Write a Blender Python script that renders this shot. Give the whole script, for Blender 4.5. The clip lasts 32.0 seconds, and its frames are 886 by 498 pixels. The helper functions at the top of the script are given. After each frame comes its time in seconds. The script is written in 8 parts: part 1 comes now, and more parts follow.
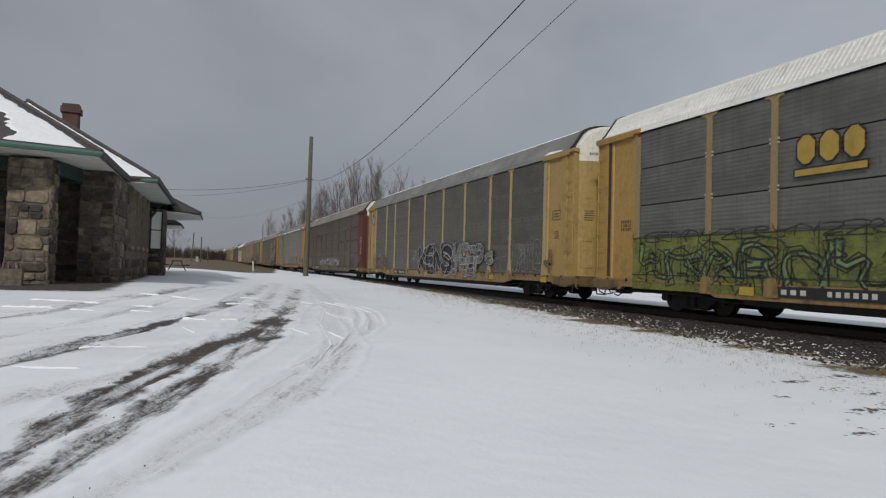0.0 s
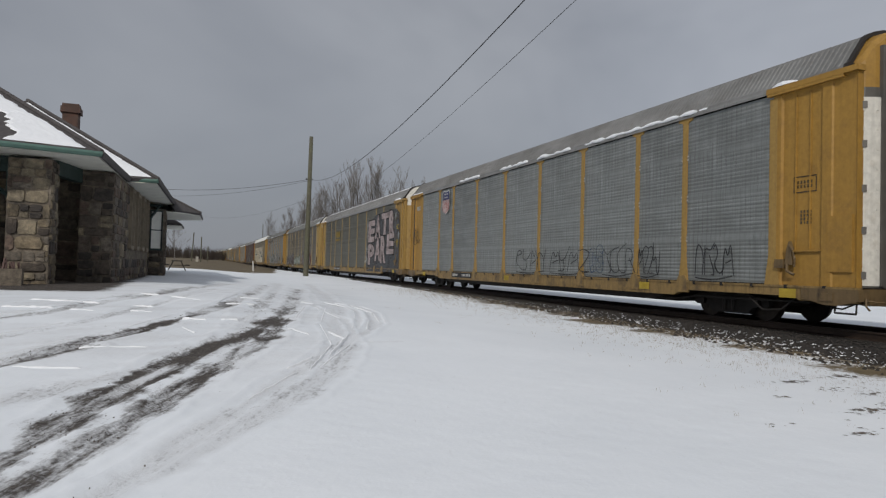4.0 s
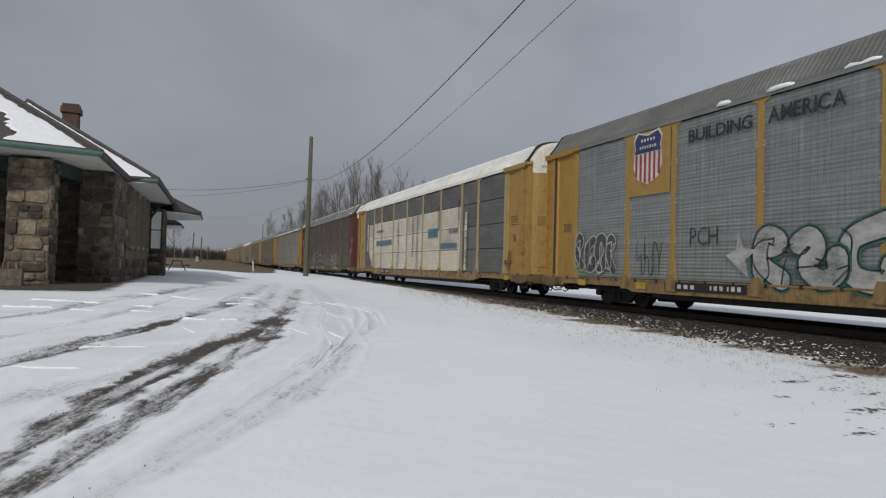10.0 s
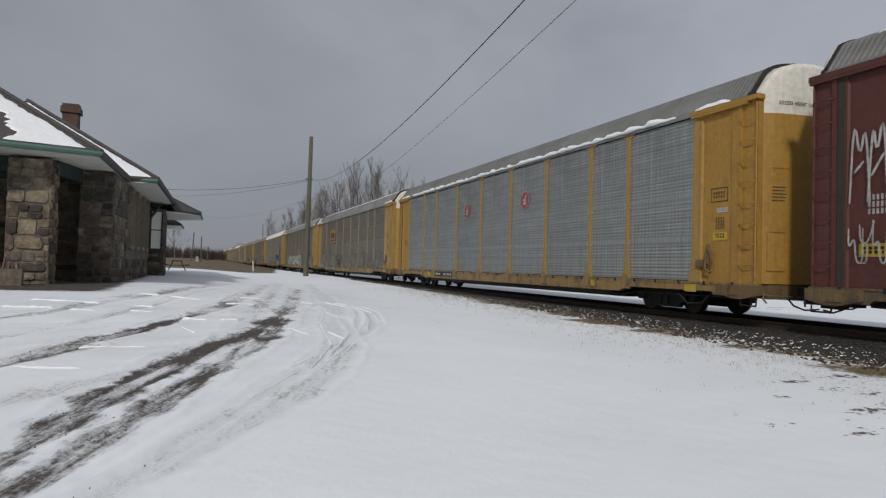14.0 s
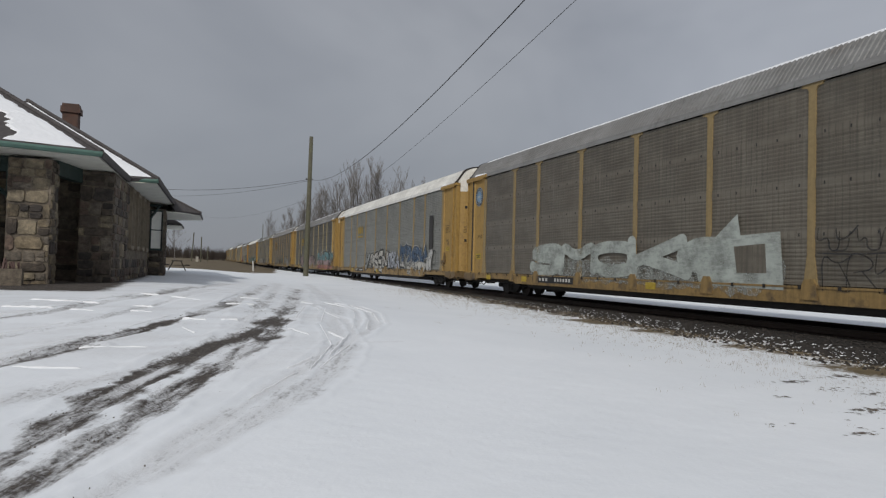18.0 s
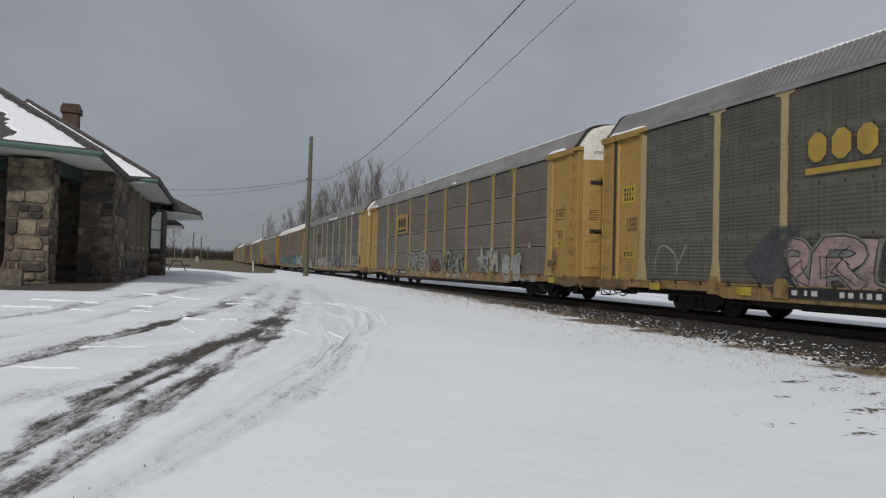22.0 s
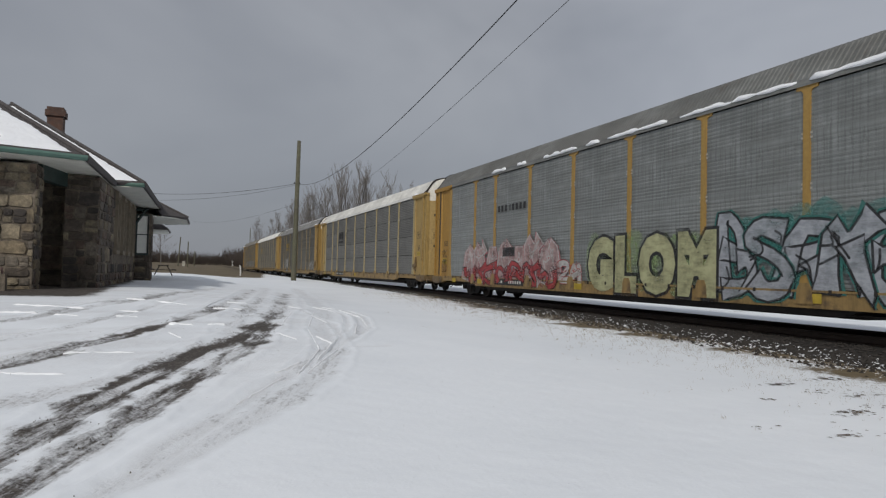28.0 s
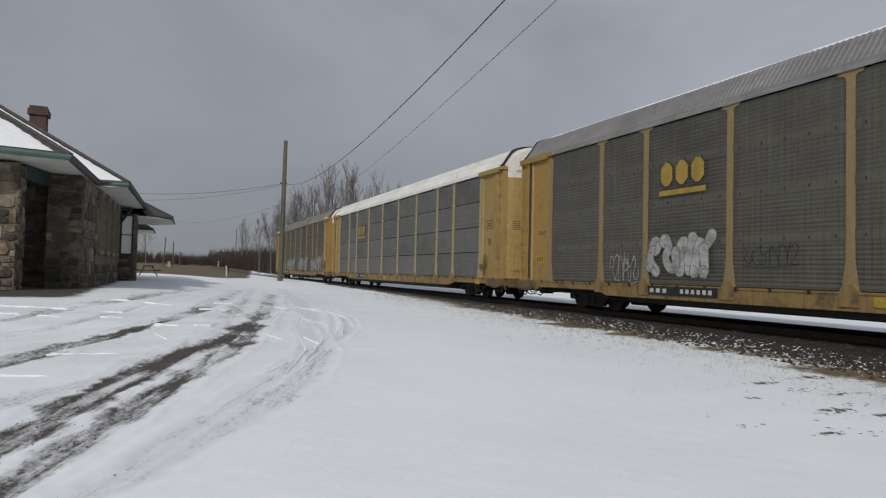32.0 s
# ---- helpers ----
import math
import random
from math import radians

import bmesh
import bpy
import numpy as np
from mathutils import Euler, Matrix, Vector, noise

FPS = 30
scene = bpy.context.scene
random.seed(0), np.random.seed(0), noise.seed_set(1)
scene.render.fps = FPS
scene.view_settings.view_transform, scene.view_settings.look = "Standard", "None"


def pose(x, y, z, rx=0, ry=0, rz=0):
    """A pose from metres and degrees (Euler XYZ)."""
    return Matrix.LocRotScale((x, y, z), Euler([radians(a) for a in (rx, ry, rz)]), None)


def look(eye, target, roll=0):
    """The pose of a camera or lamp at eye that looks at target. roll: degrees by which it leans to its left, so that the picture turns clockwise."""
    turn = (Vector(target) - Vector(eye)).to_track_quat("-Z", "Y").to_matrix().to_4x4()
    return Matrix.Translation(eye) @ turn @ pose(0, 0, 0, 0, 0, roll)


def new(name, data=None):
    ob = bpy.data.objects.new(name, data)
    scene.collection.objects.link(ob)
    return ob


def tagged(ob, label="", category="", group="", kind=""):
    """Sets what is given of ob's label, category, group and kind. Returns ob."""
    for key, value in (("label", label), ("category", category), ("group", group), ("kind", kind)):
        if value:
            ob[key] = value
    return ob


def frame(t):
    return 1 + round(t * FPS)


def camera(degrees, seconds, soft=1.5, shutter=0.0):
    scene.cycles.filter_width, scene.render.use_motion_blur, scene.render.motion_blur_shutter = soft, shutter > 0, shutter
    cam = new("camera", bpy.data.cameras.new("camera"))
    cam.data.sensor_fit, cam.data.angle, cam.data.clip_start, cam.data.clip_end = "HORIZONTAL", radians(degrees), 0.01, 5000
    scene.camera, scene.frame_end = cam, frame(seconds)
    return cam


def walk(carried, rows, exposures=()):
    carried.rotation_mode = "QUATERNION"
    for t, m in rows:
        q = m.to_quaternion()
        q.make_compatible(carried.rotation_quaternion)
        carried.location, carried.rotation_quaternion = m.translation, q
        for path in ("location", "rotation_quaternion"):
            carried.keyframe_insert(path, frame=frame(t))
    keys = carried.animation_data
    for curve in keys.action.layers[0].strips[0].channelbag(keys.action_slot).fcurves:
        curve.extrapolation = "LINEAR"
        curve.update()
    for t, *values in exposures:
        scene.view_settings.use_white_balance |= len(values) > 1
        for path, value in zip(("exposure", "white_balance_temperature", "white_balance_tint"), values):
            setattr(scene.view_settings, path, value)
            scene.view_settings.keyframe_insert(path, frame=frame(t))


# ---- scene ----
cam = camera(67.25, 32.0, soft=1.25, shutter=0.02)

EYE = (0.0, 0.0, 1.434)


def aim(yaw, pitch, roll):
    """Camera pose at EYE from heading (right of the line of the track), upward pitch and roll."""
    a, b = radians(yaw), radians(pitch)
    way = Vector((math.sin(a) * math.cos(b), math.cos(a) * math.cos(b), math.sin(b)))
    return look(EYE, Vector(EYE) + way, roll)


STILL = aim(20.546, 1.616, 1.547)
walk(cam, [
    (0.0, STILL), (25.5, STILL), (26.0, aim(20.65, 1.66, 1.53)), (26.9, aim(21.42, 1.94, 1.42)),
    (27.5, aim(21.563, 2.000, 1.397)), (28.0, aim(21.544, 2.001, 1.438)), (28.5, aim(21.490, 2.061, 1.299)),
    (29.0, aim(21.108, 2.010, 1.301)), (29.5, aim(21.405, 1.998, 1.287)), (30.0, aim(21.839, 1.985, 1.464)),
    (30.5, aim(22.264, 1.950, 1.411)), (31.0, aim(22.577, 1.998, 1.403)), (31.5, aim(22.646, 2.008, 1.430)),
    (32.0, aim(22.635, 2.045, 1.372)),
], exposures=[(0.0, 0.0), (32.0, 0.0)])

# ---- world and sun: broken winter overcast, soft sun behind and to one side ----
SUN_AZ, SUN_EL = 33.0, 34.0          # the light travels towards +x +y
world = bpy.data.worlds.new("winter_sky")
scene.world = world
world.use_nodes = True


def sky_nodes(tree):
    n, l = tree.nodes, tree.links
    n.clear()
    out = n.new("ShaderNodeOutputWorld")
    bg = n.new("ShaderNodeBackground")
    sky = n.new("ShaderNodeTexSky")
    sky.sky_type, sky.sun_disc = "NISHITA", False
    sky.sun_elevation, sky.sun_rotation = radians(SUN_EL), radians(180 + SUN_AZ)
    sky.air_density, sky.dust_density, sky.ozone_density = 1.0, 2.0, 1.0
    tc = n.new("ShaderNodeTexCoord")
    sep = n.new("ShaderNodeSeparateXYZ")
    l.new(tc.outputs["Generated"], sep.inputs[0])
    # cloud layer, flattened towards the horizon
    mapn = n.new("ShaderNodeMapping")
    mapn.inputs["Scale"].default_value = (1.0, 1.0, 1.7)
    mapn.inputs["Location"].default_value = (3.1, 0.4, 0.0)
    l.new(tc.outputs["Generated"], mapn.inputs[0])
    big = n.new("ShaderNodeTexNoise")
    big.inputs["Scale"].default_value, big.inputs["Detail"].default_value = 2.1, 4.0
    big.inputs["Roughness"].default_value, big.inputs["Distortion"].default_value = 0.5, 0.3
    l.new(mapn.outputs[0], big.inputs[0])
    ramp = n.new("ShaderNodeValToRGB")
    e = ramp.color_ramp.elements
    e[0].position, e[0].color = 0.30, (0.284, 0.302, 0.341, 1)
    e[1].position, e[1].color = 0.72, (0.48, 0.50, 0.538, 1)
    mid = e.new(0.5)
    mid.color = (0.372, 0.39, 0.429, 1)
    l.new(big.outputs["Fac"], ramp.inputs[0])
    # paler haze low down
    low = n.new("ShaderNodeMapRange")
    low.inputs["From Min"].default_value, low.inputs["From Max"].default_value = 0.0, 0.42
    low.inputs["To Min"].default_value, low.inputs["To Max"].default_value = 0.82, 0.0
    l.new(sep.outputs["Z"], low.inputs[0])
    haze = n.new("ShaderNodeMix")
    haze.data_type = "RGBA"
    haze.inputs["B"].default_value = (0.238, 0.255, 0.29, 1)
    l.new(low.outputs[0], haze.inputs["Factor"])
    l.new(ramp.outputs["Color"], haze.inputs["A"])
    # a thin share of the open sky behind the cloud
    sc = n.new("ShaderNodeVectorMath")
    sc.operation = "SCALE"
    sc.inputs["Scale"].default_value = 0.05
    l.new(sky.outputs[0], sc.inputs[0])
    add = n.new("ShaderNodeMix")
    add.data_type = "RGBA"
    add.inputs["Factor"].default_value = 0.12
    # heavier cloud towards the east, thinning to the west
    heavy = n.new("ShaderNodeMapRange")
    heavy.inputs["From Min"].default_value, heavy.inputs["From Max"].default_value = -0.35, 0.6
    heavy.inputs["To Min"].default_value, heavy.inputs["To Max"].default_value = 0.94, 0.89
    l.new(sep.outputs["X"], heavy.inputs[0])
    dim = n.new("ShaderNodeVectorMath")
    dim.operation = "SCALE"
    l.new(haze.outputs["Result"], dim.inputs[0])
    # brighter cloud beyond the train
    thin = n.new("ShaderNodeMapRange")
    thin.interpolation_type = "SMOOTHSTEP"
    thin.inputs["From Min"].default_value, thin.inputs["From Max"].default_value = 0.36, 0.68
    thin.inputs["To Min"].default_value, thin.inputs["To Max"].default_value = 1.0, 1.36
    l.new(sep.outputs["X"], thin.inputs[0])
    both = n.new("ShaderNodeMath")
    both.operation = "MULTIPLY"
    l.new(heavy.outputs[0], both.inputs[0])
    l.new(thin.outputs[0], both.inputs[1])
    l.new(both.outputs[0], dim.inputs["Scale"])
    l.new(dim.outputs[0], add.inputs["A"])
    l.new(sc.outputs[0], add.inputs["B"])
    l.new(add.outputs["Result"], bg.inputs["Color"])
    bg.inputs["Strength"].default_value = 1.0
    l.new(bg.outputs[0], out.inputs[0])


sky_nodes(world.node_tree)
sun_data = bpy.data.lights.new("sun", "SUN")
sun_data.energy, sun_data.angle, sun_data.color = 1.95, radians(4), (1.0, 0.955, 0.89)
sun = new("sun", sun_data)
_a, _e = radians(SUN_AZ), radians(SUN_EL)
sun.matrix_world = look((-20, -30, 30), Vector((-20, -30, 30)) + Vector((math.sin(_a) * math.cos(_e), math.cos(_a) * math.cos(_e), -math.sin(_e))))


# ---- materials ----
def nodes_of(name):
    m = bpy.data.materials.new(name)
    m.use_nodes = True
    t = m.node_tree
    return m, t.nodes, t.links, t.nodes["Principled BSDF"]


def noise_node(n, l, vec, scale, detail=4.0, rough=0.55, stretch=None):
    if stretch:
        mp = n.new("ShaderNodeMapping")
        mp.inputs["Scale"].default_value = stretch
        l.new(vec, mp.inputs[0])
        vec = mp.outputs[0]
    t = n.new("ShaderNodeTexNoise")
    t.inputs["Scale"].default_value, t.inputs["Detail"].default_value, t.inputs["Roughness"].default_value = scale, detail, rough
    l.new(vec, t.inputs[0])
    return t.outputs["Fac"]


def ramp_node(n, l, fac, stops):
    r = n.new("ShaderNodeValToRGB")
    e = r.color_ramp.elements
    e[0].position, e[0].color = stops[0][0], (*stops[0][1], 1)
    e[1].position, e[1].color = stops[-1][0], (*stops[-1][1], 1)
    for p, c in stops[1:-1]:
        e.new(p).color = (*c, 1)
    l.new(fac, r.inputs[0])
    return r.outputs["Color"]


def mix_node(n, l, fac, a, b, blend="MIX"):
    m = n.new("ShaderNodeMix")
    m.data_type, m.blend_type = "RGBA", blend
    for v, s in ((fac, "Factor"), (a, "A"), (b, "B")):
        if isinstance(v, (int, float)):
            m.inputs[s].default_value = v
        elif isinstance(v, tuple):
            m.inputs[s].default_value = (*v, 1)
        else:
            l.new(v, m.inputs[s])
    return m.outputs["Result"]


def math_node(n, l, op, a, b=0.0):
    m = n.new("ShaderNodeMath")
    m.operation = op
    for v, i in ((a, 0), (b, 1)):
        if isinstance(v, (int, float)):
            m.inputs[i].default_value = v
        else:
            l.new(v, m.inputs[i])
    return m.outputs[0]


def bump_node(n, l, height, strength, dist, bsdf):
    b = n.new("ShaderNodeBump")
    b.inputs["Strength"].default_value, b.inputs["Distance"].default_value = strength, dist
    l.new(height, b.inputs["Height"])
    l.new(b.outputs[0], bsdf.inputs["Normal"])


def shade(c, k):
    return tuple(min(1.0, v * k) for v in c)


def plain(name, col, rough=0.7, metal=0.0, vary=0.25, scale=6.0, bump=0.15, grime=None, grime_amt=0.5):
    """Painted or natural surface: fine and broad variation, optional grime patches."""
    m, n, l, b = nodes_of(name)
    vec = n.new("ShaderNodeTexCoord").outputs["Object"]
    fine = noise_node(n, l, vec, scale, 5)
    c = ramp_node(n, l, fine, [(0.25, shade(col, 1 - vary)), (0.75, shade(col, 1 + vary * 0.6))])
    if grime:
        wide = noise_node(n, l, vec, scale * 0.22, 6, 0.65)
        f = math_node(n, l, "MULTIPLY", ramp_node(n, l, wide, [(0.42, (0, 0, 0)), (0.68, (1, 1, 1))]), grime_amt)
        c = mix_node(n, l, f, c, grime)
    l.new(c, b.inputs["Base Color"])
    b.inputs["Roughness"].default_value, b.inputs["Metallic"].default_value = rough, metal
    if bump:
        bump_node(n, l, noise_node(n, l, vec, scale * 3, 4), bump, 0.02, b)
    return m


def car_paint(name, col, rust=(0.11, 0.055, 0.03), amt=0.5, rough=0.6, streak=0.2, cover=0.0):
    """Weathered paint on rolling stock: vertical run-down streaks, blotches of rust and road dirt."""
    m, n, l, b = nodes_of(name)
    vec = n.new("ShaderNodeTexCoord").outputs["Object"]
    fine = noise_node(n, l, vec, 9, 5, 0.6)
    c = ramp_node(n, l, fine, [(0.25, shade(col, 0.8)), (0.75, shade(col, 1.12))])
    runs = noise_node(n, l, vec, 3.0, 4, 0.6, (4.0, 4.0, 0.22))
    f = math_node(n, l, "MULTIPLY", ramp_node(n, l, runs, [(0.45, (0, 0, 0)), (0.72, (1, 1, 1))]), streak)
    c = mix_node(n, l, f, c, shade(col, 0.42))
    blot = noise_node(n, l, vec, 1.3, 9, 0.72)
    f2 = math_node(n, l, "MULTIPLY", ramp_node(n, l, blot, [(0.53 - cover, (0, 0, 0)), (0.66 - cover, (1, 1, 1))]), amt * 0.85)
    c = mix_node(n, l, f2, c, rust)
    l.new(c, b.inputs["Base Color"])
    b.inputs["Roughness"].default_value = rough
    bump_node(n, l, fine, 0.12, 0.01, b)
    return m


def panel_mat(name, col, dark=0.55, rough=0.5, metal=0.25, weave=0.3, brown=(0.06, 0.046, 0.034), brown_amt=0.35, seams=0.55, stripe=0.15, plaid=0.55):
    """Galvanised side screen, dirt-streaked; faint upright and level banding as the sheets have, plus painted rib
    shading.
    """
    m, n, l, b = nodes_of(name)
    vec = n.new("ShaderNodeTexCoord").outputs["Object"]
    rnd = n.new("ShaderNodeObjectInfo").outputs["Random"]
    base = ramp_node(n, l, rnd, [(0.0, shade(col, 0.80)), (1.0, shade(col, 1.24))])
    # broad pale blotches: uneven tone, with the metal's sheen painted in
    pale = noise_node(n, l, vec, 0.55, 6, 0.68, (1.0, 1.0, 2.2))
    base = mix_node(n, l, math_node(n, l, "MULTIPLY", ramp_node(n, l, pale, [(0.45, (0, 0, 0)), (0.66, (1, 1, 1))]), 0.6), base, shade(col, 1.6))
    up = noise_node(n, l, vec, 2.6, 4, 0.75, (6.0, 6.0, 0.16))
    c = mix_node(n, l, math_node(n, l, "MULTIPLY", ramp_node(n, l, up, [(0.42, (0, 0, 0)), (0.58, (1, 1, 1))]), weave * 1.3), base, shade(col, dark))
    lev = noise_node(n, l, vec, 2.0, 4, 0.7, (0.16, 0.16, 4.0))
    c = mix_node(n, l, math_node(n, l, "MULTIPLY", ramp_node(n, l, lev, [(0.45, (0, 0, 0)), (0.62, (1, 1, 1))]), weave), c, shade(col, 1.22))
    sz = n.new("ShaderNodeSeparateXYZ")
    l.new(vec, sz.inputs[0])
    seam = math_node(n, l, "PINGPONG", math_node(n, l, "SUBTRACT", sz.outputs["Z"], 0.88), 0.515)
    sag = math_node(n, l, "SUBTRACT", seam, math_node(n, l, "MULTIPLY", up, 0.12))
    c = mix_node(n, l, math_node(n, l, "MULTIPLY", ramp_node(n, l, sag, [(0.0, (1, 1, 1)), (0.05, (0, 0, 0))]), seams), c, shade(col, 1.45))
    # level stripes that paint the shading of wide ribs, and rows of short dark run-downs below the sheet joints
    band = noise_node(n, l, vec, 1.0, 3, 0.6, (0.05, 0.05, 9.0))
    c = mix_node(n, l, math_node(n, l, "MULTIPLY", ramp_node(n, l, band, [(0.46, (0, 0, 0)), (0.60, (1, 1, 1))]), stripe), c, shade(col, 0.6))
    dash = noise_node(n, l, vec, 5.0, 3, 0.6, (3.0, 3.0, 0.35))
    c = mix_node(n, l, math_node(n, l, "MULTIPLY", ramp_node(n, l, dash, [(0.62, (0, 0, 0)), (0.70, (1, 1, 1))]), 0.5), c, shade(col, 0.5))
    # upright rows of punched holes, clogged here and there
    hole = math_node(n, l, "PINGPONG", sz.outputs["Y"], 0.075)
    gate = ramp_node(n, l, noise_node(n, l, vec, 1.6, 4, 0.7, (1.0, 1.0, 1.4)), [(0.40, (0.1, 0.1, 0.1)), (0.60, (1, 1, 1))])
    c = mix_node(n, l, math_node(n, l, "MULTIPLY", math_node(n, l, "MULTIPLY", ramp_node(n, l, hole, [(0.012, (1, 1, 1)), (0.022, (0, 0, 0))]), gate), plaid), c, shade(col, 0.5))
    # rust bleeding down from the eaves
    run = noise_node(n, l, vec, 0.9, 5, 0.7, (2.6, 2.6, 0.25))
    c = mix_node(n, l, math_node(n, l, "MULTIPLY", ramp_node(n, l, run, [(0.62, (0, 0, 0)), (0.76, (1, 1, 1))]), 0.5), c, (0.10, 0.05, 0.028))
    drip = noise_node(n, l, vec, 1.1, 5, 0.7, (2.2, 2.2, 0.12))
    c = mix_node(n, l, math_node(n, l, "MULTIPLY", ramp_node(n, l, drip, [(0.56, (0, 0, 0)), (0.70, (1, 1, 1))]), 0.55), c, shade(col, 0.45))
    blot = noise_node(n, l, vec, 0.8, 7, 0.7)
    c = mix_node(n, l, math_node(n, l, "MULTIPLY", ramp_node(n, l, blot, [(0.4, (0, 0, 0)), (0.7, (1, 1, 1))]), brown_amt), c, brown)
    l.new(c, b.inputs["Base Color"])
    b.inputs["Roughness"].default_value, b.inputs["Metallic"].default_value = rough, metal
    bump_node(n, l, noise_node(n, l, vec, 14, 3), 0.08, 0.01, b)
    return m


def spray(name, col, worn=0.6):
    """Spray paint: slightly uneven coverage."""
    m, n, l, b = nodes_of(name)
    vec = n.new("ShaderNodeTexCoord").outputs["Object"]
    f = noise_node(n, l, vec, 2.2, 6, 0.7)
    l.new(ramp_node(n, l, f, [(0.3, shade(col, 0.72)), (0.7, shade(col, 1.1))]), b.inputs["Base Color"])
    b.inputs["Roughness"].default_value = 0.6
    if worn:
        # thin coat: the ribs and years have rubbed it through in level streaks and blotches
        rub = noise_node(n, l, vec, 3.0, 6, 0.75, (0.8, 0.8, 3.2))
        blot = noise_node(n, l, vec, 1.4, 6, 0.7)
        k = math_node(n, l, "ADD", math_node(n, l, "MULTIPLY", rub, 0.4), math_node(n, l, "MULTIPLY", blot, 0.6))
        l.new(ramp_node(n, l, k, [(0.38, (1 - worn,) * 3), (0.56, (0.96,) * 3)]), b.inputs["Alpha"])
    return m


def ground_mat():
    """Snow over asphalt: the stored amounts say how far tyres have worn it off and how much dead grass shows."""
    m, n, l, b = nodes_of("snow_ground")
    vec = n.new("ShaderNodeTexCoord").outputs["Object"]
    att = n.new("ShaderNodeAttribute")
    att.attribute_name = "wear"
    sep = n.new("ShaderNodeSeparateXYZ")
    l.new(att.outputs["Vector"], sep.inputs[0])
    fine = noise_node(n, l, vec, 7, 8, 0.72)
    turn = n.new("ShaderNodeMapping")
    turn.inputs["Rotation"].default_value = (0, 0, radians(22))
    l.new(vec, turn.inputs[0])
    drawn = noise_node(n, l, turn.outputs[0], 6.0, 7, 0.7, (3.2, 0.42, 1.0))
    mid = noise_node(n, l, vec, 1.1, 5, 0.6)
    grain = noise_node(n, l, turn.outputs[0], 17.0, 6, 0.75, (1.5, 0.8, 1.0))
    snow = ramp_node(n, l, noise_node(n, l, vec, 0.35, 5, 0.6), [(0.3, (0.80, 0.84, 0.885)), (0.7, (0.875, 0.91, 0.95))])
    # slush: greyer snow along the wheel lines
    sl = math_node(n, l, "MULTIPLY", sep.outputs["X"], math_node(n, l, "ADD", math_node(n, l, "MULTIPLY", fine, 1.1), 0.15))
    snow = mix_node(n, l, math_node(n, l, "MULTIPLY", sl, 0.9), snow, (0.52, 0.515, 0.52))
    asphalt = ramp_node(n, l, fine, [(0.35, (0.032, 0.027, 0.025)), (0.62, (0.095, 0.082, 0.073))])
    asphalt = mix_node(n, l, ramp_node(n, l, noise_node(n, l, vec, 24, 4, 0.7), [(0.5, (0, 0, 0)), (0.62, (1, 1, 1))]), asphalt, (0.13, 0.118, 0.106))
    # bare where wear beats a patchy threshold
    th = math_node(n, l, "ADD", sep.outputs["Y"], math_node(n, l, "ADD", math_node(n, l, "ADD", math_node(n, l, "MULTIPLY", drawn, 0.75), math_node(n, l, "MULTIPLY", grain, 0.95)), math_node(n, l, "MULTIPLY", mid, 0.30)))
    bare = ramp_node(n, l, math_node(n, l, "SUBTRACT", th, 0.89), [(0.30, (0, 0, 0)), (0.46, (0.36, 0.36, 0.36)), (0.70, (1, 1, 1))])
    c = mix_node(n, l, bare, snow, asphalt)
    grass = ramp_node(n, l, noise_node(n, l, vec, 3.0, 8, 0.75), [(0.3, (0.045, 0.036, 0.024)), (0.5, (0.115, 0.09, 0.055)), (0.72, (0.20, 0.165, 0.108))])
    grass = mix_node(n, l, math_node(n, l, "MULTIPLY", ramp_node(n, l, noise_node(n, l, vec, 0.22, 7, 0.7, (0.6, 1.6, 1.0)), [(0.42, (0, 0, 0)), (0.62, (1, 1, 1))]), 0.75), grass, (0.20, 0.158, 0.095))
    gr = ramp_node(n, l, math_node(n, l, "SUBTRACT", math_node(n, l, "ADD", sep.outputs["Z"], math_node(n, l, "MULTIPLY", fine, 0.9)), 0.62),
                   [(0.25, (0, 0, 0)), (0.42, (1, 1, 1))])
    c = mix_node(n, l, gr, c, grass)
    l.new(c, b.inputs["Base Color"])
    b.inputs["Roughness"].default_value = 0.75
    b.inputs["Specular IOR Level"].default_value = 0.25
    h = math_node(n, l, "ADD", math_node(n, l, "MULTIPLY", noise_node(n, l, vec, 2.2, 6, 0.6), 0.6), math_node(n, l, "MULTIPLY", fine, math_node(n, l, "ADD", sl, 0.08)))
    bump_node(n, l, h, 0.5, 0.05, b)
    return m


M = {}
M["snow_ground"] = ground_mat()
M["snow"] = plain("snow", (0.85, 0.87, 0.90), 0.8, vary=0.05, scale=4, bump=0.3)
M["ballast"] = plain("ballast", (0.023, 0.020, 0.018), 0.9, vary=0.5, scale=14, bump=0.6, grime=(0.036, 0.032, 0.028))
M["stone_chip"] = plain("stone_chip", (0.038, 0.033, 0.029), 0.9, vary=0.5, scale=9, bump=0.3)
M["rail"] = plain("rail", (0.05, 0.034, 0.026), 0.6, 0.4, vary=0.3, scale=5)
M["tie"] = plain("tie", (0.035, 0.028, 0.022), 0.9, vary=0.4, scale=7, bump=0.4)
M["black_steel"] = plain("black_steel", (0.022, 0.020, 0.019), 0.75, 0.2, vary=0.4, scale=5, grime=(0.045, 0.034, 0.026), grime_amt=0.5)
M["wheel_steel"] = plain("wheel_steel", (0.045, 0.036, 0.03), 0.6, 0.5, vary=0.35, scale=6)
M["yellow"] = car_paint("yellow_car_paint", (0.34, 0.212, 0.058), (0.11, 0.066, 0.032), 0.5)
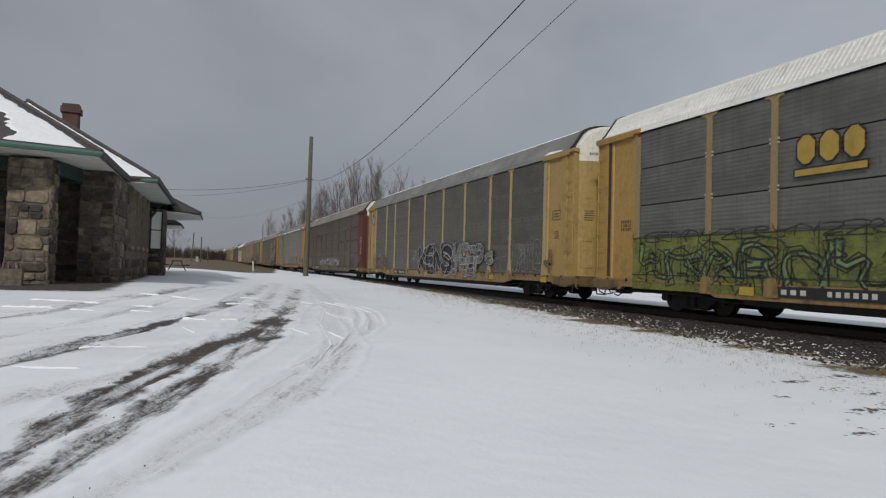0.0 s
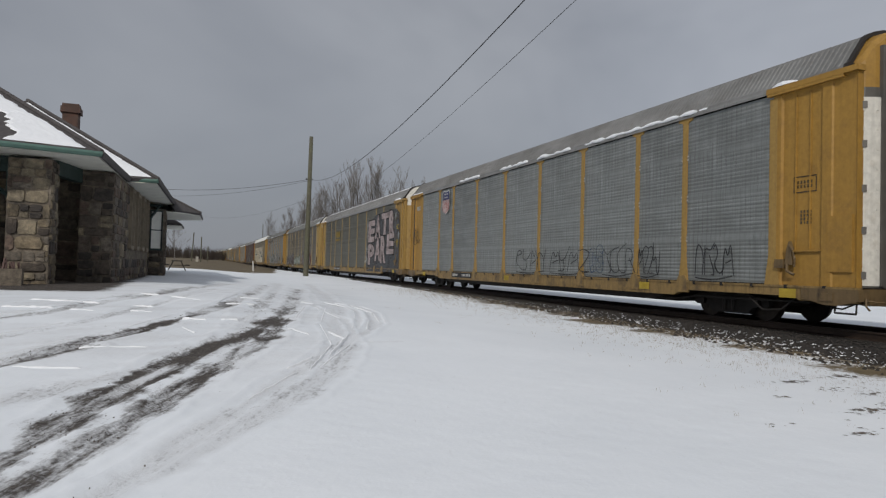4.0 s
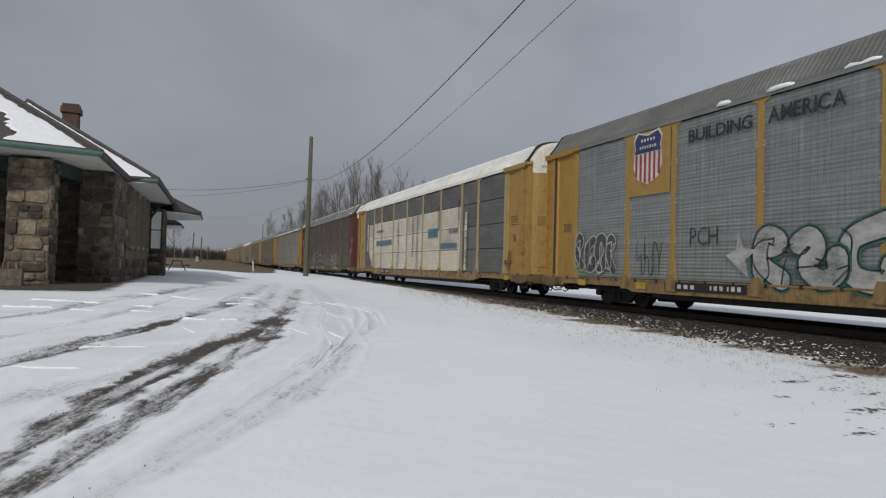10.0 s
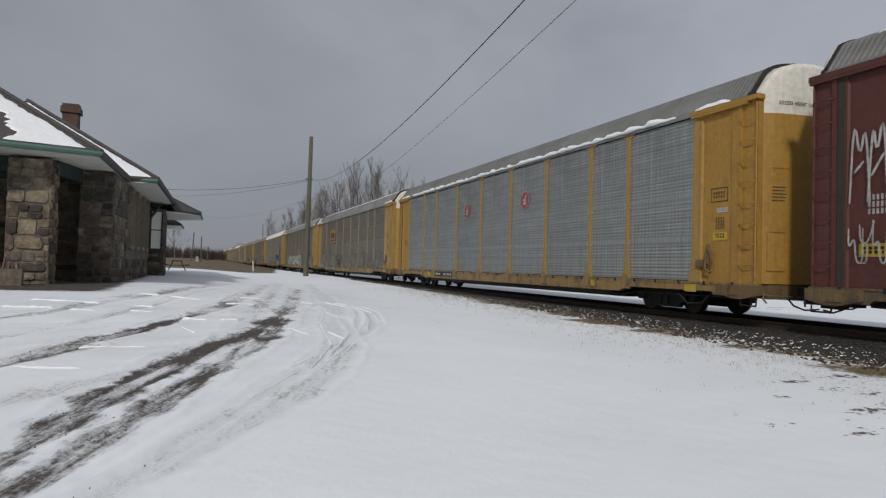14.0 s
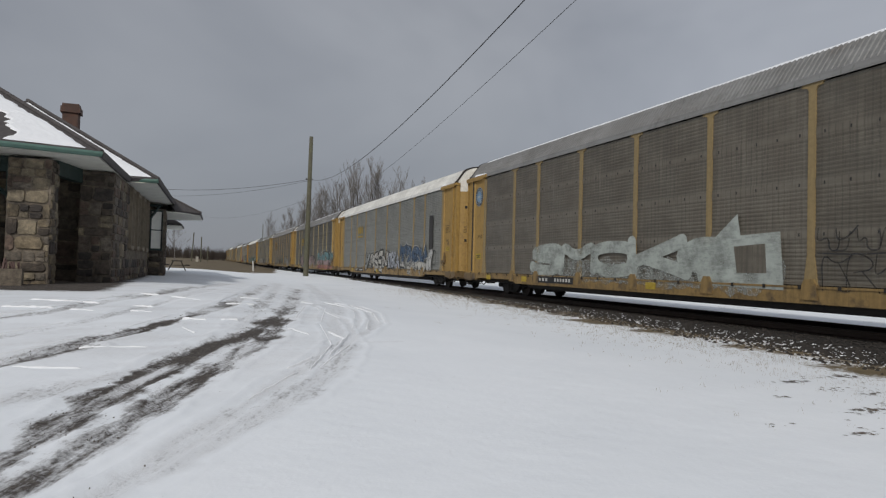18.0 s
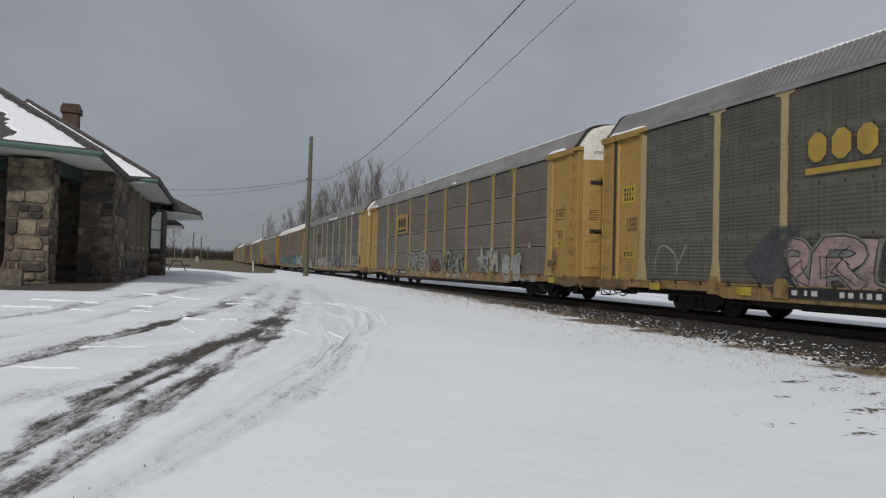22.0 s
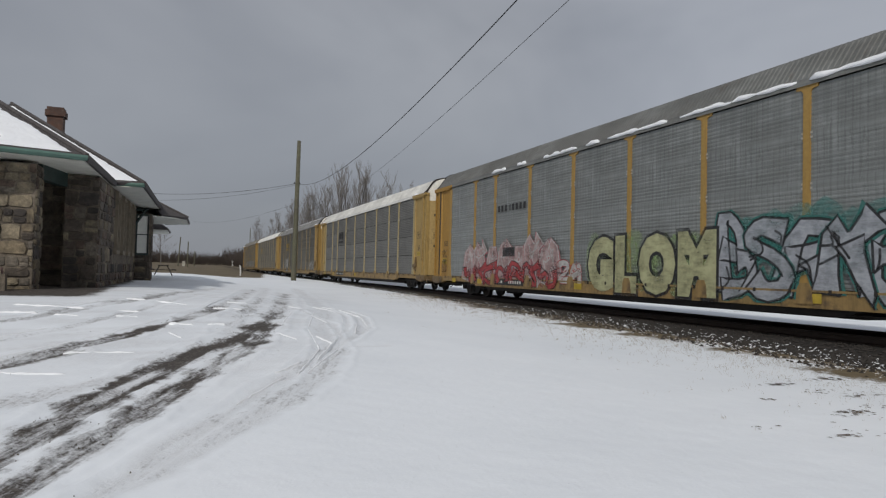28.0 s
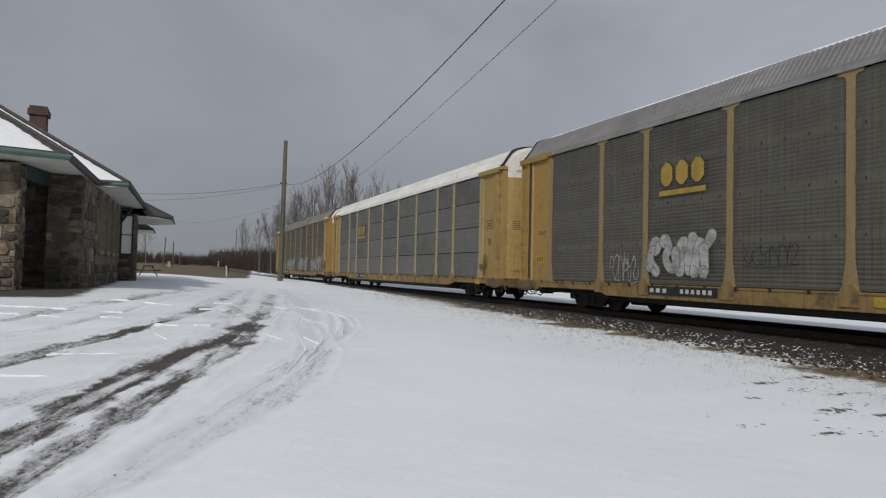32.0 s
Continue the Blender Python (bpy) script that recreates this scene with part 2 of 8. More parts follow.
M["post_yellow"] = car_paint("dull_yellow_post_paint", (0.27, 0.20, 0.095), (0.12, 0.08, 0.04), 0.4)
M["yellow_pale"] = car_paint("pale_yellow_car_paint", (0.345, 0.235, 0.078), (0.13, 0.08, 0.038), 0.5)
M["yellow_bright"] = car_paint("bright_yellow_car_paint", (0.34, 0.19, 0.035), (0.14, 0.075, 0.028), 0.4)
M["cream"] = car_paint("cream_post_paint", (0.37, 0.30, 0.155), (0.13, 0.09, 0.05), 0.4)
M["red"] = car_paint("oxide_red_car_paint", (0.085, 0.024, 0.018), (0.04, 0.022, 0.015), 0.5)
M["red_post"] = car_paint("oxide_red_post_paint", (0.095, 0.032, 0.022), (0.055, 0.03, 0.02), 0.45)
M["white_dome"] = car_paint("white_end_paint", (0.66, 0.64, 0.58), (0.36, 0.27, 0.16), 0.35)
M["sill"] = car_paint("yellow_sill_paint", (0.27, 0.178, 0.066), (0.06, 0.043, 0.03), 1.0, streak=0.6, cover=0.03)
M["sill_red"] = car_paint("patched_sill_paint", (0.115, 0.082, 0.045), (0.04, 0.022, 0.016), 1.0, streak=0.8)
# near-black that stands for shade inside cars and slots; also the dark clips
M["shade_and_clip_dark"] = plain("car_shade_and_clip_dark", (0.03, 0.028, 0.027), 0.8)
M["screen_dark"] = panel_mat("dark_side_screen", (0.104, 0.10, 0.082), brown=(0.066, 0.054, 0.04))
M["screen_brown"] = panel_mat("brown_side_screen", (0.152, 0.138, 0.112), brown=(0.08, 0.058, 0.04))
M["screen_green"] = panel_mat("greenish_side_screen", (0.112, 0.111, 0.091), brown=(0.062, 0.055, 0.042))
M["screen_blue"] = panel_mat("pale_blue_grey_side_screen", (0.232, 0.248, 0.245), brown=(0.15, 0.14, 0.12), brown_amt=0.2, weave=0.34, seams=0.2, stripe=0.4)
M["screen_pale"] = panel_mat("pale_grey_side_screen", (0.205, 0.21, 0.193), brown=(0.15, 0.13, 0.10), brown_amt=0.25, weave=0.34, seams=0.25)
M["screen_grey"] = panel_mat("grey_slatted_side_screen", (0.128, 0.128, 0.119), plaid=0.0, weave=0.16, brown_amt=0.16, seams=0.2)
M["screen_white"] = panel_mat("white_side_screen", (0.50, 0.465, 0.385), plaid=0.0, weave=0.12, brown=(0.28, 0.25, 0.2), brown_amt=0.25, metal=0.0)
M["screen_red"] = panel_mat("red_brown_side_screen", (0.092, 0.080, 0.062), brown=(0.064, 0.044, 0.03), brown_amt=0.5)
M["roof_grey"] = panel_mat("grey_roof_sheet", (0.20, 0.20, 0.195), plaid=0.0, weave=0.15, rough=0.5, metal=0.2)
M["roof_tan"] = panel_mat("tan_roof_sheet", (0.225, 0.21, 0.175), plaid=0.0, weave=0.15, brown_amt=0.2)
M["roof_dark"] = panel_mat("dark_roof_sheet", (0.16, 0.165, 0.158), plaid=0.0, weave=0.15, rough=0.55, metal=0.2)
M["roof_frost"] = panel_mat("frosted_roof_sheet", (0.56, 0.56, 0.535), plaid=0.0, dark=0.75, weave=0.2, metal=0.0, brown_amt=0.08, rough=0.7)
for _n, _c in {"white": (0.46, 0.46, 0.445), "grey": (0.19, 0.19, 0.195), "black": (0.018, 0.018, 0.02), "pink": (0.36, 0.255, 0.245), "rose": (0.42, 0.15, 0.17),
               "cyan": (0.17, 0.33, 0.35), "teal": (0.03, 0.16, 0.14), "green": (0.19, 0.27, 0.11), "lime": (0.165, 0.19, 0.04), "blue": (0.045, 0.09, 0.16),
               "red": (0.36, 0.045, 0.05), "gold": (0.42, 0.285, 0.045), "lilac": (0.17, 0.17, 0.25), "mint": (0.27, 0.34, 0.285), "orange": (0.5, 0.14, 0.05),
               "steel_blue": (0.06, 0.165, 0.225), "pale": (0.31, 0.325, 0.315), "ash": (0.075, 0.073, 0.075), "ember": (0.12, 0.035, 0.03), "sage": (0.22, 0.25, 0.21), "straw": (0.42, 0.42, 0.24), "rust": (0.10, 0.062, 0.045), "brick": (0.36, 0.085, 0.05), "umber": (0.085, 0.062, 0.035), "blush": (0.40, 0.29, 0.285), "blossom": (0.44, 0.36, 0.35), "wash": (0.35, 0.34, 0.30), "wash_dark": (0.15, 0.14, 0.12), "slate": (0.062, 0.066, 0.074), "pewter": (0.21, 0.21, 0.21), "pearl": (0.47, 0.455, 0.41), "frost": (0.42, 0.46, 0.43), "haze": (0.22, 0.23, 0.21), "lavender": (0.37, 0.39, 0.43)}.items():
    M["sp_" + _n] = spray("spray_" + _n, _c)
for _n, _c in {"white": (0.60, 0.60, 0.57), "black": (0.02, 0.02, 0.022), "gold": (0.40, 0.27, 0.05), "blue": (0.035, 0.06, 0.085), "pale": (0.42, 0.45, 0.46), "sky": (0.14, 0.27, 0.42), "red": (0.34, 0.045, 0.05)}.items():
    M["em_" + _n] = spray("emblem_" + _n, _c, 0.12)
def veil(name, col):
    """Thin dusting of spray paint: patchy, mostly see-through."""
    m, n, l, b = nodes_of(name)
    vec = n.new("ShaderNodeTexCoord").outputs["Object"]
    f = noise_node(n, l, vec, 2.6, 7, 0.75)
    b.inputs["Base Color"].default_value = (*col, 1)
    b.inputs["Roughness"].default_value = 0.7
    l.new(ramp_node(n, l, f, [(0.36, (0.0, 0.0, 0.0)), (0.62, (0.62, 0.62, 0.62))]), b.inputs["Alpha"])
    return m


for _n, _c in {"rust": (0.16, 0.10, 0.075), "wash": (0.30, 0.285, 0.25), "ember": (0.13, 0.035, 0.03), "brick": (0.36, 0.085, 0.05), "haze": (0.33, 0.35, 0.33), "ash": (0.07, 0.068, 0.07), "green": (0.24, 0.33, 0.15), "teal": (0.06, 0.22, 0.2), "lavender": (0.27, 0.30, 0.36), "rose": (0.42, 0.15, 0.17)}.items():
    M["veil_" + _n] = veil("thin_" + _n + "_spray", _c)
M["sp_navy"] = spray("spray_navy", (0.035, 0.04, 0.12), 0)
M["sp_tag"] = spray("yellow_tag_paint", (0.50, 0.36, 0.04), 0.3)
M["clip_paint"] = plain("pale_clip_paint", (0.40, 0.38, 0.33), 0.7)
M["zinc"] = plain("zinc_sheet", (0.13, 0.126, 0.118), 0.55, 0.4, vary=0.25, scale=3, bump=0.1, grime=(0.12, 0.09, 0.06), grime_amt=0.5)
M["gear_paint"] = car_paint("dirty_gear_paint", (0.15, 0.10, 0.045), (0.03, 0.023, 0.018), 1.0, streak=0.5)
M["wood_pole"] = plain("weathered_pole", (0.098, 0.092, 0.066), 0.9, vary=0.35, scale=5, bump=0.5, grime=(0.12, 0.13, 0.07), grime_amt=0.5)


def weathered(n, l, c):
    """Soot, lichen and lime runs that cross stones and joints alike."""
    at = n.new("ShaderNodeNewGeometry").outputs["Position"]
    soot = noise_node(n, l, at, 1.5, 7, 0.72)
    c = mix_node(n, l, 1.0, c, ramp_node(n, l, soot, [(0.34, (0.58, 0.57, 0.58)), (0.60, (1.25, 1.22, 1.18))]), "MULTIPLY")
    spots = noise_node(n, l, at, 7.0, 6, 0.75)
    c = mix_node(n, l, 1.0, c, ramp_node(n, l, spots, [(0.34, (0.58, 0.58, 0.59)), (0.62, (1.25, 1.22, 1.18))]), "MULTIPLY")
    lime = noise_node(n, l, at, 2.3, 7, 0.7, (1.0, 1.0, 0.6))
    return mix_node(n, l, math_node(n, l, "MULTIPLY", ramp_node(n, l, lime, [(0.60, (0, 0, 0)), (0.72, (1, 1, 1))]), 0.5), c, (0.24, 0.21, 0.17))


def mortar_mat():
    """Rough lime mortar round the stones."""
    m, n, l, b = nodes_of("mortar")
    vec = n.new("ShaderNodeTexCoord").outputs["Object"]
    f = noise_node(n, l, vec, 8.0, 5, 0.65)
    l.new(weathered(n, l, ramp_node(n, l, f, [(0.25, (0.10, 0.086, 0.07)), (0.75, (0.18, 0.158, 0.128))])), b.inputs["Base Color"])
    b.inputs["Roughness"].default_value = 0.95
    bump_node(n, l, noise_node(n, l, vec, 24, 4), 0.4, 0.02, b)
    return m


def stone_mat(name, col):
    """Field stone of one tint, mottled."""
    m, n, l, b = nodes_of(name)
    vec = n.new("ShaderNodeTexCoord").outputs["Object"]
    rnd = n.new("ShaderNodeObjectInfo").outputs["Random"]
    tint = ramp_node(n, l, rnd, [(0.0, shade(col, 0.75)), (1.0, shade(col, 1.3))])
    f = noise_node(n, l, vec, 1.7, 7, 0.7)
    c = mix_node(n, l, 1.0, tint, ramp_node(n, l, f, [(0.25, (0.45, 0.45, 0.45)), (0.75, (1.0, 1.0, 1.0))]), "MULTIPLY")
    c = weathered(n, l, c)
    l.new(c, b.inputs["Base Color"])
    b.inputs["Roughness"].default_value = 0.9
    bump_node(n, l, noise_node(n, l, vec, 6, 5), 0.5, 0.05, b)
    return m


STONE_TINTS = [stone_mat("field_stone_" + nm, col) for nm, col in (("soot", (0.075, 0.067, 0.062)), ("tan", (0.22, 0.185, 0.13)), ("umber", (0.115, 0.098, 0.083)), ("sand", (0.28, 0.245, 0.18)), ("russet", (0.145, 0.11, 0.09)), ("drab", (0.165, 0.148, 0.125)))]
M["stone_trim"] = plain("pale_stone_trim", (0.26, 0.22, 0.165), 0.9, vary=0.3, scale=5, bump=0.4)
M["white_post"] = plain("white_post_paint", (0.62, 0.62, 0.6), 0.7, vary=0.15)
M["mortar"] = mortar_mat()
M["green_trim"] = plain("green_trim_paint", (0.10, 0.185, 0.155), 0.6, vary=0.2, scale=4)
# trim green darkened in the colour for timber in the eaves' shade
M["green_shaded"] = plain("eave_shaded_green_timber", (0.022, 0.042, 0.038), 0.7, vary=0.3, scale=4)
M["soffit"] = plain("pale_soffit_paint", (0.66, 0.66, 0.60), 0.8, vary=0.15, scale=3)
M["shingle"] = plain("dark_shingles", (0.075, 0.068, 0.068), 0.9, vary=0.35, scale=9, bump=0.4)
def brick_mat():
    """Chimney bricks, level courses."""
    m, n, l, b = nodes_of("chimney_brick")
    vec = n.new("ShaderNodeTexCoord").outputs["Object"]
    sp = n.new("ShaderNodeSeparateXYZ")
    l.new(vec, sp.inputs[0])
    cb = n.new("ShaderNodeCombineXYZ")
    l.new(math_node(n, l, "ADD", sp.outputs["X"], sp.outputs["Y"]), cb.inputs["X"])
    l.new(sp.outputs["Z"], cb.inputs["Y"])
    t = n.new("ShaderNodeTexBrick")
    t.inputs["Scale"].default_value = 4.6
    t.inputs["Color1"].default_value, t.inputs["Color2"].default_value = (0.13, 0.062, 0.045, 1), (0.075, 0.045, 0.038, 1)
    t.inputs["Mortar"].default_value, t.inputs["Mortar Size"].default_value = (0.16, 0.13, 0.11, 1), 0.02
    l.new(cb.outputs[0], t.inputs["Vector"])
    f = noise_node(n, l, vec, 2.0, 6, 0.7)
    l.new(mix_node(n, l, 1.0, t.outputs["Color"], ramp_node(n, l, f, [(0.3, (0.5, 0.5, 0.5)), (0.7, (1.1, 1.05, 1.0))]), "MULTIPLY"), b.inputs["Base Color"])
    b.inputs["Roughness"].default_value = 0.9
    return m


M["brick"] = brick_mat()
# bark greyed and lightened in the colour for distance haze
M["bark"] = plain("haze_paled_bark", (0.165, 0.152, 0.142), 0.95, vary=0.3, scale=3, bump=0.2)
M["brush"] = plain("winter_brush", (0.075, 0.06, 0.05), 0.95, vary=0.35, scale=1.2, bump=0)
M["cable"] = plain("cable", (0.02, 0.02, 0.022), 0.7, bump=0)
M["dark_glass"] = plain("dark_window_glass", (0.015, 0.017, 0.02), 0.15, bump=0)
M["blind"] = plain("window_blind", (0.80, 0.81, 0.76), 0.8, vary=0.1)
M["table_wood"] = plain("table_wood", (0.025, 0.021, 0.019), 0.85, vary=0.3)
M["dead_grass"] = plain("dead_grass", (0.24, 0.185, 0.115), 0.95, vary=0.4, scale=4, bump=0)
M["dead_flower"] = plain("withered_flower", (0.15, 0.10, 0.09), 0.9, vary=0.3)
M["dirt"] = plain("dirt", (0.10, 0.083, 0.068), 0.95, vary=0.4, scale=9, bump=0.4)
M["door_dark"] = plain("dark_green_door", (0.03, 0.05, 0.045), 0.6)


# ---- mesh helpers ----
def box(bm, x0, x1, y0, y1, z0, z1):
    v = [bm.verts.new(p) for p in ((x0, y0, z0), (x1, y0, z0), (x1, y1, z0), (x0, y1, z0), (x0, y0, z1), (x1, y0, z1), (x1, y1, z1), (x0, y1, z1))]
    for f in ((3, 2, 1, 0), (4, 5, 6, 7), (0, 1, 5, 4), (1, 2, 6, 5), (2, 3, 7, 6), (3, 0, 4, 7)):
        bm.faces.new([v[i] for i in f])
    return v


def prism(bm, pts, axis, a, b):
    """Extrude a closed outline (2D) along an axis from a to b."""
    def at(p, d):
        return {"x": (d, p[0], p[1]), "y": (p[0], d, p[1]), "z": (p[0], p[1], d)}[axis]
    lo, hi = [bm.verts.new(at(p, a)) for p in pts], [bm.verts.new(at(p, b)) for p in pts]
    n = len(pts)
    for i in range(n):
        bm.faces.new((lo[i], lo[(i + 1) % n], hi[(i + 1) % n], hi[i]))
    bm.faces.new(lo[::-1])
    bm.faces.new(hi)


def tube(bm, pts, radii, sides=6, cap=True):
    """A tapered tube along points."""
    rings = []
    for i, p in enumerate(pts):
        p = Vector(p)
        d = (Vector(pts[min(i + 1, len(pts) - 1)]) - Vector(pts[max(i - 1, 0)])).normalized()
        u = d.cross(Vector((0, 0, 1)) if abs(d.z) < 0.9 else Vector((1, 0, 0))).normalized()
        w = d.cross(u)
        r = radii[i] if isinstance(radii, (list, tuple)) else radii
        rings.append([bm.verts.new(p + u * (r * math.cos(2 * math.pi * k / sides)) + w * (r * math.sin(2 * math.pi * k / sides))) for k in range(sides)])
    for a, b in zip(rings, rings[1:]):
        for k in range(sides):
            bm.faces.new((a[k], a[(k + 1) % sides], b[(k + 1) % sides], b[k]))
    if cap:
        bm.faces.new(rings[0][::-1])
        bm.faces.new(rings[-1])


def mesh_of(name, bm, mat, smooth=False, normals=True):
    if normals:
        bmesh.ops.recalc_face_normals(bm, faces=bm.faces)
    me = bpy.data.meshes.new(name)
    bm.to_mesh(me)
    bm.free()
    for m in mat if isinstance(mat, (list, tuple)) else [mat]:
        me.materials.append(m)
    if smooth:
        me.polygons.foreach_set("use_smooth", [True] * len(me.polygons))
    return me


def put(name, me, parent=None, loc=(0, 0, 0), label=""):
    """Link a mesh as one object under a thing or part."""
    ob = new(name, me)
    ob.location = loc
    ob.parent = parent
    if label:
        ob["label"] = label
    return ob


def part(name, bm, material, parent, label="", smooth=False):
    return put(name, mesh_of(name, bm, material, smooth), parent, label=label)


def thing(name, loc, label, category, group="", kind=""):
    e = new(name)
    e.location = loc
    return tagged(e, label, category, group, kind)


def sm(v, a, b):
    t = min(1.0, max(0.0, (v - a) / (b - a)))
    return t * t * (3 - 2 * t)


# ---- terrain ----
TRACK_X, RAIL_Z, BEND, RISE = 13.22, 0.40, 4.6e-5, 1.2e-5


def ground_z(x, y):
    """Height of the lot and fields round the track."""
    right = 0.08 * sm(y, -4, 10) + 0.005 * min(max(y, 0.0), 60.0)
    left = 0.80 * sm(y, 1.0, 17.0)
    w = 1 - sm(x, -1.5, 8.0)
    z = right * (1 - w) + left * w
    return z + RISE * y * y * (y > 0) + 0.55 * sm(y, 70, 260)


# wheel lines on the lot: points in plan, half width, slush, bareness, depth
MAIN_RUTS = (
    (((-1.4, 4.0), (-0.76, 6.3), (-0.48, 7.08), (0.24, 8.94), (0.79, 9.94), (1.38, 11.73), (1.97, 14.32), (3.84, 26.13)), 0.21, 0.8, 1.0, 0.018),
    (((-1.2, 3.7), (0.99, 9.6), (1.5, 11.6)), 0.17, 0.8, 0.95, 0.018),
    (((-0.9, 3.6), (-0.45, 4.34), (1.24, 7.67), (1.96, 9.3), (2.64, 10.55), (3.24, 12.0), (3.8, 14.49), (3.81, 16.48), (3.5, 17.08)), 0.11, 0.55, 0.28, 0.016),
    (((-0.5, 4.1), (0.69, 5.99), (1.43, 7.31), (2.05, 9.13), (2.27, 11.27), (3.05, 14.79), (4.25, 22.68), (5.96, 36.88)), 0.17, 0.5, 0.3, 0.014),
    (((-2.6, 7.0), (-0.7, 10.0), (-0.06, 11.42), (0.62, 13.25), (1.27, 16.45), (2.7, 26.94)), 0.16, 0.75, 0.9, 0.016),
)
CROSS_RUTS = (
    (((-2.3, 7.3), (-1.15, 8.9)), 0.14, 0.8, 1.0, 0.016),
    (((-2.2, 5.9), (-1.46, 6.5), (-0.2, 7.94), (0.6, 9.46)), 0.18, 0.6, 0.55, 0.012),
    (((0.6, 9.46), (1.17, 13.12), (1.82, 16.68), (3.81, 32.25)), 0.2, 0.5, 0.4, 0.012),
    (((-4.5, 9.9), (-2.55, 11.13), (-2.09, 11.71), (-0.6, 15.0), (1.2, 24.0)), 0.2, 0.7, 0.55, 0.012),
    (((2.9, 11.0), (3.25, 12.3), (3.65, 14.3), (3.62, 16.0), (3.3, 16.8)), 0.07, 0.5, 0.1, 0.014),
    (((2.6, 10.9), (3.0, 12.4), (3.4, 14.3), (3.4, 15.8), (3.0, 16.6), (2.2, 16.9)), 0.05, 0.45, 0.05, 0.012),
    (((1.75, 8.4), (2.4, 10.2), (2.7, 12.4), (2.5, 14.6)), 0.06, 0.5, 0.1, 0.012),
)
FINE_RUTS = (
    (((-3.6, 7.6), (-2.4, 9.2), (-1.5, 10.6), (-0.6, 12.8), (0.4, 17.0)), 0.12, 0.5, 0.3, 0.012),
    (((-3.4, 6.6), (-0.9, 9.5), (0.2, 11.3)), 0.05, 0.4, 0.15, 0.01),
    (((-4.0, 12.3), (-2.4, 13.0), (-0.8, 14.6), (0.6, 18.0)), 0.1, 0.5, 0.3, 0.01),
)
RUTS = MAIN_RUTS + CROSS_RUTS + FINE_RUTS


def seg_distance(px, py, pts):
    d = np.full(px.shape, 1e9)
    s_at = np.zeros(px.shape)
    s0 = 0.0
    for (ax, ay), (bx, by) in zip(pts, pts[1:]):
        ux, uy = bx - ax, by - ay
        ln = math.hypot(ux, uy)
        t = np.clip(((px - ax) * ux + (py - ay) * uy) / (ln * ln), 0, 1)
        e = np.hypot(px - ax - t * ux, py - ay - t * uy)
        s_at = np.where(e < d, s0 + t * ln, s_at)
        d = np.minimum(d, e)
        s0 += ln
    return d, s_at


def toe_x(y):
    """Near edge of the ballast."""
    return 9.9 + 1.9 * np.clip((y - 6) / 26, 0, 1)


def np_sm(v, a, b):
    t = np.clip((v - a) / (b - a), 0, 1)
    return t * t * (3 - 2 * t)


def wobble(x, y, s, seed):
    """Cheap smooth noise, -1 to 1."""
    r = np.random.RandomState(seed)
    out = np.zeros(x.shape)
    for k in range(7):
        a, b, c = r.uniform(-1, 1), r.uniform(-1, 1), r.uniform(0, 6.28)
        f = s * (0.6 + 0.35 * k)
        out += np.sin(f * (a * x + b * y) + c) / (1 + 0.3 * k)
    return out / 3.0


def lattice(u, v, seed):
    """Value noise on a unit grid, 0 to 1."""
    tab = np.random.RandomState(seed).rand(256, 256)
    iu, iv = np.floor(u).astype(int), np.floor(v).astype(int)
    fu, fv = u - iu, v - iv
    fu, fv = fu * fu * (3 - 2 * fu), fv * fv * (3 - 2 * fv)
    g = lambda a, b: tab[a % 256, b % 256]
    return (g(iu, iv) * (1 - fu) + g(iu + 1, iv) * fu) * (1 - fv) + (g(iu, iv + 1) * (1 - fu) + g(iu + 1, iv + 1) * fu) * fv


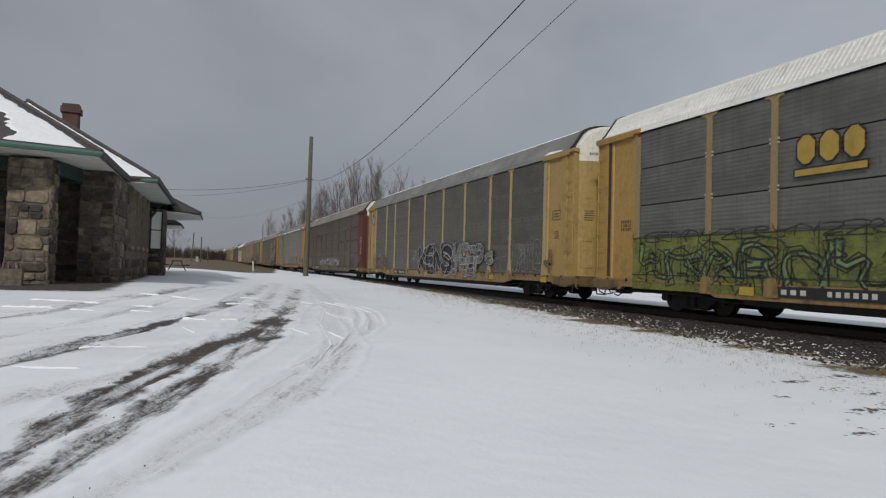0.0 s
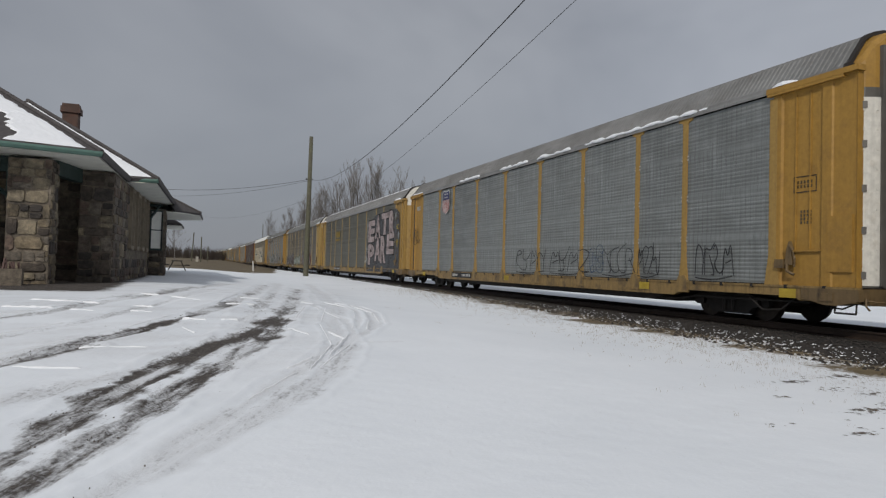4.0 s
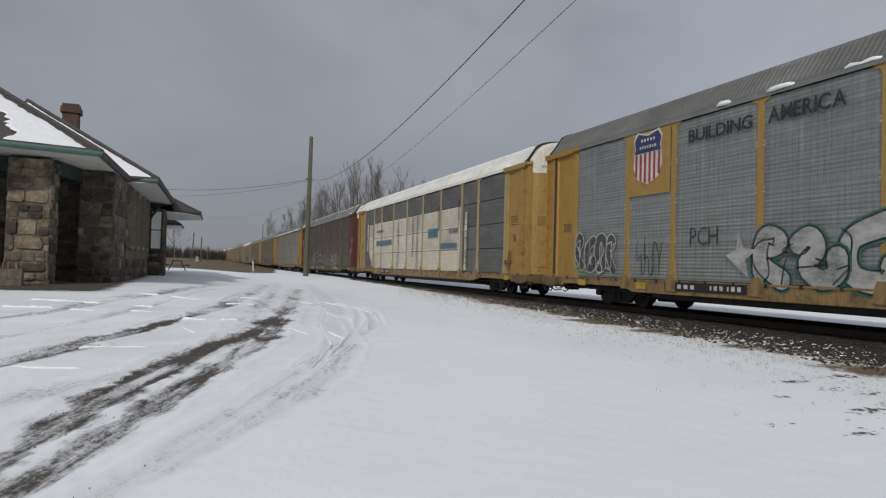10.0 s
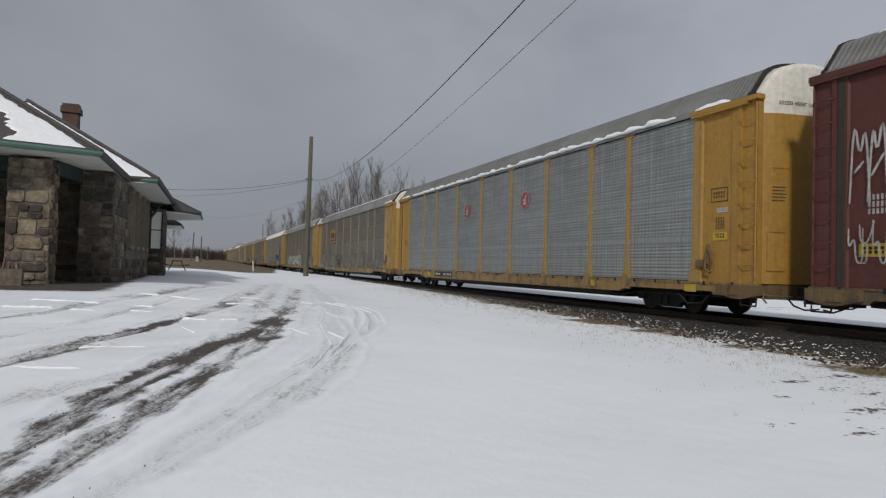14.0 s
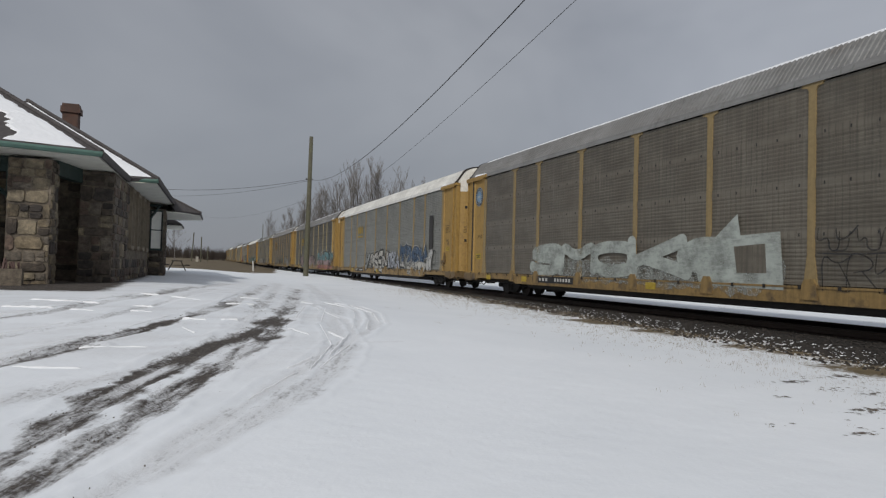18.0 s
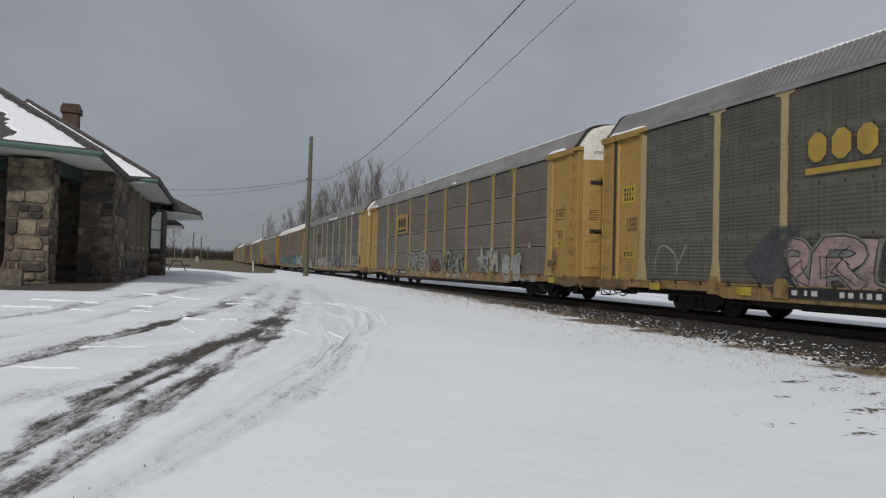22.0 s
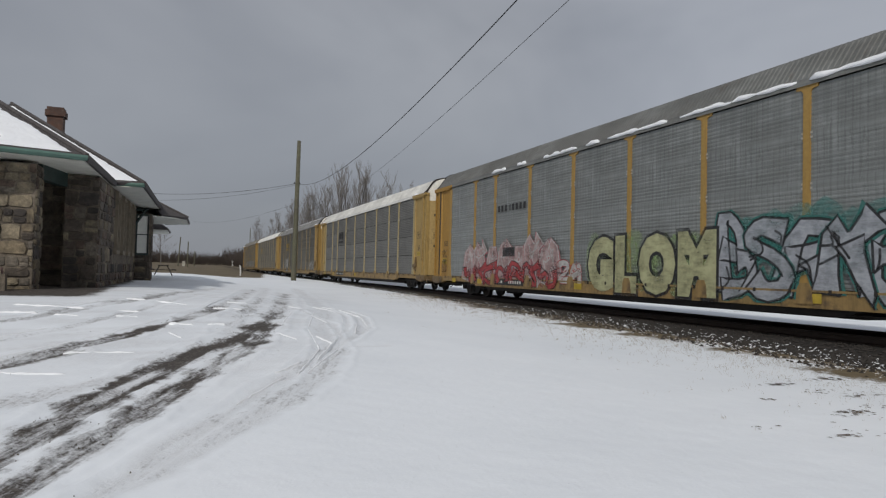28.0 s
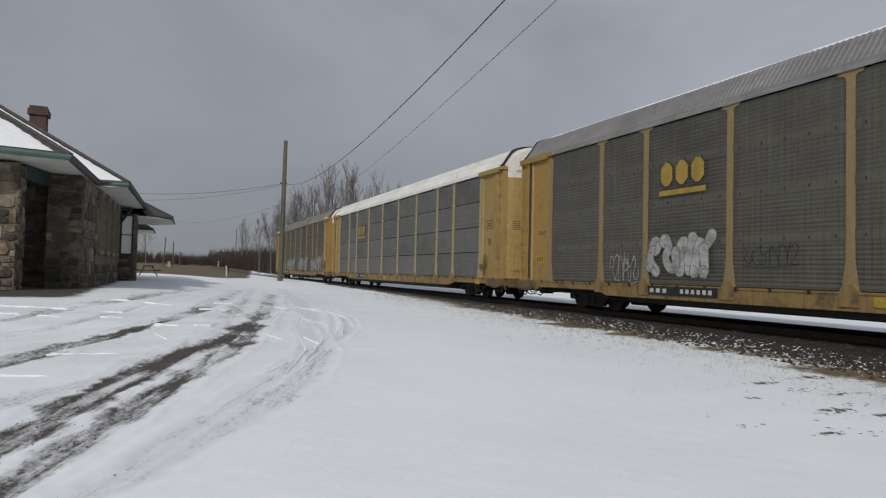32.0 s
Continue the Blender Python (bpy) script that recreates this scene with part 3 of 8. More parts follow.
def build_ground():
    """One sheet from the camera's feet to the horizon: lot, verge, field."""
    view = np.linspace(radians(-32), radians(62), 640)
    rest = np.linspace(radians(62), radians(328), 60)[1:-1]
    ang = np.concatenate([view, rest])
    rad = np.concatenate([[0.4, 1.0, 1.6, 2.1], np.geomspace(2.5, 70, 430), np.geomspace(74, 3500, 46)])
    A, R = np.meshgrid(ang, rad)
    X, Y = R * np.sin(A), R * np.cos(A)
    right = 0.08 * np_sm(Y, -4, 10) + 0.005 * np.clip(Y, 0, 60)
    left = 0.80 * np_sm(Y, 1.0, 17.0)
    w = 1 - np_sm(X, -1.5, 8.0)
    Z = right * (1 - w) + left * w + RISE * np.clip(Y, 0, 700) ** 2 + 0.55 * np_sm(Y, 70, 260)
    slush, bare, grass = np.zeros(X.shape), np.zeros(X.shape), np.zeros(X.shape)
    near = R < 72
    n1, n2 = wobble(X, Y, 3.0, 3), wobble(X, Y, 9.0, 4)
    for num, (pts, half, s, b, depth) in enumerate(RUTS):
        d, along = seg_distance(X, Y, pts)
        calm = half * (1 + 0.2 * n1 + 0.12 * n2) * (1 + 0.02 * R)
        hw = half * (1 + 0.2 * n1 + 0.12 * n2 + 0.7 * (lattice(along * 3.1 + 9 * num, d * 0.0 + num, 140 + num) - 0.5) + 0.5 * (lattice(along * 9.0, d * 0.0 + num, 160 + num) - 0.5)) * (1 + 0.02 * R)
        prof = 1 - np_sm(d, hw * 0.25, hw * 1.25)
        fade = 0.55 + 0.45 * np.sin(along * 1.7 + 2.2 * n1 + num)
        # long streaks drawn out along the wheel's way, broken crosswise
        st = 0.6 * lattice(along * 2.6 + 3 * num, d * 34 + 7 * num, 50 + num) + 0.4 * lattice(along * 7.0, d * 60, 70 + num)
        blot = 0.65 * lattice(along * 0.8 + 5 * num, d * 5, 90 + num) + 0.35 * lattice(along * 2.1 + 5 * num, d * 9, 120 + num)
        slush = np.maximum(slush, prof * s * (0.45 + 0.85 * st))
        bare = np.maximum(bare, prof * b * np.clip(0.16 + 0.5 * st + 1.25 * (blot - 0.38), 0.08, 1.1) * (1 - np_sm(along, 7.5, 14.0) * 0.55) * (0.62 + 0.38 * np_sm(along, 1.4, 3.2)))
        Z -= depth * (1 - np_sm(d, calm * 0.3, calm * 1.3)) * near * (0.75 + 0.5 * st)
        Z += depth * 0.7 * np.exp(-((d - calm * 1.45) / (0.03 + 0.1 * half)) ** 2) * near
    # cross scuffs where cars have turned
    scuff = np.zeros(X.shape)
    for k in range(46):
        r = np.random.RandomState(300 + k)
        cx, cy = r.uniform(-3.2, 2.2), r.uniform(8.5, 16.5)
        an, ln, wd = r.uniform(-0.25, 0.35), r.uniform(0.25, 1.1), r.uniform(0.015, 0.045)
        u = (X - cx) * math.cos(an) + (Y - cy) * math.sin(an)
        v = -(X - cx) * math.sin(an) + (Y - cy) * math.cos(an)
        scuff = np.maximum(scuff, (np.abs(u) < ln) * np.exp(-(v / wd) ** 2) * r.uniform(0.3, 0.8))
    slush = np.maximum(slush, 0.55 * scuff)
    Z -= 0.008 * scuff * near
    # gently trampled snow
    Z += 0.006 * n1 * near + 0.003 * n2 * near
    # lot under the traffic is dustier than the untouched lawn
    lot = np_sm(Y, 5, 9) * (1 - np_sm(X - 0.25 * (Y - 6), 0.2, 1.6)) * (1 - np_sm(Y, 22, 40))
    drift = lattice(X * 1.5 + 0.4 * Y, Y * 4.5 - X * 1.2, 31)
    slush = np.maximum(slush, lot * (0.10 + 0.10 * n1 + 0.45 * drift * drift))
    # bare earth along the wall of the depot
    by = 15.8 + 0.10 * (X + 2)
    earth = np_sm(-X, 1.2, 2.1) * np_sm(Y, 14.6, 15.6) * (1 - np_sm(Y, 42, 46))
    bare = np.maximum(bare, earth * (0.95 + 0.25 * n1 + 0.5 * (lattice(X * 4.0, Y * 4.0, 77) - 0.5)))
    # verge: brown stalks towards the stone of the track bed, field beyond the lot
    off = toe_x(Y) - X
    verge = (1 - np_sm(off, 0.0, 2.4 + 1.2 * n1)) * (off > -0.2) * (0.66 + 0.25 * n1) * (1 - np_sm(Y, 20, 45) * 0.5)
    field = np_sm(Y + 2.0 * n1, 56.0, 61.0) * (1 - np_sm(X - 0.12 * Y, -2.0, 0.6) * (0.55 + 0.35 * lattice(X * 0.9, Y * 0.5, 88))) * 0.95
    field = field * (1 - 0.9 * np.exp(-(((Y - 62) / 4.0) ** 2 + ((X - 7.5) / 3.0) ** 2)))
    beyond = np_sm(X, 17.5, 19.0) * (0.25 + 0.25 * n1)
    grass = np.maximum(np.maximum(verge, field), beyond)
    # bare earth showing through the lawn
    for cx, cy, rx, ry in ((6.5, 4.9, 0.30, 0.12), (5.65, 4.24, 0.16, 0.06), (7.7, 5.6, 0.4, 0.14), (7.2, 6.4, 0.35, 0.12), (6.9, 4.6, 0.2, 0.09), (8.4, 6.6, 0.45, 0.15)):
        bare = np.maximum(bare, 0.8 * np.exp(-((X - cx) / rx) ** 2 - ((Y - cy) / ry) ** 2) * np_sm(lattice(X * 13, Y * 21, 55), 0.42, 0.7))
    # shallow dish under the track bed
    Z -= 0.10 * np_sm(X, toe_x(Y) - 0.1, toe_x(Y) + 0.6) * (X < 17.5) * (R < 900)
    nr, na = X.shape
    me = bpy.data.meshes.new("ground")
    co = np.stack([X, Y, Z], -1).reshape(-1, 3)
    co = np.vstack([co, [[0, 0, 0.0]]])
    i = np.arange(nr - 1)[:, None] * na + np.arange(na)[None, :]
    j = np.roll(np.arange(na), -1)[None, :] + np.arange(nr - 1)[:, None] * na
    quads = np.stack([i, i + na, j + na, j], -1).reshape(-1, 4)[:, ::-1]
    fan = np.stack([np.full(na, nr * na), np.roll(np.arange(na), -1), np.arange(na)], -1)
    me.vertices.add(len(co))
    me.vertices.foreach_set("co", co.ravel())
    loops = np.concatenate([quads.ravel(), fan.ravel()])
    starts = np.concatenate([np.arange(len(quads)) * 4, len(quads) * 4 + np.arange(len(fan)) * 3])
    me.loops.add(len(loops))
    me.loops.foreach_set("vertex_index", loops.astype(np.int32))
    me.polygons.add(len(starts))
    me.polygons.foreach_set("loop_start", starts.astype(np.int32))
    me.update(calc_edges=True)
    me.validate()
    wear = np.stack([slush, bare, grass], -1).reshape(-1, 3)
    wear = np.vstack([wear, [[0, 0, 0]]])
    at = me.attributes.new("wear", "FLOAT_VECTOR", "POINT")
    at.data.foreach_set("vector", wear.astype(np.float32).ravel())
    me.polygons.foreach_set("use_smooth", [True] * len(me.polygons))
    me.materials.append(M["snow_ground"])
    tagged(new("ground", me), "snow-covered lot with dark tyre tracks and a brown field beyond", "ground", kind="structure")
    if me.polygons[0].normal.z < 0:
        me.flip_normals()


build_ground()


STRAIGHT = 105.0


def line_at(y):
    """Centre of the track at y: x, z of the rail top, heading."""
    yy = max(y, 0.0)
    b = min(yy, STRAIGHT)
    return TRACK_X + BEND * b * b + 2 * BEND * b * (yy - b), RAIL_Z + RISE * yy * yy, math.atan(2 * BEND * b)


def build_track():
    track = thing("railway_track", (0, 0, 0), "single railway track on dark snow-dusted stone ballast", "track", kind="structure")
    ys = [-40, -20, 0, 20, 40, 60, 80, 110, 150, 200, 260, 340, 440, 560, 700, 900]
    # bed
    bm = bmesh.new()
    rows = []
    for y in [-40 + 2.0 * k for k in range(60)] + [90, 110, 140, 180, 230, 300, 400, 520, 700, 900]:
        cx, z, _ = line_at(y)
        toe = float(toe_x(np.array(y))) if y < 60 else cx - 1.5
        gl = ground_z(toe, y) - 0.03 if y < 300 else z - 0.3
        prof = ((toe - 0.25, gl), (toe + 0.5, max(gl + 0.05, z - 0.26)), (cx - 1.3, z - 0.17), (cx + 1.35, z - 0.17), (cx + 3.4, z - 0.34), (cx + 4.4, z - 0.55))
        rows.append([bm.verts.new((px, y, pz)) for px, pz in prof])
    for a, b in zip(rows, rows[1:]):
        for k in range(5):
            bm.faces.new((a[k], a[k + 1], b[k + 1], b[k]))
    part("ballast_bed", bm, M["ballast"], track, "dark stone ballast")
    for s in (-1, 1):
        bm = bmesh.new()
        rows = []
        for y in ys:
            cx, z, _ = line_at(y)
            c = cx + s * 0.755
            prof = ((-0.07, -0.17), (0.07, -0.17), (0.065, -0.155), (0.012, -0.13), (0.012, -0.04), (0.036, -0.03), (0.034, 0.0), (-0.034, 0.0), (-0.036, -0.03), (-0.012, -0.04), (-0.012, -0.13), (-0.065, -0.155))
            rows.append([bm.verts.new((c + px, y, z + pz)) for px, pz in prof])
        for a, b in zip(rows, rows[1:]):
            for k in range(12):
                bm.faces.new((a[k], a[(k + 1) % 12], b[(k + 1) % 12], b[k]))
        part("rail", bm, M["rail"], track, "rusty steel rail")
    bm = bmesh.new()
    box(bm, -1.28, 1.28, -0.11, 0.11, -0.18, 0.0)
    tie = mesh_of("tie", bm, M["tie"])
    for k in range(150):
        y = -6 + 0.53 * k
        cx, z, _ = line_at(y)
        put("tie", tie, track, (cx, y, z - 0.165))
    # loose stones on the shoulder, a share of them capped with snow
    rnd = random.Random(5)
    for nm, count, mat, lab in (("ballast_stones", 9000, M["stone_chip"], "loose grey ballast stones"), ("snow_on_ballast", 9000, M["snow"], "scraps of snow between ballast stones")):
        vs, fs = [], []
        for _ in range(count):
            y = 3.0 + 47.0 * rnd.random() ** 1.5
            t = float(toe_x(np.array(y)))
            x = t + rnd.triangular(-0.9, 12.45 - t, 0.35) if nm[0] == "b" else t + rnd.triangular(-0.8, min(12.0 - t, 1.3), 0.05)
            cx, z, _ = line_at(y)
            gl = ground_z(t, y) - 0.03
            u = (x - t)
            h = ground_z(x, y) - 0.005 if u < -0.2 else (gl + (max(gl + 0.05, z - 0.26) - gl) * min(1, (u + 0.25) / 0.75) if u < 0.5 else max(gl + 0.05, z - 0.26) + (z - 0.17 - max(gl + 0.05, z - 0.26)) * min(1, (u - 0.5) / max(0.2, cx - 1.3 - t - 0.5)))
            s = rnd.uniform(0.018, 0.045) if nm[0] == "b" else rnd.uniform(0.009, 0.032)
            q = len(vs)
            a = rnd.uniform(0, 6.28)
            fl = 1.0 if nm[0] == "b" else 0.45
            for k in range(4):
                vs.append((x + s * 1.25 * math.cos(a + 1.57 * k) * rnd.uniform(0.7, 1.2), y + s * 1.25 * math.sin(a + 1.57 * k) * rnd.uniform(0.7, 1.2), h + s * rnd.uniform(0.1, 0.4) * fl))
            vs.append((x + s * rnd.uniform(-0.3, 0.3), y + s * rnd.uniform(-0.3, 0.3), h + s * rnd.uniform(0.8, 1.3) * fl))
            vs.append((x, y, h - s * 0.6))
            for k in range(4):
                fs.append((q + k, q + (k + 1) % 4, q + 4))
                fs.append((q + (k + 1) % 4, q + k, q + 5))
        me = bpy.data.meshes.new(nm)
        me.from_pydata(vs, [], fs)
        me.materials.append(mat)
        tagged(new(nm, me), lab, "ballast", kind="stuff")


build_track()


# ---- the train: enclosed car carriers ----
CAR_L = 29.1
HALF = CAR_L / 2
POSTS = [-11.90, -9.12, -7.17, -4.32, -1.45, 1.45, 4.32, 7.17, 9.12, 11.90]
DECK, EAVE = 0.86, 5.0
ROOF = ((-1.57, 4.99), (-1.560, 5.05), (-1.518, 5.165), (-1.470, 5.180), (-1.08, 5.735), (-0.98, 5.80), (-0.84, 5.86), (-0.62, 5.92), (-0.3, 5.965), (0.0, 5.98))


def roof_z(x):
    x = -abs(x)
    for (a, za), (b, zb) in zip(ROOF, ROOF[1:]):
        if x <= b:
            return za + (zb - za) * max(0, (x - a)) / (b - a)
    return ROOF[-1][1]


def corrugated(y0, y1, z0, z1, pitch, amp, side, hump=0.0):
    """A level-ribbed sheet standing at the car's side."""
    bm = bmesh.new()
    n = max(2, round((z1 - z0) / pitch))
    rows = []
    for k in range(n):
        za = z0 + (z1 - z0) * k / n
        h = (z1 - z0) / n
        for f, o in ((0.0, 0.0), (0.3, 0.0), (0.45, 1.0), (0.85, 1.0)):
            rows.append((za + f * h, o))
    rows.append((z1, 0.0))
    v = []
    for z, o in rows:
        h = sum(max(0.0, 1 - ((z - q) / 0.15) ** 2) for q in (1.92, 2.95, 3.98))
        x = side * (1.505 + amp * o * (1 - min(h, 1.0)) + hump * h)
        v.append((bm.verts.new((x, y0, z)), bm.verts.new((x, y1, z))))
    for a, b in zip(v, v[1:]):
        bm.faces.new((a[0], a[1], b[1], b[0]) if side > 0 else (a[1], a[0], b[0], b[1]))
    back = side * 1.472
    c = [bm.verts.new((back, y, z)) for y, z in ((y0, z0), (y1, z0), (y1, z1), (y0, z1))]
    bm.faces.new((v[0][0], c[0], c[1], v[0][1]))
    bm.faces.new((v[-1][1], c[2], c[3], v[-1][0]))
    bm.faces.new([p[0] for p in v] + [c[3], c[0]])
    bm.faces.new([p[1] for p in v][::-1] + [c[1], c[2]])
    return bm


CACHE = {}


def cached(key, build, mats):
    """Mesh built once per shape and material."""
    k = (key, mats.name)
    if k not in CACHE:
        base = CACHE.get(key)
        if base is None:
            base = CACHE[key] = mesh_of(key[0], build(), mats)
            CACHE[k] = base
        else:
            me = base.copy()
            me.materials.clear()
            me.materials.append(mats)
            CACHE[k] = me
    return CACHE[k]


def post_bm(side, wide=0.17, cap=True):
    """Upright with a T-shaped cap and a flared foot."""
    bm = bmesh.new()
    x0, x1 = sorted((side * 1.48, side * 1.540))
    w = wide / 2
    out = [(-w * 2.0, DECK - 0.02), (w * 2.0, DECK - 0.02), (w, DECK + 0.62), (w, EAVE - 0.12), (-w, EAVE - 0.12), (-w, DECK + 0.62)]
    if cap:
        out[3:5] = [(w, EAVE - 0.16), (w * 1.5, EAVE - 0.09), (w * 3.0, EAVE - 0.07), (w * 3.0, EAVE), (-w * 3.0, EAVE), (-w * 3.0, EAVE - 0.07), (-w * 1.5, EAVE - 0.09), (-w, EAVE - 0.16)]
    prism(bm, out, "x", x0, x1)
    return bm


def clip_bm(side):
    """Rows of small bolted clips beside a post."""
    bm = bmesh.new()
    for z in (1.92, 2.95, 3.98):
        for s in (-1, 1):
            x0, x1 = sorted((side * 1.50, side * 1.538))
            box(bm, x0, x1, s * 0.105 - 0.02, s * 0.105 + 0.02, z - 0.065, z - 0.025)
            box(bm, x0, x1, s * 0.105 - 0.02, s * 0.105 + 0.02, z + 0.025, z + 0.065)
    return bm


def roof_bm():
    """Cross-ribbed roof, rounded down to the eaves."""
    prof = [*ROOF, *[(-x, z) for x, z in ROOF[-2::-1]]]
    st = []
    y, end = -13.60, 13.60
    while y < end:
        st += [(y, 0.0), (y + 0.05, 0.0), (y + 0.072, 0.018), (y + 0.115, 0.018)]
        y += 0.136
    st.append((end, 0.0))
    bm = bmesh.new()
    rings = []
    for yy, o in st:
        ring = []
        for i, (x, z) in enumerate(prof):
            fade = 0.0 if min(i, len(prof) - 1 - i) < 3 else 1.0
            nx = x / 1.6
            ring.append(bm.verts.new((x + nx * o * 0.8 * fade, min(yy, end), z + o * fade * (1 - 0.5 * abs(nx)))))
        rings.append(ring)
    for a, b in zip(rings, rings[1:]):
        for i in range(len(prof) - 1):
            bm.faces.new((a[i], b[i], b[i + 1], a[i + 1]))
    return bm


def roof_edge_bm(e):
    """Black rubber strip along the end of the roof."""
    prof = [*ROOF[1:], *[(-x, z) for x, z in ROOF[-2:0:-1]]]
    bm = bmesh.new()
    a, b = e * 13.56, e * 13.66
    rows = []
    for x, z in prof:
        rows.append([bm.verts.new((x * k, y, z + d)) for y, k, d in ((a, 1.012, 0.032), (b, 1.012, 0.032), (b, 0.985, -0.04))])
    for p, q in zip(rows, rows[1:]):
        for i in range(2):
            bm.faces.new((p[i], p[i + 1], q[i + 1], q[i]))
    return bm


def end_arc(n=12):
    pts = []
    for i in range(n + 1):
        a = -1.0 + 2.0 * i / n
        x = 1.42 * math.sin(a * 1.35) / math.sin(1.35)
        pts.append((x, 13.62 + 0.42 * math.cos(a * 1.35) ** 0.8))
    return pts


def end_door_bm(e, z0, z1):
    """Bulged end door, upper edge either level or following the roof (z1 None)."""
    bm = bmesh.new()
    pts = end_arc()
    lo = [bm.verts.new((x, e * y, z0)) for x, y in pts]
    if z1:
        hi = [bm.verts.new((x, e * y, z1)) for x, y in pts]
        bk = None
    else:
        mid = [bm.verts.new((x * 0.995, e * y, roof_z(x) - 0.16)) for x, y in pts]
        hi = [bm.verts.new((x * 0.98, e * (y - 0.09), roof_z(x) - 0.05)) for x, y in pts]
        bk = [bm.verts.new((x * 0.97, e * 13.52, roof_z(x) - 0.03)) for x, y in pts]
    for i in range(len(pts) - 1):
        if bk:
            bm.faces.new((lo[i], lo[i + 1], mid[i + 1], mid[i]))
            bm.faces.new((mid[i], mid[i + 1], hi[i + 1], hi[i]))
        else:
            bm.faces.new((lo[i], lo[i + 1], hi[i + 1], hi[i]))
        if bk:
            bm.faces.new((hi[i], hi[i + 1], bk[i + 1], bk[i]))
    return bm


def end_panel_bm(side, e):
    """Folded side sheet beside the end door, with two stiffening folds."""
    bm = bmesh.new()
    ys = [11.9, 12.10, 12.13, 13.06, 13.09, 13.30, 13.33, 13.80, 13.84]
    xo = [1.535, 1.535, 1.485, 1.485, 1.528, 1.528, 1.498, 1.498, 1.514]
    lo, hi, ri = [], [], []
    for y, x in zip(ys, xo):
        lo.append(bm.verts.new((side * x, e * y, DECK)))
        hi.append(bm.verts.new((side * x, e * y, EAVE + 0.02)))
    for i in range(len(ys) - 1):
        bm.faces.new((lo[i], lo[i + 1], hi[i + 1], hi[i]))
    c = [bm.verts.new((side * 1.36, e * 13.84, z)) for z in (DECK, EAVE + 0.02)]
    bm.faces.new((lo[-1], c[0], c[1], hi[-1]))
    d = [bm.verts.new((side * 1.38, e * 11.9, z)) for z in (DECK, EAVE + 0.02)]
    bm.faces.new((d[0], lo[0], hi[0], d[1]))
    bm.faces.new([*hi, c[1], d[1]])
    bm.faces.new([*lo[::-1], d[0], c[0]])
    return bm


def header_bm(side, e):
    """Ledge over the end panel, at the eaves."""
    bm = bmesh.new()
    a, b = sorted((e * 11.75, e * 13.9))
    x0, x1 = sorted((side * 1.38, side * 1.605))
    box(bm, x0, x1, a, b, EAVE - 0.01, EAVE + 0.10)
    box(bm, x0 + 0.004, x1 - 0.03 * (side > 0) + 0.0, a + 0.3, b - 0.02, EAVE - 0.07, EAVE - 0.012)
    return bm


def ladder_bm(side, e):
    """Ladder at the corner: flat stile, slim outer pipe, bowed round rungs."""
    bm = bmesh.new()
    x0, x1 = sorted((side * 1.50, side * 1.552))
    box(bm, x0, x1, *sorted((e * 13.30, e * 13.40)), DECK, EAVE - 0.07)
    tube(bm, [(side * 1.535, e * 13.82, DECK), (side * 1.535, e * 13.82, EAVE - 0.07)], 0.022, 6)
    for k in range(8):
        z = DECK + 0.42 + 0.47 * k
        tube(bm, [(side * 1.545, e * 13.36, z), (side * 1.60, e * 13.42, z - 0.015), (side * 1.60, e * 13.76, z - 0.015), (side * 1.54, e * 13.82, z)], 0.013, 5)
        box(bm, *sorted((side * 1.55, side * 1.562)), *sorted((e * 13.33, e * 13.37)), z - 0.02, z + 0.02)
    return bm


def slot_bm(side, e):
    """Raised dark strip beside the ladder for the shade in the sliding door track's slot."""
    bm = bmesh.new()
    x0, x1 = sorted((side * 1.49, side * 1.536))
    box(bm, x0, x1, *sorted((e * 13.16, e * 13.29)), DECK + 0.06, EAVE - 0.02)
    return bm


def arc_y(x):
    """Depth of the bulged end door at x."""
    pts = end_arc(24)
    for (xa, ya), (xb, yb) in zip(pts, pts[1:]):
        if xa <= x <= xb:
            return ya + (yb - ya) * (x - xa) / (xb - xa)
    return pts[0][1]


def on_door(bm, e, x0, x1, z0, z1, proud, n=6):
    """A plate bent to the end door."""
    f, b = [], []
    for k in range(n + 1):
        x = x0 + (x1 - x0) * k / n
        y = arc_y(x)
        f.append([bm.verts.new((x, e * (y + proud), z)) for z in (z0, z1)])
        b.append([bm.verts.new((x, e * (y - 0.01), z)) for z in (z0, z1)])
    for k in range(n):
        bm.faces.new((f[k][0], f[k + 1][0], f[k + 1][1], f[k][1]))
        bm.faces.new((f[k][1], f[k + 1][1], b[k + 1][1], b[k][1]))
        bm.faces.new((f[k][0], b[k][0], b[k + 1][0], f[k + 1][0]))
    bm.faces.new((f[0][0], f[0][1], b[0][1], b[0][0]))
    bm.faces.new((f[n][0], b[n][0], b[n][1], f[n][1]))


def bracket_bm(e, z):
    """A flat locking bar on the end door."""
    bm = bmesh.new()
    on_door(bm, e, -1.12, -0.40, z - 0.06, z + 0.06, 0.035)
    on_door(bm, e, -1.02, -0.82, z - 0.035, z + 0.035, 0.07, 2)
    on_door(bm, e, -0.62, -0.46, z - 0.035, z + 0.035, 0.07, 2)
    return bm


def hatch_bm(e):
    """Small access door low on the end, with its raised frame."""
    bm = bmesh.new()
    on_door(bm, e, -1.22, -0.86, 1.18, 2.02, 0.008, 3)
    for a, b, c, d in ((-1.25, -1.22, 1.15, 2.05), (-0.86, -0.83, 1.15, 2.05), (-1.22, -0.86, 1.15, 1.18), (-1.22, -0.86, 2.02, 2.06)):
        on_door(bm, e, a, b, c, d, 0.028, 2)
    return bm


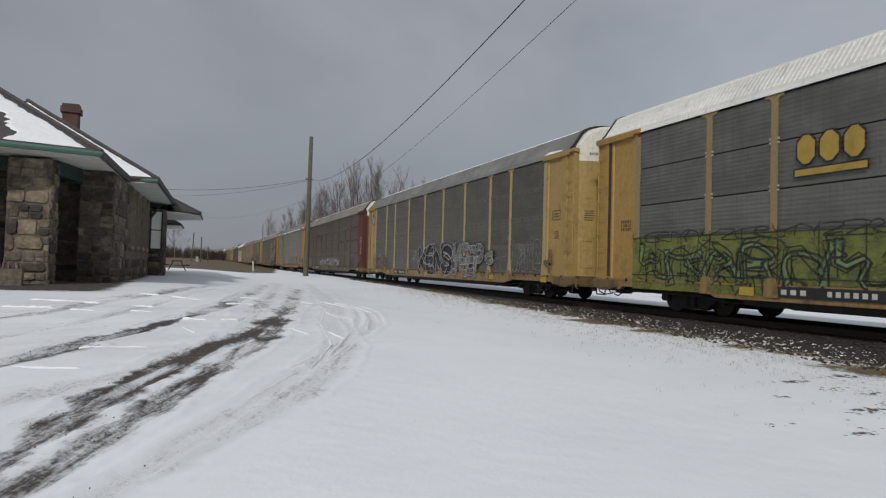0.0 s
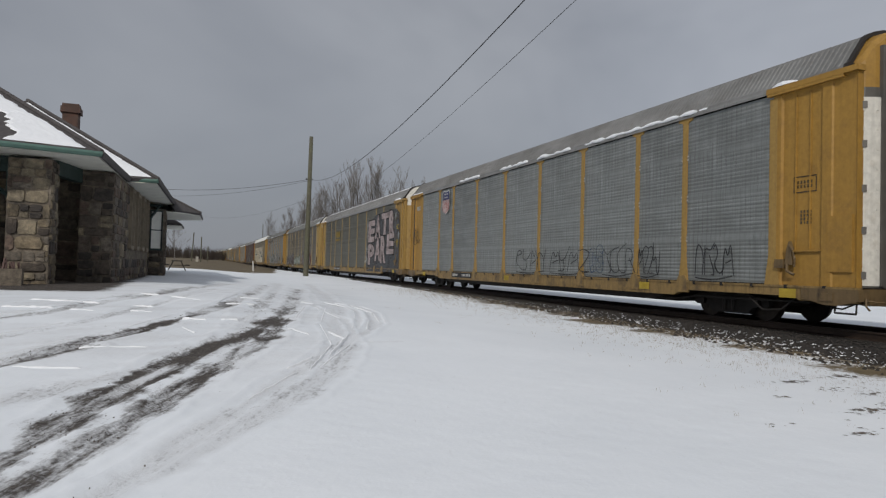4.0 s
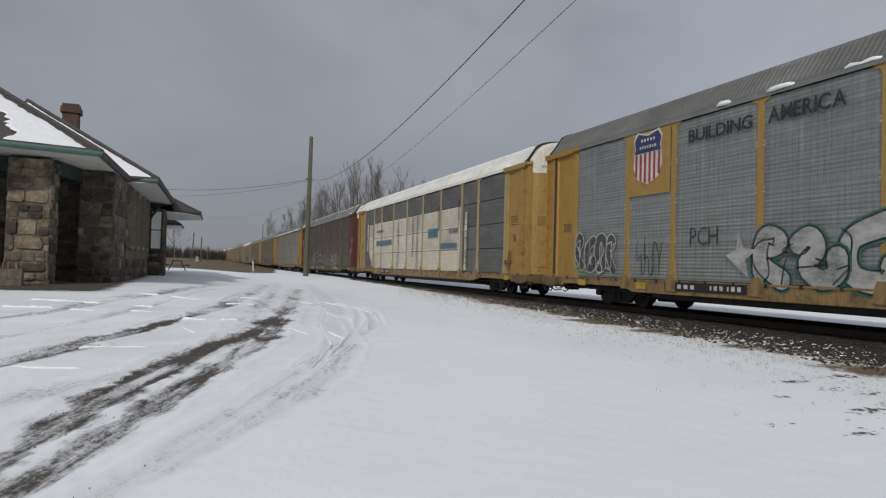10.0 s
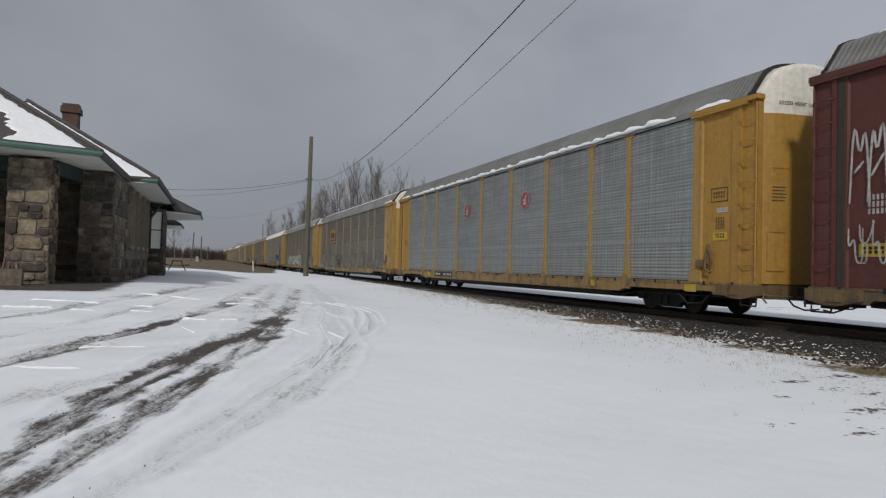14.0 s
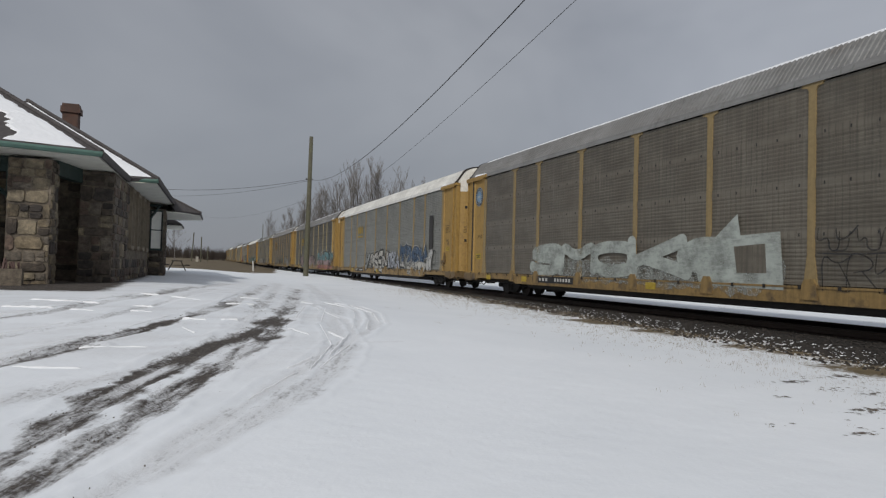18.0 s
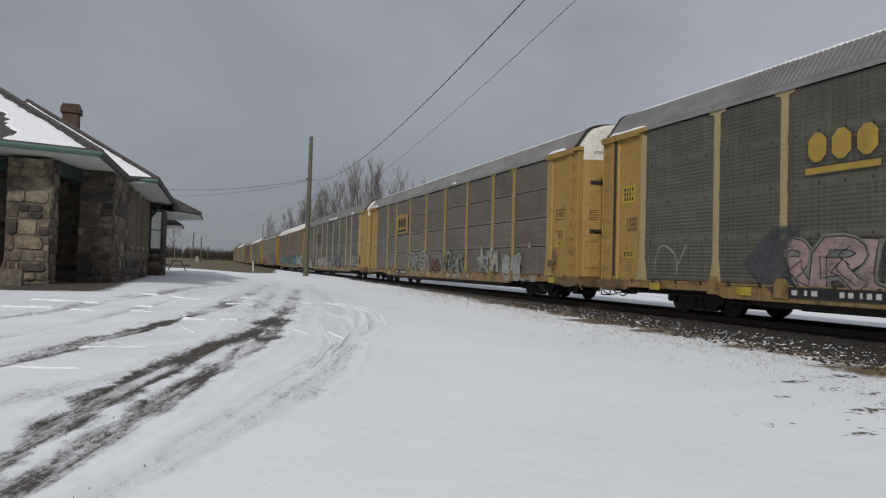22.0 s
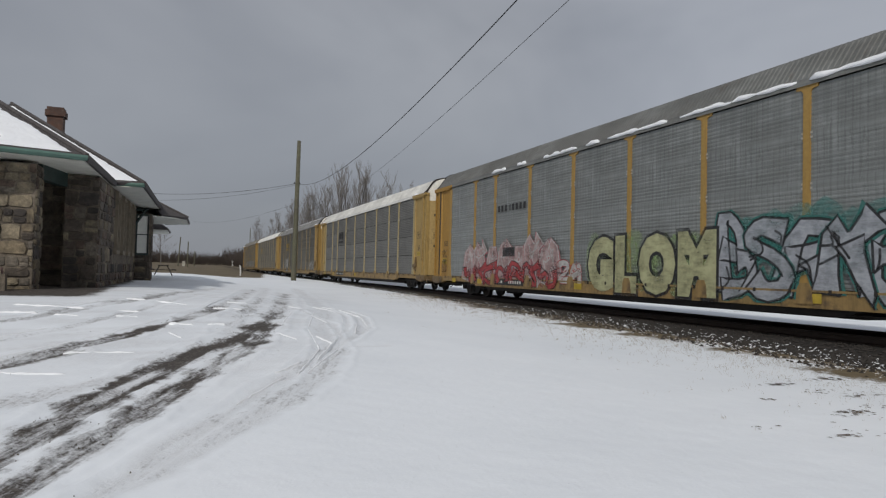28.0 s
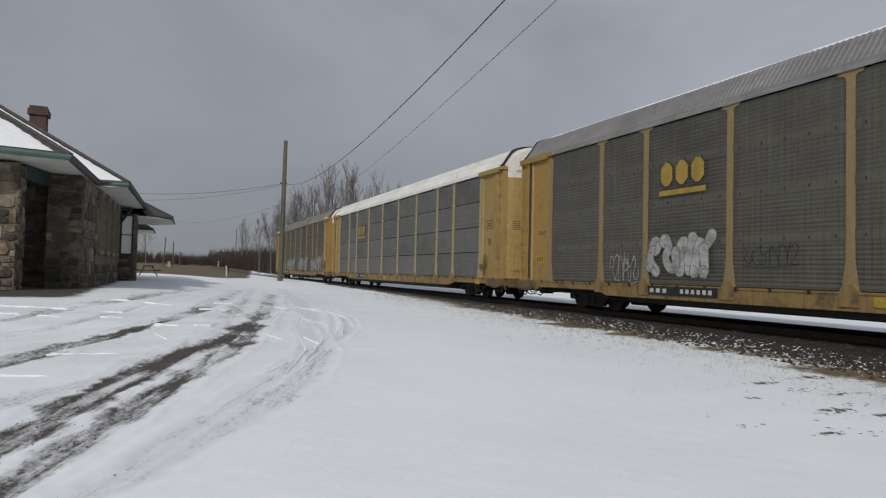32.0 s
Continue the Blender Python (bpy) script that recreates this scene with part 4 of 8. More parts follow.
def door_seam_bm(e):
    """Joints between the sheets of the end door."""
    bm = bmesh.new()
    on_door(bm, e, -1.38, 1.38, 3.46, 3.485, 0.012, 14)
    on_door(bm, e, -1.38, 1.38, 0.98, 1.01, 0.012, 14)
    return bm


def door_print_bm(e):
    """Small print low on the end door, as bars."""
    bm = bmesh.new()
    for k in range(5):
        on_door(bm, e, -1.16, -0.86 + 0.03 * (k % 3), 2.72 + 0.075 * k, 2.745 + 0.075 * k, 0.006, 2)
    return bm


def leaf_bm(e):
    """White outer leaf of the folding end door, studded with bolts."""
    bm = bmesh.new()
    on_door(bm, e, -1.42, -1.06, DECK + 0.04, 4.50, 0.03, 4)
    for k in range(9):
        for x in (-1.36, -1.12):
            on_door(bm, e, x - 0.018, x + 0.018, 1.2 + 0.38 * k, 1.235 + 0.38 * k, 0.045, 1)
    return bm


def door_folds_bm(e):
    """Upright folds of the inner door leaves."""
    bm = bmesh.new()
    for x in (-1.02, -0.72, -0.45, -0.2):
        on_door(bm, e, x - 0.035, x + 0.035, DECK + 0.04, 5.5, 0.07, 2)
    return bm


def hinges_bm(e):
    bm = bmesh.new()
    for z in (1.1, 1.95, 2.75, 3.6, 4.35):
        on_door(bm, e, -1.44, -1.32, z - 0.07, z + 0.07, 0.06, 2)
    return bm


def rib_bm(e, x):
    bm = bmesh.new()
    on_door(bm, e, x - 0.03, x + 0.03, DECK + 0.05, 5.0, 0.09, 1)
    return bm


def folds_bm(side, e):
    """Sheet joints and a boxed-in corner on a ladderless end panel."""
    bm = bmesh.new()
    x0, x1 = sorted((side * 1.485, side * 1.512))
    for y in (12.45, 12.80):
        box(bm, x0, x1, *sorted((e * (y - 0.012), e * (y + 0.012))), 1.6, EAVE - 0.15)
    x0, x1 = sorted((side * 1.49, side * 1.54))
    box(bm, x0, x1, *sorted((e * 13.22, e * 13.76)), 1.15, 2.25)
    box(bm, x0, x1 + 0.0, *sorted((e * 12.2, e * 13.1)), 1.56, 1.6)
    return bm


def dome_words(e, parent):
    """Warning words across the pale top of the end door."""
    word = "EXCESS HEIGHT CAR"
    at, total = 0.0, 0.0
    wide = []
    for ch in word:
        vs = text_mesh(ch, 0.02)[0] if ch != " " else [(0, 0, 0), (0.35, 0, 0)]
        wide.append(max(v[0] for v in vs) - min(v[0] for v in vs) + 0.1)
    total = sum(wide)
    out, faces = [], []
    for ch, w in zip(word, wide):
        if ch != " ":
            vs, fs = text_mesh(ch, 0.02)
            ax = min(v[0] for v in vs)
            ay, by = min(v[1] for v in vs), max(v[1] for v in vs)
            q = len(out)
            for x, y, _ in vs:
                px = -1.02 + 0.98 * (at + 0.05 + x - ax) / total
                out.append((px, e * (arc_y(px) + 0.008), 4.90 + 0.085 * (y - ay) / (by - ay)))
            faces += [tuple(i + q for i in f) for f in fs]
        at += w
    me = bpy.data.meshes.new("warning_words")
    me.from_pydata(out, [], faces)
    me.materials.append(M["em_black"])
    put("warning_words", me, parent, label="small black warning words")


def brake_bm(side, e):
    """Lock gear low on the end panel: bracket, hook and loose chain loop."""
    bm = bmesh.new()
    x0, x1 = sorted((side * 1.49, side * 1.60))
    box(bm, x0, x1, *sorted((e * 12.02, e * 12.24)), 1.22, 1.40)
    prism(bm, [(e * 12.26, 1.30), (e * 12.46, 1.28), (e * 12.42, 1.62), (e * 12.36, 1.78), (e * 12.30, 1.60)], "x", *sorted((side * 1.49, side * 1.575)))
    tube(bm, [(side * 1.56, e * 12.34, 1.72), (side * 1.60, e * 12.46, 1.62), (side * 1.60, e * 12.54, 1.42), (side * 1.57, e * 12.50, 1.24)], 0.02, 6)
    tube(bm, [(side * 1.55, e * 12.30, 1.30), (side * 1.62, e * 12.36, 1.16), (side * 1.58, e * 12.50, 1.08)], 0.032, 6)
    return bm


def sill_bm(side):
    bm = bmesh.new()
    x0, x1 = sorted((side * 1.42, side * 1.555))
    prism(bm, [(-13.9, 0.56), (-12.6, 0.56), (-12.5, 0.64), (-9.2, 0.64), (-8.8, 0.50), (8.8, 0.50), (9.2, 0.64), (12.5, 0.64), (12.6, 0.56), (13.9, 0.56), (13.9, DECK), (-13.9, DECK)], "x", x0, x1)
    x0, x1 = sorted((side * 1.50, side * 1.575))
    box(bm, x0, x1, -13.85, 13.85, DECK - 0.045, DECK)
    return bm


def sill_pockets_bm(side):
    """Hinge pins and short ties along the ledge of the side sill."""
    bm = bmesh.new()
    x0, x1 = sorted((side * 1.55, side * 1.584))
    for k in range(30):
        y = -13.2 + 0.91 * k
        box(bm, x0, x1, y - 0.035, y + 0.035, DECK - 0.07, DECK + 0.012)
    return bm


def post_foot_bm(side):
    """Flared shoe that ties a post to the sill."""
    bm = bmesh.new()
    x0, x1 = sorted((side * 1.50, side * 1.585))
    prism(bm, [(-0.20, 0.58), (0.20, 0.58), (0.17, DECK + 0.02), (0.11, DECK + 0.14), (-0.11, DECK + 0.14), (-0.17, DECK + 0.02)], "x", x0, x1)
    return bm


def seam_clips_bm(side, w):
    """Small dark clips along the three level joints of a screen."""
    bm = bmesh.new()
    n = max(3, round(w / 0.62))
    x0, x1 = sorted((side * 1.50, side * 1.527))
    for z in (1.92, 2.95, 3.98):
        for k in range(n):
            y = -w / 2 + w * (k + 0.5) / n
            box(bm, x0 - 0.004 * (side < 0), x1 + 0.004 * (side > 0), y - 0.016, y + 0.016, z - 0.045, z + 0.02)
    return bm


def end_sill_bm(side, e):
    """Heavy bolster end below the corner of the car, with its pulling lug."""
    bm = bmesh.new()
    x0, x1 = sorted((side * 1.30, side * 1.592))
    prism(bm, [(e * 12.7, 0.82), (e * 13.95, 0.82), (e * 13.95, 0.60), (e * 13.5, 0.50), (e * 13.2, 0.50), (e * 12.7, 0.62)], "x", x0, x1)
    x0, x1 = sorted((side * 1.59, side * 1.615))
    box(bm, x0, x1, *sorted((e * 13.1, e * 13.42)), 0.58, 0.74)
    a, b = sorted((e * 13.8, e * 13.96))
    box(bm, -1.3, 1.3, a, b, 0.52, 0.84)
    return bm


def cut_lever_bm(e):
    """Uncoupling lever and hanging straps across the end."""
    bm = bmesh.new()
    tube(bm, [(-1.45, e * 13.98, 0.62), (-1.30, e * 14.08, 0.60), (-0.5, e * 14.12, 0.58), (-0.2, e * 14.2, 0.66)], 0.018, 6)
    tube(bm, [(-1.46, e * 14.0, 0.66), (-1.50, e * 14.03, 0.52), (-1.44, e * 14.06, 0.44)], 0.02, 6)
    return bm


def air_pipe_bm(side):
    """Brake pipe slung under the sill."""
    bm = bmesh.new()
    x = side * 1.36
    tube(bm, [(x, -12.7, 0.52), (x, -9.4, 0.50), (x, -8.7, 0.40), (x, 8.7, 0.40), (x, 9.4, 0.50), (x, 12.7, 0.52)], 0.022, 5)
    tube(bm, [(side * 1.44, -12.4, 0.58), (side * 1.47, -12.1, 0.34), (side * 1.47, -11.6, 0.30), (side * 1.44, -11.2, 0.56)], 0.02, 5)
    return bm


def end_step_bm(side, e):
    bm = bmesh.new()
    for y in (13.4, 13.85):
        tube(bm, [(side * 1.5, e * y, 0.62), (side * 1.52, e * y, 0.36)], 0.018, 5)
    tube(bm, [(side * 1.52, e * 13.4, 0.36), (side * 1.52, e * 13.85, 0.36)], 0.02, 5)
    return bm


def underframe_bm():
    bm = bmesh.new()
    prism(bm, [(-14.2, 0.50), (-8.5, 0.46), (-7.6, 0.28), (7.6, 0.28), (8.5, 0.46), (14.2, 0.50), (14.2, 0.80), (-14.2, 0.80)], "x", -0.42, 0.42)
    prism(bm, [(-13.2, 0.70), (-8.6, 0.60), (-7.9, 0.36), (7.9, 0.36), (8.6, 0.60), (13.2, 0.70), (13.2, 0.83), (-13.2, 0.83)], "x", -1.40, 1.40)
    return bm


def truck_bm():
    """Side frames, bolster and spring nests."""
    bm = bmesh.new()
    for s in (-1, 1):
        x0, x1 = s * 0.98 - 0.07, s * 0.98 + 0.07
        prism(bm, [(-1.18, 0.36), (-1.12, 0.30), (-0.72, 0.30), (-0.55, 0.14), (0.55, 0.14), (0.72, 0.30), (1.12, 0.30), (1.18, 0.36), (1.16, 0.52), (0.75, 0.56), (0.45, 0.66), (-0.45, 0.66), (-0.75, 0.56), (-1.16, 0.52)], "x", x0, x1)
        for y in (-0.86, 0.86):
            tube(bm, [(s * 1.05, y, 0.40), (s * 1.14, y, 0.40)], 0.10, 10)
        for y in (-0.14, 0.14):
            tube(bm, [(s * 1.05, y, 0.20), (s * 1.05, y, 0.46)], 0.07, 8)
    box(bm, -1.05, 1.05, -0.18, 0.18, 0.46, 0.64)
    for s in (-1, 1):
        box(bm, s * 0.72 - 0.06, s * 0.72 + 0.06, -0.50, -0.40, 0.24, 0.52)
        box(bm, s * 0.72 - 0.06, s * 0.72 + 0.06, 0.40, 0.50, 0.24, 0.52)
    return bm


def wheelset_bm():
    bm = bmesh.new()
    for s in (-1, 1):
        x = s * 0.755
        tube(bm, [(x - s * 0.075, 0, 0), (x - s * 0.045, 0, 0), (x - s * 0.044, 0, 0), (x + s * 0.065, 0, 0)], [0.445, 0.445, 0.42, 0.405], 28)
        tube(bm, [(x + s * 0.065, 0, 0), (x + s * 0.068, 0, 0), (x + s * 0.11, 0, 0)], [0.16, 0.13, 0.12], 12)
        for k in range(4):
            a = k * math.pi / 2
            tube(bm, [(x + s * 0.064, 0.24 * math.cos(a), 0.24 * math.sin(a)), (x + s * 0.074, 0.24 * math.cos(a), 0.24 * math.sin(a))], 0.06, 8)
    tube(bm, [(-1.1, 0, 0), (1.1, 0, 0)], 0.075, 8)
    return bm


def coupler_bm(e):
    bm = bmesh.new()
    box(bm, -0.11, 0.11, *sorted((e * 13.9, e * 14.45)), 0.42, 0.66)
    box(bm, -0.17, 0.17, *sorted((e * 14.34, e * 14.54)), 0.36, 0.72)
    return bm


def hose_bm(e, k):
    bm = bmesh.new()
    pts = [(-0.5, e * 13.75, 0.55), (-0.52, e * 13.95, 0.38), (-0.48, e * 14.2, 0.30), (-0.4, e * 14.5, 0.34)]
    if k:
        tube(bm, pts, 0.02, 6)
        return bm
    tube(bm, [(-1.3, e * 12.9, 0.56), (-1.32, e * 13.1, 0.45), (-1.31, e * 13.4, 0.43), (-1.25, e * 13.65, 0.55)], 0.018, 6)
    return bm


def flat_poly(side, pts, off):
    """A painted area on the side, from y, z outline."""
    bm = bmesh.new()
    x = side * off
    v = [bm.verts.new((x, y, z)) for y, z in pts]
    bm.faces.new(v)
    return bm


FONT_CACHE = {}


def text_mesh(word, bold=0.0):
    """Outline of a word in the built-in font as flat mesh data (verts, faces), height about 0.7, anchored at its left foot."""
    k = (word, bold)
    if k not in FONT_CACHE:
        cu = bpy.data.curves.new("word", "FONT")
        cu.body, cu.offset, cu.resolution_u = word, bold, 3
        ob = bpy.data.objects.new("word", cu)
        scene.collection.objects.link(ob)
        dg = bpy.context.evaluated_depsgraph_get()
        me = ob.evaluated_get(dg).to_mesh()
        vs = [tuple(v.co) for v in me.vertices]
        fs = [tuple(p.vertices) for p in me.polygons]
        ob.evaluated_get(dg).to_mesh_clear()
        bpy.data.objects.remove(ob)
        bpy.data.curves.remove(cu)
        FONT_CACHE[k] = (vs, fs)
    return FONT_CACHE[k]


def lettering(name, word, y0, y1, z0, z1, mat, parent, off=1.568, bold=0.0, label="", lean=0.0, line=None, rim=0.05):
    """Letters, each a part of its own, fitted into a rectangle on the near side; they read from the rear end to the front."""
    wide = []
    for ch in word:
        vs, fs = text_mesh(ch, bold)
        wide.append(max(v[0] for v in vs) - min(v[0] for v in vs) + 0.06)
    total, at = sum(wide), 0.0
    for j, ch in enumerate(word):
        a, b = y1 + (y0 - y1) * (at + 0.03) / total, y1 + (y0 - y1) * (at + wide[j] - 0.03) / total
        at += wide[j]
        me = bpy.data.meshes.new(name)
        out, faces, idx = [], [], []
        for layer, (bd, m) in enumerate(((bold, rim if line else 0.0), (bold * 0.6, 0.0)) if line else ((bold, 0.0),)):
            vs, fs = text_mesh(ch, bd)
            ax, bx = min(v[0] for v in vs), max(v[0] for v in vs)
            ay, by = min(v[1] for v in vs), max(v[1] for v in vs)
            g = m * (z1 - z0)
            q = len(out)
            for x, y, _ in vs:
                u, w = (x - ax) / (bx - ax), (y - ay) / (by - ay)
                out.append((-(off + 0.006 * layer + 0.002 * (j % 2)), (a + g) + (b - a - 2 * g) * u - lean * w, z0 - g + (z1 - z0 + 2 * g) * w))
            faces += [tuple(i + q for i in f) for f in fs]
            idx += [layer] * len(fs)
        me.from_pydata(out, [], faces)
        for mt in ((line, mat) if line else (mat,)):
            me.materials.append(mt)
        me.polygons.foreach_set("material_index", idx)
        put(name, me, parent, label=label)


def bars(name, y0, y1, z0, z1, mat, parent, n=1, off=1.566, seed=1, rows=1, label=""):
    """Plain bars in place of small stencilled marks."""
    rnd = random.Random(seed)
    bm = bmesh.new()
    for r in range(rows):
        za, zb = z0 + (z1 - z0) * (r + 0.12) / rows, z0 + (z1 - z0) * (r + 0.88) / rows
        for k in range(n):
            a, b = y0 + (y1 - y0) * (k + 0.14) / n, y0 + (y1 - y0) * (k + (0.85 if n == 1 else 0.72)) / n
            if rnd.random() < 0.12:
                b -= (b - a) * 0.5
            v = [bm.verts.new((-off, y, z)) for y, z in ((a, za), (b, za), (b, zb), (a, zb))]
            bm.faces.new(v[::-1])
    return tagged(part(name, bm, mat, parent, label), kind="stuff" if n * rows > 1 else "")


def blob_outline(cy, cz, ry, rz, rnd, n=18, rough=0.12):
    return [(cy + ry * math.cos(2 * math.pi * k / n) * (1 + rnd.uniform(-rough, rough)), cz + rz * math.sin(2 * math.pi * k / n) * (1 + rnd.uniform(-rough, rough))) for k in range(n)]


# letter shapes as strokes on a grid of 4 by 6; small keys are free flourishes that stand for no letter
GLYPHS = {
    "A": "00 26 40|12 32", "B": "00 06 26 35 33 03|23 42 41 30 00", "C": "45 36 16 05 01 10 30 41", "E": "46 06 00 40|03 33", "G": "45 36 16 05 01 10 30 41 43 23",
    "H": "00 06|40 46|03 43", "K": "00 06|46 02|13 40", "L": "06 00 40", "M": "00 06 23 46 40", "N": "00 06 40 46", "O": "10 01 05 16 36 45 41 30 10",
    "P": "00 06 36 45 44 33 03", "R": "00 06 36 45 44 33 03|23 40", "S": "45 36 16 05 04 33 42 41 30 10 01", "T": "20 26|06 46", "U": "06 01 10 30 41 46",
    "W": "06 10 23 30 46", "X": "00 46|06 40", "Z": "06 46 00 40",
    "a": "00 05 16 35 33 13|23 40", "b": "30 02 04 16 35 24 04 01", "c": "46 15 04 02 10 40 42", "d": "06 02 24 20 40 45", "e": "00 04 16 34 30|32 46",
    "f": "06 03 23 46|23 20 00", "g": "05 26 45 22 00 40", "h": "00 16 23 36 40|12 33", "j": "05 16 24 02 20 41 43", "k": "00 06 24 46|24 40 30",
}


def eased(pts, times=2):
    """Corners cut round."""
    for _ in range(times):
        out = [pts[0]]
        for (a, b), (c, d) in zip(pts, pts[1:]):
            out += [(a * 0.75 + c * 0.25, b * 0.75 + d * 0.25), (a * 0.25 + c * 0.75, b * 0.25 + d * 0.75)]
        pts = out + [pts[-1]]
    return pts


def band_sides(pts, half, flare=0.0, cap=True):
    """The two edges of a brush stroke along points, with rounded ends."""
    n = len(pts) - 1
    left, right = [], []
    for i, (a, b) in enumerate(pts):
        (c, d), (e, f) = pts[max(i - 1, 0)], pts[min(i + 1, n)]
        ln = math.hypot(e - c, f - d) or 1.0
        ty, tz = (e - c) / ln, (f - d) / ln
        w = half * (1 + flare * abs(2 * i / n - 1) ** 2)
        if cap and i == 0:
            for q in (0.95, 0.6):
                k = math.sqrt(1 - q * q)
                left.append((a - ty * w * q - tz * w * k, b - tz * w * q + ty * w * k))
                right.append((a - ty * w * q + tz * w * k, b - tz * w * q - ty * w * k))
        left.append((a - tz * w, b + ty * w))
        right.append((a + tz * w, b - ty * w))
        if cap and i == n:
            for q in (0.6, 0.95):
                k = math.sqrt(1 - q * q)
                left.append((a + ty * w * q - tz * w * k, b + tz * w * q + ty * w * k))
                right.append((a + ty * w * q + tz * w * k, b + tz * w * q - ty * w * k))
    return left, right


def piece(word, y0, y1, z0, z1, fill, line, parent, seed=1, weight=0.12, halo=None, low=None, flare=0.3, edge=0.022, lean=0.1, label="", off=1.570, name="graffiti_letter", tight=1.12, flick=True, wild=0.05, soft=None):
    """Sprayed letters, one mesh each: brush strokes with a fill, a thin outline, and now and then a halo or a second tint low down."""
    st = random.Random(seed)
    n, h = len(word), z1 - z0
    cell = (y1 - y0) / n
    soft = flare < 0.35 if soft is None else soft
    weight, flare, edge = (weight, flare, edge) if soft else (weight * 0.72, flare + 0.5, edge * 1.15)
    mats = [m for m in (halo, fill, low, line) if m]
    slot = {id(m): i for i, m in enumerate(mats)}
    for j, ch in enumerate(word):
        wd, hh = cell * tight * st.uniform(0.92, 1.08), h * st.uniform(0.86, 1.0)
        left, foot = y1 - cell * j - (cell - wd) / 2, z0 + st.uniform(0, 0.08) * h
        ln = lean * st.uniform(-0.6, 1.4)
        half = weight * min(wd * 1.15, h)
        strokes = []
        for run in GLYPHS[ch].split("|"):
            pts = []
            for q in run.split():
                u, v = int(q[0]) / 4 + st.uniform(-wild, wild), int(q[1]) / 6 + st.uniform(-wild, wild)
                pts.append((left - half - (wd - 2 * half) * u - ln * hh * (v - 0.5), foot + half + (hh - 2 * half) * v))
            strokes.append(eased(pts, 2 if soft else 1))
        vs, fs, idx = [], [], []

        def strip(a, b, x, mat):
            q = len(vs)
            for i, (p, r) in enumerate(zip(a, b)):
                vs.append((x - 0.00001 * i, p[0], max(p[1], 0.54)))
                vs.append((x - 0.00001 * i, r[0], max(r[1], 0.545)))
            for i in range(len(a) - 1):
                fs.append((q + 2 * i, q + 2 * i + 1, q + 2 * i + 3, q + 2 * i + 2))
                idx.append(slot[id(mat)])

        x = -(off + 0.004 * (j % 2))
        if halo:
            for k, pts in enumerate(strokes):
                strip(*band_sides(pts, half + 0.055, flare, soft), x + 0.003 - 0.0004 * k, halo)
        for k, pts in enumerate(strokes):
            xx = x - 0.0012 * k
            a, b = band_sides(pts, half, flare, soft)
            if fill:
                strip(a, b, xx, fill)
            if low:
                cut = z0 + 0.42 * h
                strip([(p[0], min(p[1], cut)) for p in a], [(p[0], min(p[1], cut)) for p in b], xx - 0.0003, low)
            if line:
                ring = a + b[::-1] + [a[0]]
                strip(*band_sides(ring, edge / 2, 0.0, False), xx - 0.0006, line)
        if line and flick:
            for _ in range(2):
                u, v = left - wd * st.random(), foot + hh * st.uniform(0.2, 0.95)
                p = eased([(u, v), (u - st.uniform(-0.3, 0.3) * wd, v + st.uniform(-0.2, 0.1) * hh), (u - st.uniform(-0.4, 0.4) * wd, v - st.uniform(0.1, 0.4) * hh)])
                strip(*band_sides(p, edge * 0.45), x - 0.0042, line)
        me = bpy.data.meshes.new(name)
        me.from_pydata(vs, [], fs)
        for m in mats:
            me.materials.append(m)
        me.polygons.foreach_set("material_index", idx)
        put(name, me, parent, label=label)


def mist(y0, y1, z0, z1, mat, parent, seed, off=1.5655, label=""):
    """A soft-edged cloud of overspray under a piece, in overlapping puffs."""
    rnd = random.Random(seed)
    bm = bmesh.new()
    n = max(3, int((y1 - y0) / 0.55))
    h = z1 - z0
    for k in range(n):
        cy = y0 + (y1 - y0) * (k + 0.5) / n
        pts = blob_outline(cy, z0 + h * rnd.uniform(0.42, 0.58), (y1 - y0) / n * rnd.uniform(0.7, 1.0), h * rnd.uniform(0.36, 0.52), rnd, 16, 0.14)
        bm.faces.new([bm.verts.new((-(off + 0.0006 * (k % 3)), a, b)) for a, b in pts])
    return tagged(part("graffiti_ground", bm, mat, parent, label), kind="stuff")


def scrawl(name, y0, y1, z0, z1, mat, parent, seed, off=1.570, width=0.022, loops=6, label=""):
    """A hand-styled tag in thin running lines: joined flourishes and an underline."""
    rnd = random.Random(seed)
    vs, fs = [], []
    cell = (y1 - y0) / loops
    h = z1 - z0
    keys = "abcdefghjk"
    runs = []
    for j in range(loops):
        for run in GLYPHS[rnd.choice(keys)].split("|"):
            runs.append([(y1 - cell * (j + 1.15 * int(q[0]) / 4 + rnd.uniform(-0.08, 0.08)), z0 + h * (int(q[1]) / 6 * rnd.uniform(0.8, 1.0) + 0.04)) for q in run.split()])
    if rnd.random() < 0.6 and loops > 3:
        runs.append([(y1, z0 - 0.05 * h), ((y0 + y1) / 2, z0 - 0.12 * h), (y0, z0 + 0.02 * h)])
    for k, run in enumerate(runs):
        a, b = band_sides(eased(run), width / 2, -0.3)
        q = len(vs)
        for i, (p, r) in enumerate(zip(a, b)):
            x = -(off + 0.0002 * k + 0.00001 * i)
            vs += [(x, *p), (x, *r)]
        fs += [(q + 2 * i, q + 2 * i + 1, q + 2 * i + 3, q + 2 * i + 2) for i in range(len(a) - 1)]
    me = bpy.data.meshes.new(name)
    me.from_pydata(vs, [], fs)
    me.materials.append(mat)
    return put(name, me, parent, label=label)


